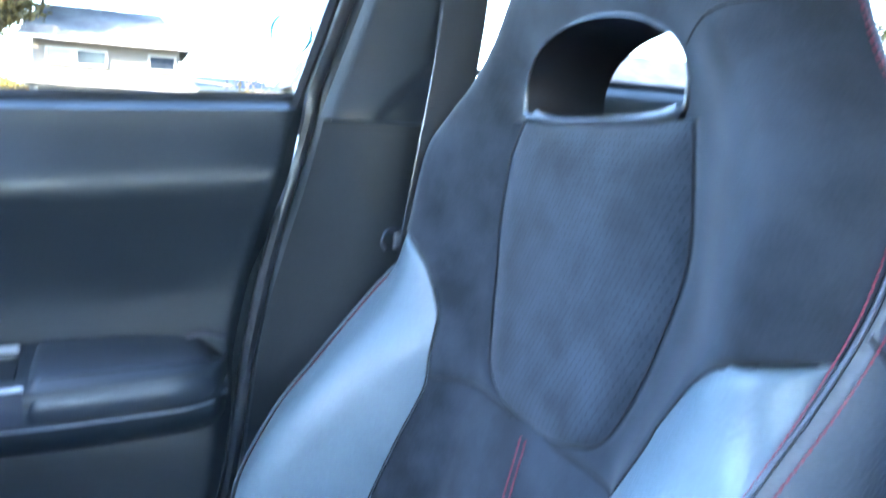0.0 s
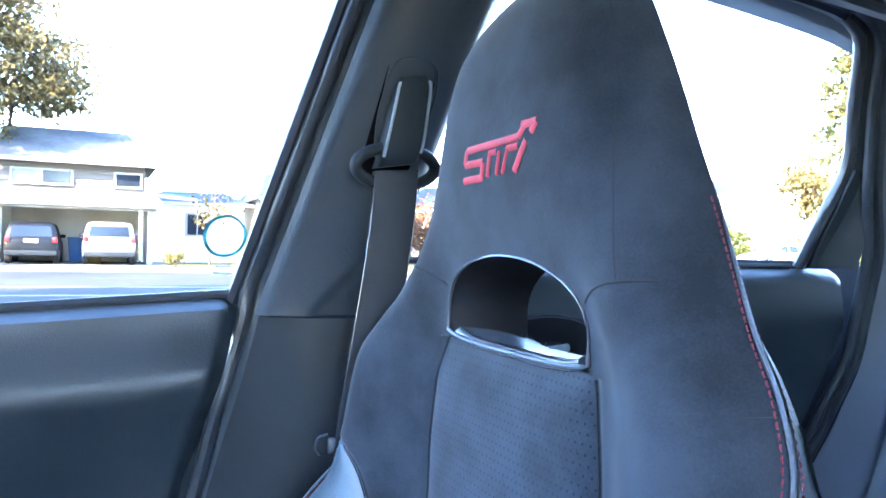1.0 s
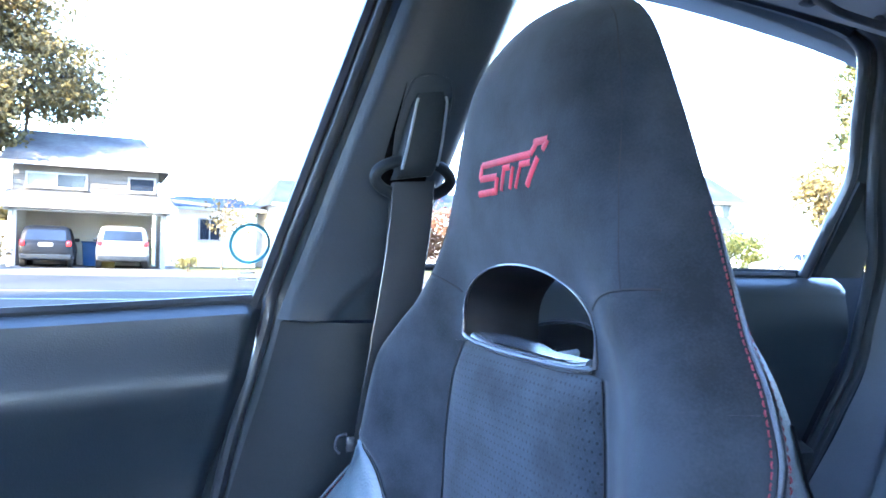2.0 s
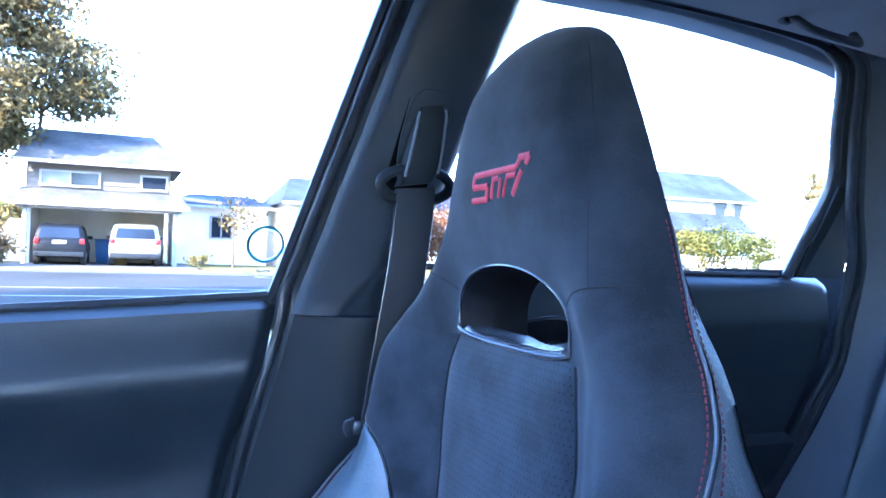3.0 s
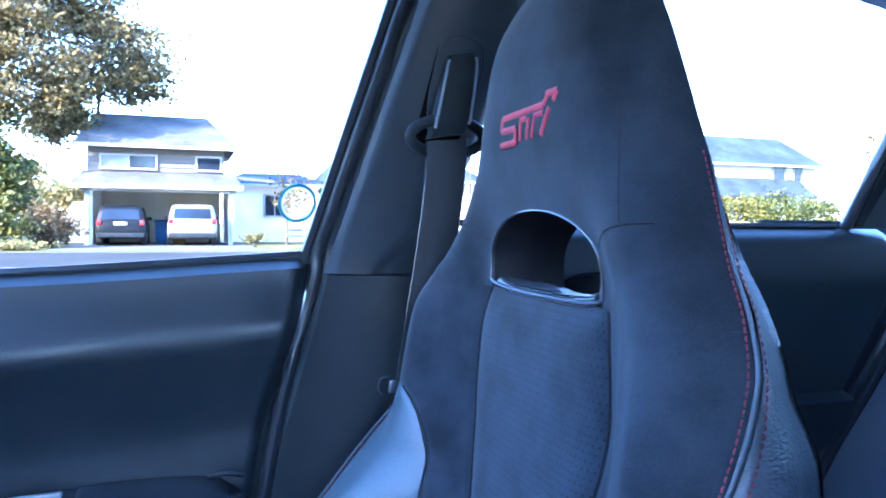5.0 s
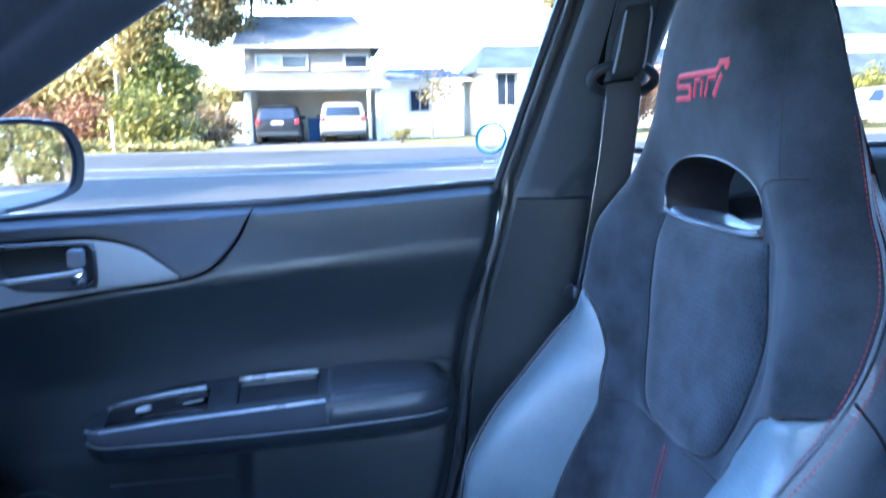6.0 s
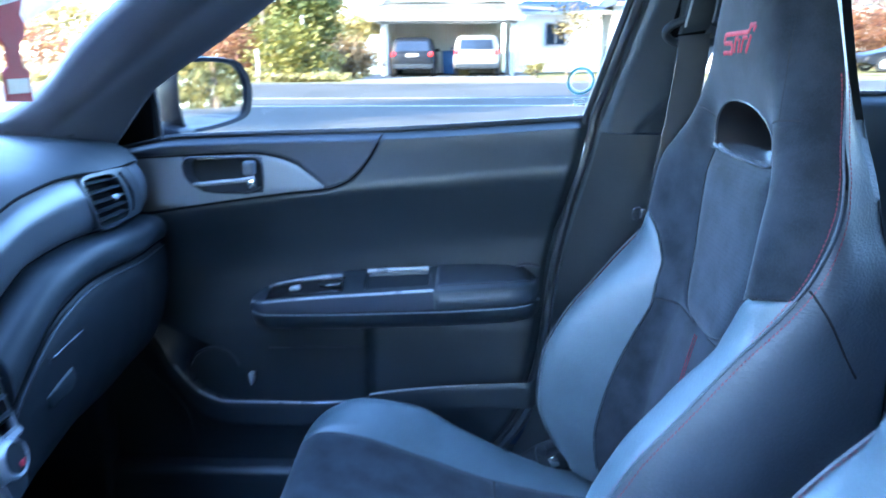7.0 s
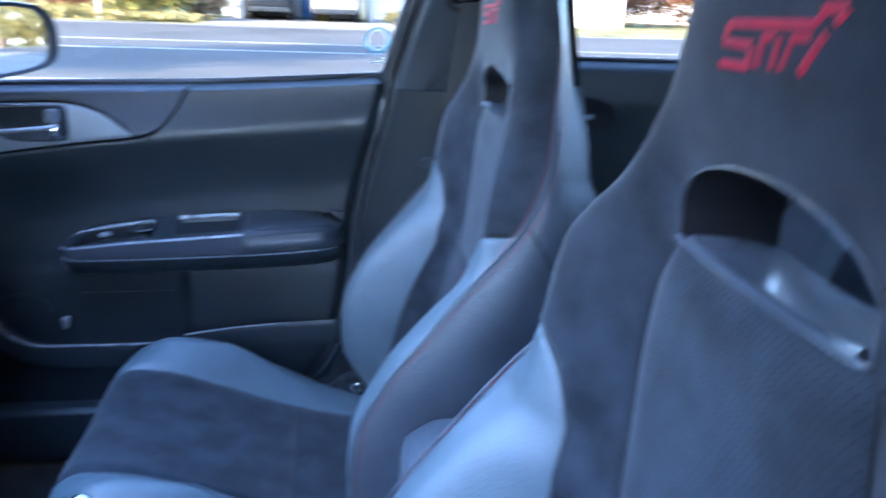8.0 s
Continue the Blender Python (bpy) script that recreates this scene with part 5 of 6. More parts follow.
cap = part("cap_disc", lathe([(.017, .0830), (.001, .0845)], 24, KX), WHITE_STICK, gear, "pale cap disc")
part("cap_arc", moved(tube([(.0138 * math.cos(a), .0138 * math.sin(a), .0842) for a in np.linspace(.6, 4.2, 20)], .0016, 6), KX), EMBROID, cap, "red printed arc")
part("cap_mark", join(*[moved(box((dx, dy, .0855), (.0042, .012, .001), 0, rot=(0, 0, 20)), KX) for dx, dy in ((-.007, -.002), (-.001, .003), (.004, -.001), (.008, -.003))]), EMBROID, cap, "red emblem bars")
brake = thing("handbrake", (.05, -.03, .46), "black handbrake lever with chrome button", "handbrake")
part("grip", tube(path([(.16, -.03, .485), (.08, -.03, .515), (.0, -.03, .550), (-.075, -.03, .585)], 16), (np.linspace(.014, .017, 16)), 12), LEATHER_D, brake)
part("grip_end", lathe([(.017, 0), (.0185, .004), (.0185, .012), (.014, .018), (.010, .019)], 18, axis_to((-.072, -.03, .5835), (-.9, 0, .43))), CHROME, brake, "chrome end cap")
part("button", lathe([(.0085, 0), (.0085, .010), (.006, .012), (.001, .0125)], 14, axis_to((-.088, -.03, .591), (-.9, 0, .43))), CHROME, brake)
part("boot", lathe([(.04, 0), (.034, .02), (.022, .045), (.001, .05)], 20, axis_to((.14, -.03, .455), (-.3, 0, 1))), LEATHER_D, brake)

# steering wheel
WC, WA = Vector((-.240, -.350, .750)), Vector((math.cos(radians(13)), 0, math.sin(radians(13))))
U, Vv = Vector((0, 1, 0)), Vector((-WA.z, 0, WA.x))
wheel = thing("steering_wheel", tuple(WC), "black leather steering wheel with red stitching and silver spokes", "steering wheel")
def on_wheel(r, a, d=0.0):
    return tuple(WC + U * (r * math.cos(a)) + Vv * (r * math.sin(a)) + WA * d)
A = np.linspace(0, 2 * math.pi, 72, endpoint=False)
part("rim", tube([on_wheel(.183, a) for a in A], .0165, 14, True), RIM_L, wheel, "black leather rim")
for a0, a1 in ((-1.3, .15), (2.99, 4.44)):
    part("red_stitching", join(stitches([on_wheel(.1672 + .003 * (k % 2), a, .0075) for k, a in enumerate(np.linspace(a0, a1, 84))], tuple(WA), .0042, .0012, .0011), stitches([on_wheel(.1702, a, .009) for a in np.linspace(a0, a1, 60)], tuple(WA), .003, .004, .0010)), THREAD_R, wheel)["kind"] = "stuff"
part("hub", lathe([(.001, .030), (.05, .028), (.072, .015), (.078, -.01), (.07, -.03)], 30, axis_to(WC, WA)), PLASTIC, wheel)
for a in (-.62, math.pi - .70, -math.pi / 2 - .65):
    sp = part("spoke", tube([on_wheel(r, a, .012 - .06 * (r - .06)) for r in np.linspace(.06, .175, 8)], (.026, .023, .020, .018, .017, .017, .018, .020), 10, flat=(.5, 1) if abs(a) > 1.5 and a < 0 else (1, .5)), PLASTIC_D, wheel)
    part("spoke_insert", tube([on_wheel(r, a - .05, .026 - .06 * (r - .06)) for r in np.linspace(.085, .140, 6)], .004, 8), SILVER, sp)
part("column", tube([tuple(WC - WA * .02), tuple(WC - WA * .26)], .045, 16), PLASTIC_D, wheel)

# hanging air freshener
HX, HY = -.250, -.055
fr = thing("air_freshener", (HX, HY, 1.15), "red card air freshener on a cord at the windscreen", "air freshener")
out = [(-.012, 1.060), (.015, 1.058), (.0155, 1.086), (.0085, 1.090), (.0080, 1.108), (.014, 1.116), (.0175, 1.128), (.013, 1.136), (.0165, 1.146), (.0175, 1.156), (.013, 1.166),
       (.015, 1.176), (.010, 1.190), (.004, 1.200), (-.003, 1.200), (-.009, 1.190), (-.014, 1.177), (-.012, 1.166), (-.0165, 1.154), (-.015, 1.144), (-.012, 1.136), (-.0155, 1.126), (-.012, 1.114), (-.0065, 1.107), (-.0065, 1.090), (-.0125, 1.086)]
HM = pose(HX, HY, .190, 0, 0, 80) @ Matrix.Diagonal((.95, 1, .80, 1))
part("card", moved(prism(out, -.0012, .0012, "y", .0004, 1), HM), RED_PLASTIC, fr)
part("print_bar", moved(box((0.001, -.0016, 1.073), (.022, .0006, .013), 0), HM), CARD, fr)
part("print_bar", moved(box((0, -.0016, 1.150), (.026, .0006, .011), 0, rot=(0, -16, 0)), HM), CARD, fr)
part("cord", moved(tube([(0, 0, 1.199), (.0, 0, 1.345)], .0008, 5), HM), THREAD_R, fr)

# sticker inside the passenger window
sk = thing("window_sticker", (.268, .728, 1.02), "round blue and white sticker on the window glass", "sticker")
def disc(r0, r1, d, n=40):
    th = np.linspace(0, 2 * math.pi, n, endpoint=False)
    def at(r, a):
        z = 1.0225 + r * math.sin(a)
        return (.267 + r * math.cos(a), .735 - .40 * max(0, z - .945) - .0045 - d, z)
    return surf([[at(r0, a) for a in th], [at(r1, a) for a in th]], True)
part("ring", disc(.0192, .0228, 0), BLUE_STICK, sk, "teal ring")
part("inner_ring", disc(.0166, .0192, .0002), FILM, sk, "clear white inner ring")
for z, w in ((.990, .016), (.983, .020)):
    part("print_bar", box((.267, .735 - .4 * (z - .945) - .006, z), (w, .0008, .0028)), WHITE_STICK, sk)

# passenger side mirror
mir = thing("side_mirror", (-.43, .86, .92), "black door mirror outside the passenger window", "mirror")
m0, m1 = np.array((-.452, .795)), np.array((-.3565, .959))
td = (m1 - m0) / np.linalg.norm(m1 - m0)
nd = np.array((td[1], -td[0]))
def mpt(u, z, d):
    q = m0 + td * u - nd * (d + (z - .994) * .040)
    return (q[0], q[1], z)
shape = path([(.004, 0, 1.045), (.02, 0, 1.060), (.08, 0, 1.064), (.15, 0, 1.058), (.180, 0, 1.035), (.189, 0, 1.0), (.178, 0, .955), (.15, 0, .940), (.06, 0, .927), (.02, 0, .925), (.006, 0, .945), (.0, 0, 1.0), (.004, 0, 1.045)], 48)[:-1]
cu, cz = .095, .994
def mring(sc, d, du=0.0):
    return [mpt(cu + du + (u - cu) * sc, cz + (z - cz) * sc, d) for u, _, z in shape]
part("housing", surf([mring(.865, .006, -.006), mring(.885, -.003, -.006), mring(.985, -.005, -.002), mring(1.01, .004, -.002), mring(1.01, .03, -.002), mring(.94, .065), mring(.7, .09), mring(.02, .098)], True), LINER, mir)
part("mirror_glass", (np.array(mring(.88, .003, -.006)), [tuple(range(len(shape)))]), MIRROR, mir, "mirror glass")
part("stalk", prism([(-.50, .900), (-.43, .903), (-.43, .938), (-.50, .948)], .74, .84, "y", .008), LINER, mir)

# rear bench
rb = thing("rear_bench", (1.0, 0, .24), "dark rear bench seat with grey leather side bolster", "bench seat")
rows = [[(float(spline((0, .3, .6, .85, 1), (.72, .76, .95, 1.08, 1.10))(t)) , y, float(spline((0, .15, .3, .6, 1), (.28, .42, .465, .45, .42))(t)) + .02 * math.cos(y * 9)) for t in np.linspace(0, 1, 24)] for y in np.linspace(-.60, .60, 30)]
part("bench_cushion", surf(rows), SUEDE, rb)
rows = [[(1.10 + .22 * t + .03 * math.cos(y * 9) * math.sin(math.pi * t) + (-.06 * float(sstep(.42, .52, abs(y)))) * math.sin(math.pi * min(1, t * 1.1)), y, .42 + .56 * t) for t in np.linspace(0, 1, 24)] for y in np.linspace(-.52, .52, 40)]
part("bench_back", surf(rows), SUEDE, rb)
for s in (1, -1):
    rows = [[(1.03 + .22 * t + .05 * q, s * (.60 - .09 * q + .02 * math.sin(math.pi * q)), .44 + .50 * t) for t in np.linspace(0, 1, 20)] for q in np.linspace(0, 1, 12)]
    part("side_bolster", surf(rows), LEATHER, rb, "grey leather side bolster")

# ---- outside: ground, road ----
GROUND = material("verge grass", (0.09, 0.10, 0.035), 0.95, spec=0.08, vary=0.5, big=0.6, fine=14, bump=0.6, depth=0.03, rvary=0, tint=(0.14, 0.12, 0.05))
GRAVEL = material("grey gravel shoulder", (0.135, 0.125, 0.11), 0.95, spec=0.1, vary=0.25, big=0.7, fine=30, bump=0.8, depth=0.02, rvary=0)
ASPHALT = material("worn asphalt", (0.042, 0.041, 0.038), 0.9, spec=0.12, vary=0.25, big=0.35, fine=40, bump=0.4, depth=0.01, rvary=0.05)
LINE = material("white road paint", (0.19, 0.19, 0.18), 0.7, vary=0.3, big=1.5, fine=30, bump=0.2, depth=0.003, rvary=0)
DRIVE = material("pale concrete drive", (0.13, 0.122, 0.11), 0.9, spec=0.12, vary=0.2, big=0.6, fine=20, bump=0.3, depth=0.01, rvary=0)
SIDING = material("grey painted siding", (0.135, 0.122, 0.107), 0.75, vary=0.1, big=1.0, fine=15, bump=0.2, depth=0.01, rvary=0)
WHITEWALL = material("white painted siding", (0.80, 0.76, 0.69), 0.7, vary=0.06, big=1.0, fine=15, bump=0.2, depth=0.01, rvary=0)
WHITETRIM = material("white painted trim", (0.33, 0.322, 0.305), 0.6, vary=0.05, big=2, fine=20, bump=0, rvary=0)
SHINGLE = material("weathered grey shingles", (0.098, 0.096, 0.095), 0.9, spec=0.15, vary=0.35, big=0.8, fine=6, bump=0.6, depth=0.03, rvary=0)
SHINGLE_B = material("blue-grey asphalt shingles", (0.045, 0.056, 0.078), 0.9, spec=0.15, vary=0.35, big=0.8, fine=6, bump=0.6, depth=0.03, rvary=0)
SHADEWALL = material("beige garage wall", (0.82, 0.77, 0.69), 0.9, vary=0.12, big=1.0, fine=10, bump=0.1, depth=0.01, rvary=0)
DARKGLASS = material("dark window glass", (0.016, 0.022, 0.034), 0.12, spec=0.35, vary=0.2, big=1, fine=5, bump=0, rvary=0.03)
BLIND = material("pale window blind", (0.20, 0.21, 0.22), 0.4, vary=0.15, big=2, fine=30, bump=0.05, depth=0.003)
BARK = material("brown bark", (0.10, 0.075, 0.055), 0.95, vary=0.4, big=2, fine=12, bump=0.9, depth=0.04, rvary=0)
CAR_GREY = material("dark grey car paint", (0.007, 0.008, 0.010), 0.4, metal=0.0, spec=0.2, vary=0.08, big=1, fine=300, bump=0, coat=0.0, rvary=0.03)
CAR_WHITE = material("white car paint", (0.18, 0.168, 0.15), 0.3, vary=0.04, big=1, fine=300, bump=0, coat=1.0, rvary=0.03)
CAR_SILVER = material("silver car paint", (0.45, 0.47, 0.50), 0.3, metal=0.5, vary=0.05, big=1, fine=300, bump=0, coat=1.0, rvary=0.03)
TAIL = material("red tail lamp", (0.55, 0.02, 0.02), 0.2, vary=0.1, big=10, fine=60, bump=0, coat=1.0, rvary=0.03)
TYRE = material("tyre rubber", (0.02, 0.02, 0.02), 0.85, vary=0.2, big=10, fine=60, bump=0.2, depth=0.005, rvary=0)
BIN = material("blue plastic", (0.03, 0.12, 0.30), 0.5, vary=0.1, big=4, fine=40, bump=0.1, depth=0.003)
PALEBLUE = material("pale blue sheet metal", (0.35, 0.45, 0.52), 0.55, vary=0.1, big=2, fine=20, bump=0.1, depth=0.005)


def leafy(name, a, b, c):
    """Leaf colours that change from leaf to leaf."""
    m = bpy.data.materials.new(name)
    m.use_nodes = True
    n, l = m.node_tree.nodes, m.node_tree.links
    p = n["Principled BSDF"]
    g = n.new("ShaderNodeNewGeometry")
    r = n.new("ShaderNodeValToRGB")
    r.color_ramp.elements[0].color, r.color_ramp.elements[1].color = (*a, 1), (*c, 1)
    e = r.color_ramp.elements.new(0.5)
    e.color = (*b, 1)
    l.new(g.outputs["Random Per Island"], r.inputs[0])
    l.new(r.outputs[0], p.inputs["Base Color"])
    p.inputs["Roughness"].default_value = 0.65
    tr = n.new("ShaderNodeBsdfTranslucent")
    l.new(r.outputs[0], tr.inputs["Color"])
    mx = n.new("ShaderNodeMixShader")
    mx.inputs[0].default_value = 0.3
    l.new(p.outputs[0], mx.inputs[1])
    l.new(tr.outputs[0], mx.inputs[2])
    l.new(mx.outputs[0], n["Material Output"].inputs[0])
    return m


L_GOLD = leafy("golden autumn leaves", (0.13, 0.092, 0.025), (0.21, 0.155, 0.042), (0.30, 0.23, 0.065))
L_OLIVE = leafy("olive brown leaves", (0.065, 0.053, 0.020), (0.145, 0.108, 0.035), (0.26, 0.185, 0.056))
L_GREEN = leafy("ivy leaves", (0.035, 0.052, 0.010), (0.085, 0.098, 0.017), (0.16, 0.155, 0.030))
L_LIME = leafy("yellow green leaves", (0.055, 0.068, 0.012), (0.14, 0.130, 0.019), (0.23, 0.19, 0.030))
L_RUST = leafy("rust red leaves", (0.11, 0.040, 0.018), (0.18, 0.068, 0.028), (0.22, 0.12, 0.045))
L_FIR = leafy("conifer needles", (0.045, 0.060, 0.018), (0.105, 0.102, 0.030), (0.20, 0.155, 0.045))
L_BROWN = leafy("dry brown leaves", (0.10, 0.065, 0.028), (0.17, 0.11, 0.045), (0.24, 0.17, 0.075))
L_STRAW = leafy("dry yellow grass", (0.16, 0.13, 0.04), (0.24, 0.19, 0.06), (0.20, 0.20, 0.06))


def rise(x):
    return .010 * np.maximum(0.0, np.asarray(x, float) - 10.0) * (np.asarray(x, float) < 90)


def gz(x, y):
    return .03 * float(sstep(27.5, 32, y)) + float(rise(min(x, 60.0)))


GX = np.concatenate([np.linspace(-500, -40, 8), np.linspace(-30, 80, 45), np.linspace(100, 500, 8)])
rows = [[(x, y, gz(x, y)) for x in GX] for y in (-500, -100, -40, -10, 0, 10, 20, 27, 28, 29, 30, 31, 32, 34, 40, 60, 100, 200, 500)]
single("ground", surf(rows), GROUND, "autumn grass verge and yards", "ground", kind="structure")


def bend(x):
    """The road turns away behind the car."""
    return -.010 * max(0.0, min(x, 110.0) - 42.0) ** 2 - 1.36 * max(0.0, x - 110.0)


def strip(name, y0, y1, dz, mat, label, cat):
    return single(name, slab([[(x, y + bend(x), gz(x, 0) + dz) for y in np.linspace(y0, y1, 3)] for x in GX], (0, 0, -.02)), mat, label, cat, kind="structure")


strip("pavement", -4.0, 9.0, .010, GRAVEL, "grey gravel shoulder beside the road", "shoulder")
strip("road", 8.6, 27.4, .018, ASPHALT, "wide worn asphalt road", "road")
for y0, w in ((9.3, .16), (15.05, .13), (17.75, .13), (26.6, .16)):
    strip("road_marking", y0 - w / 2, y0 + w / 2, .024, LINE, "white painted road line", "road marking")
single("driveway", slab([[(x, y, gz(x, y) + .012) for y in np.linspace(27.2, 40, 26)] for x in np.linspace(-4.2, 2.8, 4)], (0, 0, -.03)), DRIVE, "pale concrete driveway into the carport", "driveway", kind="structure")


# ---- plants ----
RNG = np.random.default_rng(7)


def leaves(C, size, flat=0.0):
    """One folded leaf at each place of C."""
    C = np.asarray(C, float)
    n = len(C)
    d = RNG.normal(size=(n, 3))
    d[:, 2] *= 1 - flat
    d /= np.linalg.norm(d, axis=1)[:, None]
    e = np.cross(d, RNG.normal(size=(n, 3)))
    e /= np.linalg.norm(e, axis=1)[:, None]
    s = size * RNG.uniform(.6, 1.3, (n, 1))
    V = np.stack([C - d * s, C + e * s * .5, C + d * s, C - e * s * .5], 1).reshape(-1, 3)
    return V, [(4 * i, 4 * i + 1, 4 * i + 2, 4 * i + 3) for i in range(n)]


def cloud(c, r, n, clumps=14, spread=.32, flat=1.0):
    """n places in uneven clumps that fill an oval."""
    c, r = np.asarray(c, float), np.asarray(r, float)
    k = RNG.normal(size=(clumps, 3))
    k /= np.linalg.norm(k, axis=1)[:, None]
    k *= RNG.uniform(.35, .95, (clumps, 1))
    i = RNG.integers(0, clumps, n)
    return c + r * (k[i] + RNG.normal(scale=spread * .5, size=(n, 3)) * (2 - flat, 2 - flat, flat))


def wood(base, top, r0, limbs):
    """A tapered, slightly bent trunk with limbs to the given points."""
    b, t = np.array(base, float), np.array(top, float)
    mid = (b + t) / 2 + RNG.normal(scale=.02, size=3) * np.linalg.norm(t - b)
    trunk = path([b, mid, t], 12)
    gs = [tube(trunk, np.linspace(r0, r0 * .3, 12), 9)]
    for q in limbs:
        q = np.array(q, float)
        a = trunk[int(RNG.integers(5, 11))]
        m = (a + q) / 2 + np.array((0, 0, .12 * np.linalg.norm(q - a)))
        gs.append(tube(path([a, m, q], 7), np.linspace(r0 * .32, r0 * .06, 7), 6))
    return join(*gs)


def tree(base, top, r0, crowns, label, size=.16, limbs=9):
    t = thing("tree", base, label, "tree")
    ends = [tuple(np.array(c[0]) + RNG.uniform(-.6, .6, 3) * np.array(c[1])) for c in crowns for _ in range(max(2, limbs // len(crowns)))]
    part("trunk", wood(base, top, r0, ends), BARK, t)
    for c, r, n, mat in crowns:
        part("crown", leaves(cloud(c, r, n, 48, .30, .60), size), mat, t, sharp=0)
    return t


def shrub(c, r, n, mat, label, name="shrub", size=.10, cat="shrub"):
    t = thing(name, (c[0], c[1], gz(c[0], c[1])), label, cat)
    base = np.array((c[0], c[1], gz(c[0], c[1])))
    st = [tube(path([base + RNG.uniform(-.3, .3, 3) * (r[0], r[1], 0), base + np.array((0, 0, r[2] * .6)), np.array(c) + RNG.uniform(-.8, .8, 3) * r], 6), np.linspace(.03, .008, 6), 5) for _ in range(9)]
    part("stems", join(*st), BARK, t)
    part("foliage", leaves(cloud(c, r, n, 26, .42), size), mat, t, sharp=0)
    return t


# Gold left and olive right crowns also put sunlit and backlit sides into colour.
tree((-7.0, 33.5, .0), (-6.8, 33.5, 9.5), .30, [((-6.9, 33.4, 3.0), (1.30, 1.2, 2.6), 10500, L_GREEN), ((-6.1, 33.6, 6.9), (2.4, 1.8, 2.3), 7500, L_OLIVE), ((-7.5, 33.3, 5.2), (1.35, 1.2, 3.4), 9000, L_GOLD), ((-7.2, 33.8, 9.6), (3.2, 2.0, 2.2), 7500, L_OLIVE)],
     "tall ivy-clad tree with golden brown crown beside the carport", .11)
tree((-3.75, 37.5, .0), (-2.9, 37.0, 9.5), .14, [((-2.7, 36.4, 7.9), (2.4, 1.8, 2.4), 7200, L_OLIVE), ((-4.9, 36.2, 5.7), (1.6, 1.3, 1.7), 5200, L_OLIVE), ((-4.2, 36.4, 10.4), (3.0, 1.8, 1.9), 6000, L_OLIVE)],
     "thin dark tree with sparse olive crown over the house roof", .13, 14)
tree((4.6, 35.0, .0), (4.8, 35.0, 3.2), .06, [((4.7, 35.0, 2.5), (1.2, .9, 1.2), 240, L_OLIVE)], "small nearly bare young tree in the yard", .12, 10)
shrub((-6.9, 30.0, 1.15), (1.7, 1.1, 1.05), 4200, L_LIME, "rounded yellow-green shrub at the roadside")
shrub((-4.7, 31.5, .85), (1.3, .9, .65), 2600, L_BROWN, "low brown shrub beside the driveway")
for x, y, w, h in ((-9.6, 32.0, 1.6, 1.0), (-12.3, 32.5, 1.8, 1.15), (-15.4, 33.0, 2.2, 1.1), (-19.5, 33.5, 2.6, 1.3), (-24.5, 34.0, 3.0, 1.5)):
    shrub((x, y, h), (w, 1.2, h), 2300, L_RUST, "rust-red hedge shrub at the roadside")
for x, y, w, h in ((-10.5, 29.6, 2.4, .28), (-15.0, 29.7, 2.8, .32), (-20.0, 29.9, 3.0, .35), (-6.2, 28.9, 2.0, .16)):
    shrub((x, y, h), (w, .8, h), 1600, L_STRAW, "tuft of dry yellow verge grass", "grass_tuft", .10, "grass")
for x, y, h, r in ((-9.2, 46, 5.6, 2.6), (-12.6, 45, 5.0, 2.4), (-15.6, 46, 5.4, 2.6), (-18.8, 45, 4.6, 2.6)):
    tree((x, y, .0), (x, y, h * .95), .13, [((x, y, h * .55), (r, 1.8, h * .50), 3600, L_GOLD)], "golden autumn tree behind the roadside shrubs", .17)
shrub((2.9, 31.6, .45), (.5, .3, .22), 300, L_STRAW, "low dry flower bed beside the drive", "flower_bed", .08, "plants")
for x, y, h, r in ((-14.0, 58, 3.4, 5), (-22.0, 62, 4.2, 6), (-33.0, 60, 5.0, 7), (-45.0, 62, 5.5, 8), (-8.0, 66, 3.2, 5)):
    tree((x, y, .0), (x, y, h * 1.1), .2, [((x, y, h * .7), (r, 3.0, h * .62), 2200, L_GOLD if x < -30 or x > -10 else L_GREEN)], "far roadside tree with autumn leaves", .30)
for x, y, w, mat in ((27.5, 36.5, 1.7, L_LIME), (30.8, 36.6, 2.0, L_LIME), (34.2, 36.8, 2.0, L_GREEN), (37.5, 37, 2.0, L_GREEN)):
    shrub((x, y, 1.7), (w, 1.0, 1.45), 2600, mat, "clipped yellow-green hedge before the house", "hedge", .11, "hedge")
for x, y in ((15.0, 40.6), (18.0, 41.0), (21.0, 41.5), (24.0, 42.0), (27.0, 42.0)):
    shrub((x, y, 1.9), (2.4, 1.3, 1.75), 5200, L_RUST, "tall rust-red hedge shrub in the yard")
tree((14.5, 46, .2), (14.6, 46, 9), .25, [((14.5, 46, 7.5), (3.0, 2.4, 2.6), 2600, L_GOLD)], "autumn tree behind the white house", .2)
tree((47, 40, .6), (47, 40, 8), .2, [((47, 40, 6.2), (2.2, 2.0, 2.4), 1800, L_OLIVE)], "autumn tree beside the far house", .2)


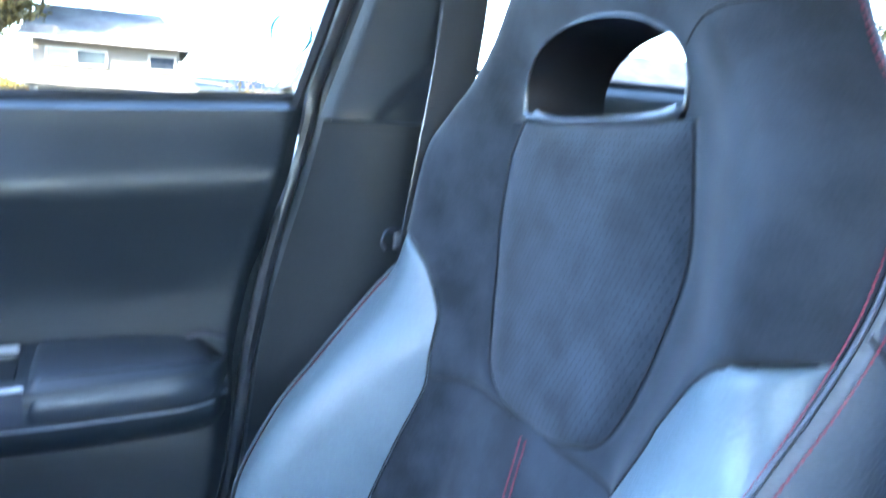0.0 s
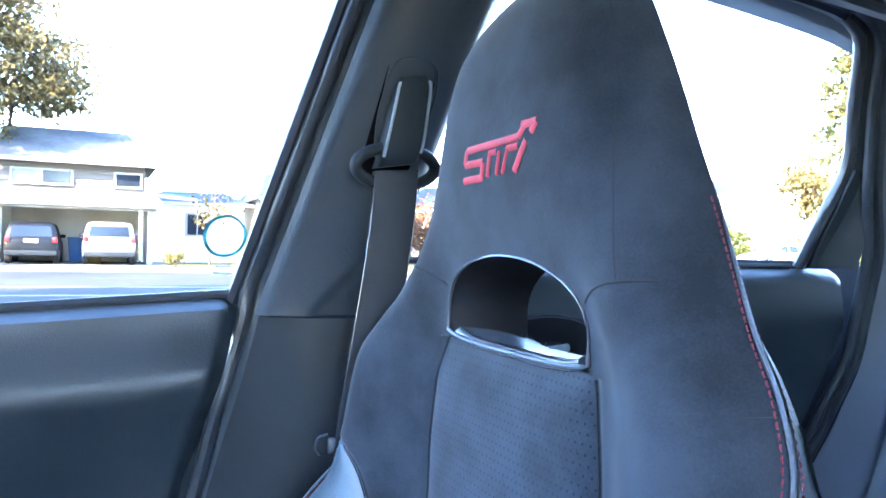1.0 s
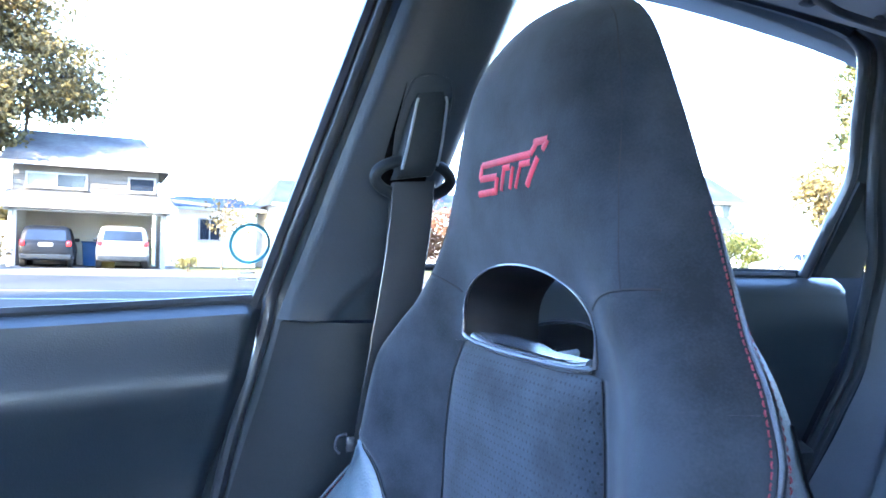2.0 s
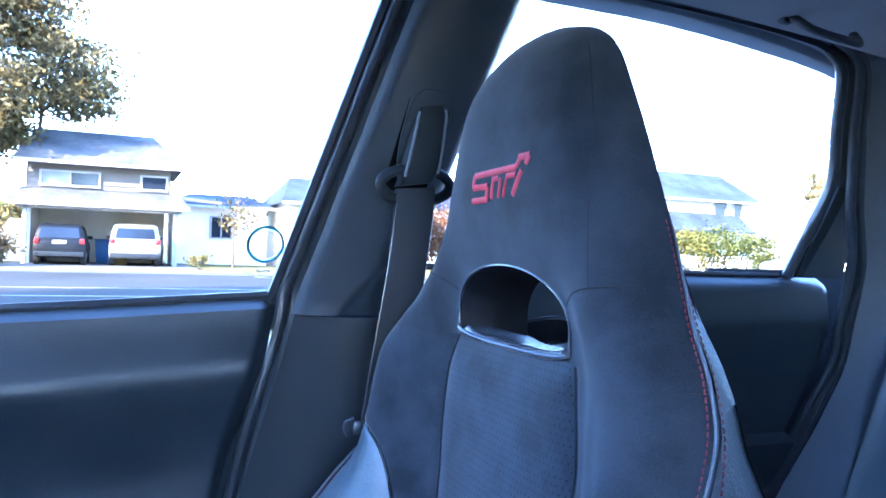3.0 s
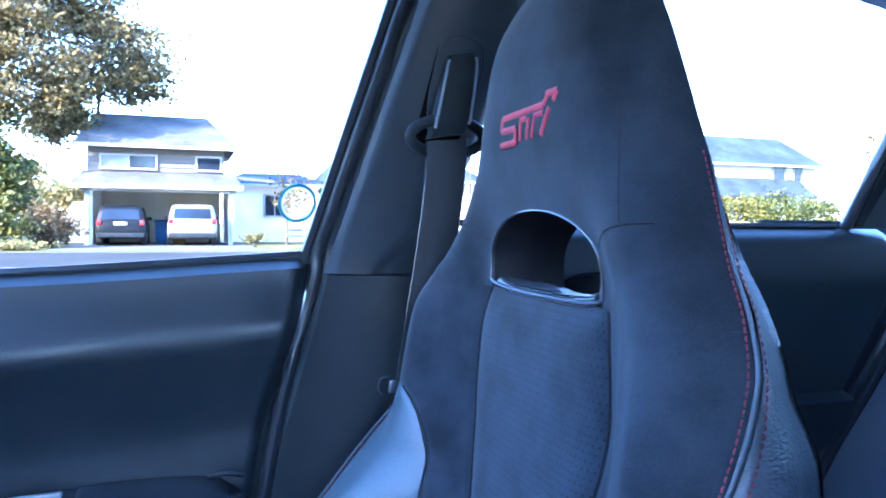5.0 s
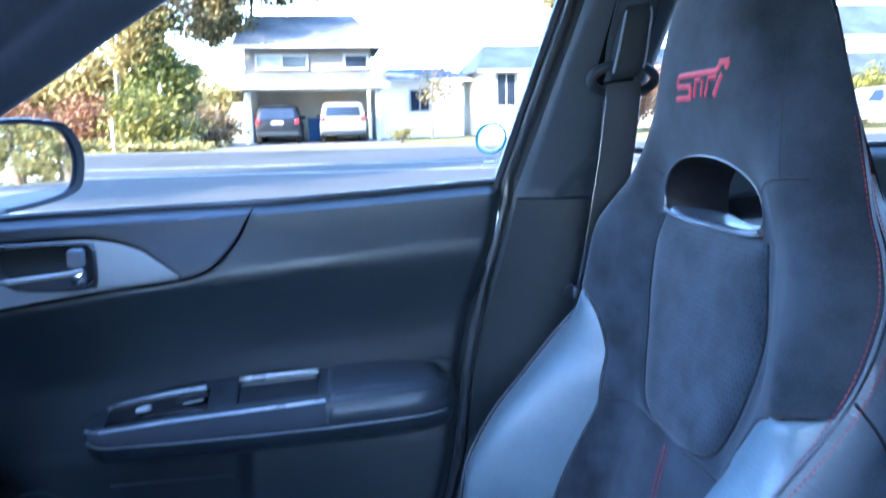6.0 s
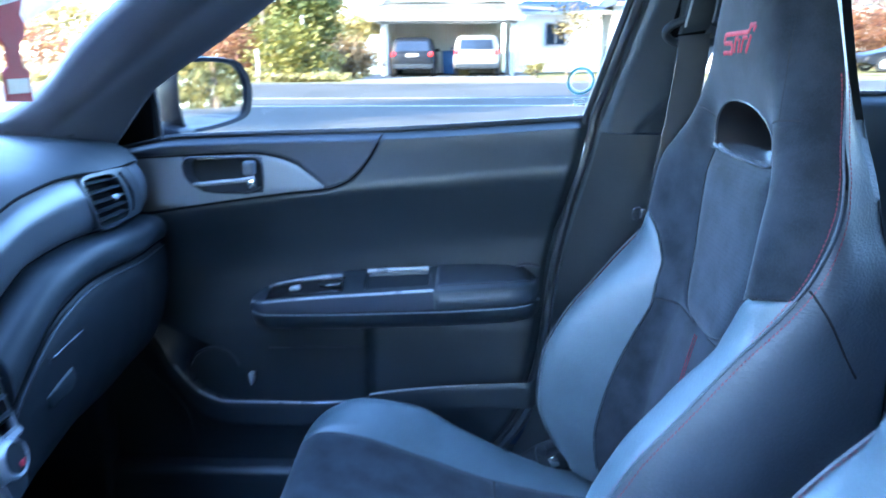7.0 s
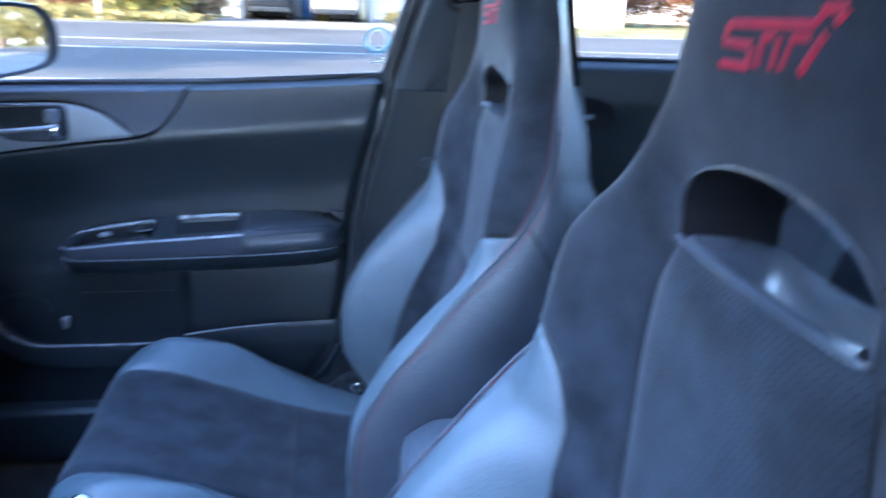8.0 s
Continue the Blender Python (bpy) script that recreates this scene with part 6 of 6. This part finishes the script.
def fir(base, h, label):
    t = thing("conifer", base, label, "tree", "roadside conifers")
    b = np.array(base, float)
    part("trunk", tube(path([b, b + (.15, .1, h * .5), b + (.1, -.1, h)], 14), np.linspace(.34, .05, 14), 10), BARK, t)
    C = []
    for k in range(46):
        z = h * (.07 + .91 * (k / 45) ** .9)
        a = k * 2.4
        ln = (3.6 * (1 - (z / h) ** 2.2) + .5) * RNG.uniform(.7, 1.15)
        q = RNG.uniform(.12, 1, 260) ** .7
        w = RNG.normal(scale=.22 + .25 * q[:, None] * 1.0, size=(260, 3))
        C.append(b + np.array((0, 0, z)) + np.stack([np.cos(a) * q * ln, np.sin(a) * q * ln, -.25 * q * ln], 1) + w)
    part("crown", leaves(np.concatenate(C), .24), L_FIR, t, sharp=0)
    return t


# Near conifers, unseen, are added for shade; the far ones show in the mirror.
first = fir((9.5, -8.2, 0.0), 21.0, "tall conifer, one of those added for shade and for the mirror view")
for k, (x, y) in enumerate(((15.5, -4.9), (6.2, -6.4), (12.0, -11.0), (8.2, -13.0), (3.0, -8.0), (-9.0, -6.8), (-12.5, -9.4), (-14.5, -12.2), (-10.5, -13), (-7.5, -9.6), (-27.0, -4.0), (21.5, -5.2), (29, -10.0), (37, -8.8), (4.5, -10.5), (46, -9), (78, 17), (84, 20), (90, 14.5), (88, 25), (96, 20), (102, 26), (80, 29), (108, 18), (74, 23.5), (99, 11), (70, 33), (60, 36), (52, 40), (115, 12))):
    copy_thing(first, pose(x, y, gz(x, 0), 0, 0, 47 * k))

# ---- houses ----
def window(parent, c, w, h, panes=2, frame_mat=None, blind=False):
    """A framed window in a wall that faces the road."""
    f = part("window", join(box((c[0], c[1] - .03, c[2] + h / 2 + .04), (w + .16, .08, .08)), box((c[0], c[1] - .03, c[2] - h / 2 - .04), (w + .16, .10, .08)),
                            box((c[0] - w / 2 - .04, c[1] - .03, c[2]), (.08, .08, h)), box((c[0] + w / 2 + .04, c[1] - .03, c[2]), (.08, .08, h)),
                            *[box((c[0] - w / 2 + w * k / panes, c[1] - .03, c[2]), (.05, .06, h)) for k in range(1, panes)]), frame_mat or WHITETRIM, parent)
    for k in range(panes):
        part("pane", box((c[0] - w / 2 + w * (k + .5) / panes, c[1] - .01, c[2]), (w / panes - .05, .02, h)), BLIND if blind and k == 0 else DARKGLASS, f)


def roof_slab(a, b, c, d, t=.12):
    P = np.array([[a, b], [d, c]], float)
    return slab(P, (0, 0, t))


def carport_house():
    h = thing("house", (-.8, 37, .03), "two-storey grey house with an open carport below", "house")
    x0, x1 = -3.60, 1.85
    part("wall", box(((x0 + x1) / 2, 37.6, 3.55), (x1 - x0, 6.0, 1.35)), SIDING, h, "pale grey upper wall")
    for k in range(6):
        part("siding_board", box(((x0 + x1) / 2, 34.575, 3.0 + .20 * k), (x1 - x0, .03, .17), .006, 1), SIDING, h)
    part("back_wall", box(((x0 + x1) / 2, 38.7, 1.42), (x1 - x0, .2, 2.91)), SHADEWALL, h)
    for x in (x0 + .1, x1 + .25):
        part("side_wall", box((x, 37.6, 1.42), (.15, 5.5, 2.91)), SHADEWALL, h)
    part("carport_ceiling", box(((x0 + x1) / 2 + .1, 37.4, 2.82), (x1 - x0 + .5, 6.2, .10)), SHADEWALL, h)
    for x in (-3.55, 2.10):
        part("post", box((x, 34.0, 1.20), (.16, .16, 2.46), .01), WHITETRIM, h)
    part("beam", box((-.75, 34.0, 2.36), (6.1, .16, .22), .01), WHITETRIM, h)
    part("carport_roof", roof_slab((-4.15, 33.6, 2.46), (2.55, 33.6, 2.46), (2.25, 34.7, 3.02), (-3.75, 34.7, 3.02)), SHINGLE, h, "weathered grey shingle roof")
    part("fascia", box((-.8, 33.58, 2.46), (6.75, .05, .18)), WHITETRIM, h)
    e = 4.16
    part("roof", roof_slab((-4.0, 34.0, e), (2.35, 34.0, e), (1.2, 37.6, 5.75), (-3.6, 37.6, 5.75)), SHINGLE, h, "grey shingle main roof")
    part("roof", roof_slab((-4.0, 41.2, e), (-3.6, 37.6, 5.75), (1.2, 37.6, 5.75), (2.35, 41.2, e)), SHINGLE, h)
    part("roof", roof_slab((2.35, 34.0, e), (2.35, 41.2, e), (1.25, 37.7, 5.74), (1.2, 37.5, 5.74)), SHINGLE, h)
    part("gutter", box((-.82, 33.98, e - .02), (6.4, .08, .14)), WHITETRIM, h)
    window(h, (-2.0, 34.55, 3.52), 2.1, .50, 2, blind=True)
    window(h, (1.2, 34.55, 3.52), .95, .50, 1)
    part("porch_roof", roof_slab((2.2, 34.6, 2.90), (4.0, 34.6, 2.78), (4.0, 37.0, 3.05), (2.2, 37.0, 3.15)), SHINGLE, h)
    return h


def white_house(x0, x1, y, zt, label, slope=1.4):
    g = gz((x0 + x1) / 2, y)
    h = thing("house", ((x0 + x1) / 2, y, g), label, "house")
    part("wall", box(((x0 + x1) / 2, y + 3, (g + zt) / 2), (x1 - x0, 6, zt - g)), WHITEWALL, h)
    part("roof", roof_slab((x0 - .4, y - .5, zt - .1), (x1 + .4, y - .5, zt - .1), (x1 - .6, y + 3, zt + slope), (x0 + .6, y + 3, zt + slope)), SHINGLE_B, h, "blue-grey shingle roof")
    part("roof", roof_slab((x0 - .4, y + 6.5, zt - .1), (x0 + .6, y + 3, zt + slope), (x1 - .6, y + 3, zt + slope), (x1 + .4, y + 6.5, zt - .1)), SHINGLE_B, h)
    for xa, xb in ((x0 - .4, x0 + .6), (x1 + .4, x1 - .6)):
        part("roof", roof_slab((xa, y - .5, zt - .1), (xa, y + 6.5, zt - .1), (xb, y + 3.05, zt + slope - .02), (xb, y + 2.95, zt + slope - .02)), SHINGLE_B, h)
    part("gutter", box(((x0 + x1) / 2, y - .52, zt - .08), (x1 - x0 + .8, .08, .14)), WHITETRIM, h)
    return h


carport_house()
hw = white_house(2.6, 6.9, 40.0, 3.0, "low white rendered house behind the yard", .6)
window(hw, (4.6, 39.95, 1.9), 1.0, 1.0, 2)
hw = white_house(7.4, 14.5, 37.0, 3.25, "white house with a blue-grey shingle roof", 1.3)
window(hw, (8.5, 36.95, 2.3), .9, 1.5, 2)
window(hw, (11.5, 36.95, 2.3), 1.4, 1.2, 2)
# large far house with a low front roof
hb = white_house(29.0, 42.5, 43.0, 5.35, "large pale house with a steep blue-grey roof", 2.1)
part("front_roof", roof_slab((28.6, 41.2, 3.0), (41.0, 41.2, 3.0), (41.0, 43.0, 4.3), (28.6, 43.0, 4.3)), SHINGLE_B, hb)
window(hb, (39.3, 42.95, 4.75), 1.0, .9, 1)
window(hb, (40.9, 42.95, 4.75), .7, .9, 1)
hb2 = white_house(20.0, 27.0, 46.0, 3.9, "white house behind the rust-red shrubs", 1.2)
window(hb2, (24.0, 45.95, 2.8), 1.6, 1.0, 2)


# ---- parked vehicles ----
def vehicle(label, L, Wd, H, paint, side, m, belt=.58, pickup=False):
    """A parked car whose rear points along -y before the pose m; side: outline of its side as (length, height) parts of L and H."""
    v = thing("car", m.translation, label, "car")
    def put(name, g, mat, parent=v, lab=""):
        return part(name, moved(g, m), mat, parent, lab)
    hb = belt * H
    def half(z):
        q = max(0.0, (z - hb) / (H - hb))
        return Wd / 2 * (1 - .16 * max(0, .32 - z / H) - .045 * float(sstep(.45, .60, z / H)) - .15 * q ** 1.5 - .16 * float(sstep(.80, 1.02, q)) ** 2)
    pts = [(a * L, b * H) for a, b in side]
    for _ in range(3):
        pts = [(p[0] * (1 - f) + r[0] * f, p[1] * (1 - f) + r[1] * f) for p, r in zip(pts, pts[1:] + pts[:1]) for f in (.22, .78)]
    n = len(pts)
    ks = (-1, -.985, -.94, -.82, -.4, 0, .4, .82, .94, .985, 1)
    P = []
    for k in ks:
        inset = .05 * max(0.0, (abs(k) - .8) / .2) ** 2
        c = np.array(pts).mean(0)
        P.append([(k * half(z), y + (c[0] - y) * inset, z + (c[1] - z) * inset) for y, z in pts])
    g = surf(P, True)
    g[1].append(tuple(range(n))[::-1])
    g[1].append(tuple((len(ks) - 1) * n + i for i in range(n)))
    body = put("body", g, paint)
    for y in (.19 * L, .80 * L):
        for s in (-1, 1):
            w = put("wheel", lathe([(.02, -.10), (.30, -.11), (.335, -.09), (.335, .09), (.30, .11), (.02, .10)], 24, Matrix.Translation((s * (Wd / 2 - .10), y, .335)) @ pose(0, 0, 0, 0, 90, 0)), TYRE)
            put("rim", lathe([(.20, -.112), (.20, .112)], 18, Matrix.Translation((s * (Wd / 2 - .098), y, .335)) @ pose(0, 0, 0, 0, 90, 0)), CAR_SILVER, w)
    for s in (-1, 1):
        put("door_mirror", box((s * (Wd / 2 + .06), .56 * L, hb + .10), (.20, .10, .15), .04, 3), paint)
    return v, put, half, hb


SUV = [(.02, .16), (.0, .30), (.01, .55), (.03, .62), (.075, .93), (.13, .985), (.35, 1.0), (.52, .97), (.68, .64), (.95, .52), (1.0, .38), (.985, .16)]
VAN = [(.015, .14), (.0, .26), (.005, .52), (.03, .90), (.06, .975), (.30, 1.0), (.58, .97), (.78, .60), (.96, .46), (1.0, .32), (.985, .14)]


def rear_face(put, half, W, H, y0, win, lamps, lamp_mat=None):
    (z0, z1, ya, yb) = win
    P = [[(k * half(z) * .80, y, z) for k in np.linspace(-1, 1, 8)] for z, y in ((z0, ya - .012), ((z0 + z1) / 2, (ya + yb) / 2 - .016), (z1, yb - .012))]
    put("rear_window", surf(P), DARKGLASS)
    for s in (-1, 1):
        put("tail_lamp", box((s * (half(lamps) - .09), y0 - .005, lamps), (.17, .05, .20), .02), lamp_mat or TAIL)
    put("number_plate", box((0, y0 - .02, lamps - .04), (.50, .015, .14), .004), WHITETRIM)
    put("bumper", box((0, y0 - .01, .42), (half(.42) * 1.94, .12, .20), .04, 3), PLASTIC_D)


M = pose(-2.22, 32.95, .045)
v, put, half, hb_ = vehicle("dark grey estate car parked in the carport", 4.5, 1.86, 1.66, CAR_GREY, SUV, M, .60)
rear_face(put, half, 1.86, 1.66, .03, (1.06, 1.46, .15, .30), .93)
M = pose(.52, 33.1, .045)
v, put, half, hb_ = vehicle("white people carrier parked in the carport", 4.9, 1.96, 1.76, CAR_WHITE, VAN, M, .60)
rear_face(put, half, 1.96, 1.76, .02, (1.12, 1.53, .058, .137), 1.0)


def side_windows(put, half, L, H, spans, z0, z1):
    for a, b, c, d in spans:
        for s in (-1, 1):
            P = [[(s * (half(z) + .006), (p + (q - p) * t) * L, z) for t in np.linspace(0, 1, 4)] for z, p, q in ((z0, a, b), ((z0 + z1) / 2, (a + c) / 2, (b + d) / 2), (z1, c, d))]
            put("side_window", surf(P), DARKGLASS)


PICK = [(.01, .22), (.0, .36), (.005, .62), (.36, .62), (.40, .96), (.44, 1.0), (.60, 1.0), (.73, .64), (.97, .56), (1.0, .40), (.99, .20)]
SEDAN = [(.015, .16), (.0, .35), (.02, .62), (.14, .66), (.28, .96), (.36, 1.0), (.50, .99), (.66, .66), (.95, .54), (1.0, .36), (.985, .16)]
M = pose(28.0, 33.0, gz(25, 33), 0, 0, 90)
v, put, half, hb_ = vehicle("white pickup truck parked in a yard", 5.6, 1.95, 1.85, CAR_WHITE, PICK, M, .62, True)
side_windows(put, half, 5.6, 1.85, ((.42, .51, .44, .52), (.53, .69, .54, .61)), 1.20, 1.74)
M = pose(21.5, 34.5, gz(20, 34), 0, 0, 90)
v, put, half, hb_ = vehicle("dark grey saloon parked in a yard", 4.5, 1.8, 1.45, CAR_GREY, SEDAN, M, .62)
side_windows(put, half, 4.5, 1.45, ((.22, .42, .29, .42), (.44, .62, .44, .52)), .96, 1.34)
M = pose(39.5, 34.0, gz(39, 34), 0, 0, 90)
v, put, half, hb_ = vehicle("silver saloon parked beside the hedge", 4.5, 1.8, 1.45, CAR_SILVER, SEDAN, M, .62)
side_windows(put, half, 4.5, 1.45, ((.22, .42, .29, .42), (.44, .62, .44, .52)), .96, 1.34)

# ---- yard things ----
b = thing("wheelie_bin", (-.72, 37.0, .04), "blue plastic bin between the parked cars", "bin")
part("bin_body", moved(prism([(-.30, 0), (.30, 0), (.36, 1.0), (-.36, 1.0)], -.32, .32, "y", .03), pose(-.72, 37.0, .045)), BIN, b)
part("lid", box((-.72, 36.98, 1.08), (.78, .74, .07), .02), BIN, b)
t = thing("trailer", (-5.0, 36, .03), "small white box trailer beside the carport", "trailer")
part("box", box((-5.0, 36, .53), (.95, 1.8, .42), .04), CAR_WHITE, t)
part("dark_panel", box((-5.0, 35.08, .47), (.7, .02, .16)), PLASTIC_D, t)
for x in (-5.42, -4.58):
    part("wheel", lathe([(.02, -.07), (.22, -.08), (.24, -.06), (.24, .06), (.22, .08), (.02, .07)], 20, Matrix.Translation((x, 36, .27)) @ pose(0, 0, 0, 0, 90, 0)), TYRE, t)
s_ = thing("shed", (-4.6, 39, .03), "pale blue sheet metal shed behind the trailer", "shed")
part("shed_wall", prism([(-5.3, -.02), (-4.0, -.02), (-4.0, 1.9), (-4.6, 1.9), (-5.3, .9)], 38.5, 40.5, "y"), PALEBLUE, s_)
for x, py, z1 in ((-7.70, 28.7, 1.1), (-6.55, 31.6, 2.42)):
    p_ = thing("post", (x, py, .05), "white painted post at the roadside", "post")
    part("shaft", box((x, py, z1 / 2), (.10, .10, z1), .01), WHITETRIM, p_)
    part("cap", lathe([(.09, 0), (.08, .05), (.03, .10), (.01, .16)], 12, Matrix.Translation((x, py, z1 - .02))), WHITETRIM, p_)
pl = thing("utility_pole", (-10.3, 40, .0), "slim brown wooden pole behind the shrubs", "pole")
part("pole", tube([(-10.3, 40, -.1), (-10.3, 40, 9.0)], .11, 10), BARK, pl)
part("crossarm", box((-10.3, 40, 8.4), (1.8, .1, .12)), BARK, pl)
lp = thing("bird_box", (6.55, 34.5, .03), "brown wooden box on a thin post in the yard", "bird box")
part("post", tube([(6.75, 34.5, -.05), (6.75, 34.5, 2.75)], .03, 8), BARK, lp)
part("box", prism([(-.38, 0), (.25, 0), (.25, .42), (-.06, .55), (-.38, .42)], 34.3, 34.6, "y", .02), L_GOLD, lp)
lp.children[-1].data.transform(Matrix.Translation((6.5, 0, 2.35)))
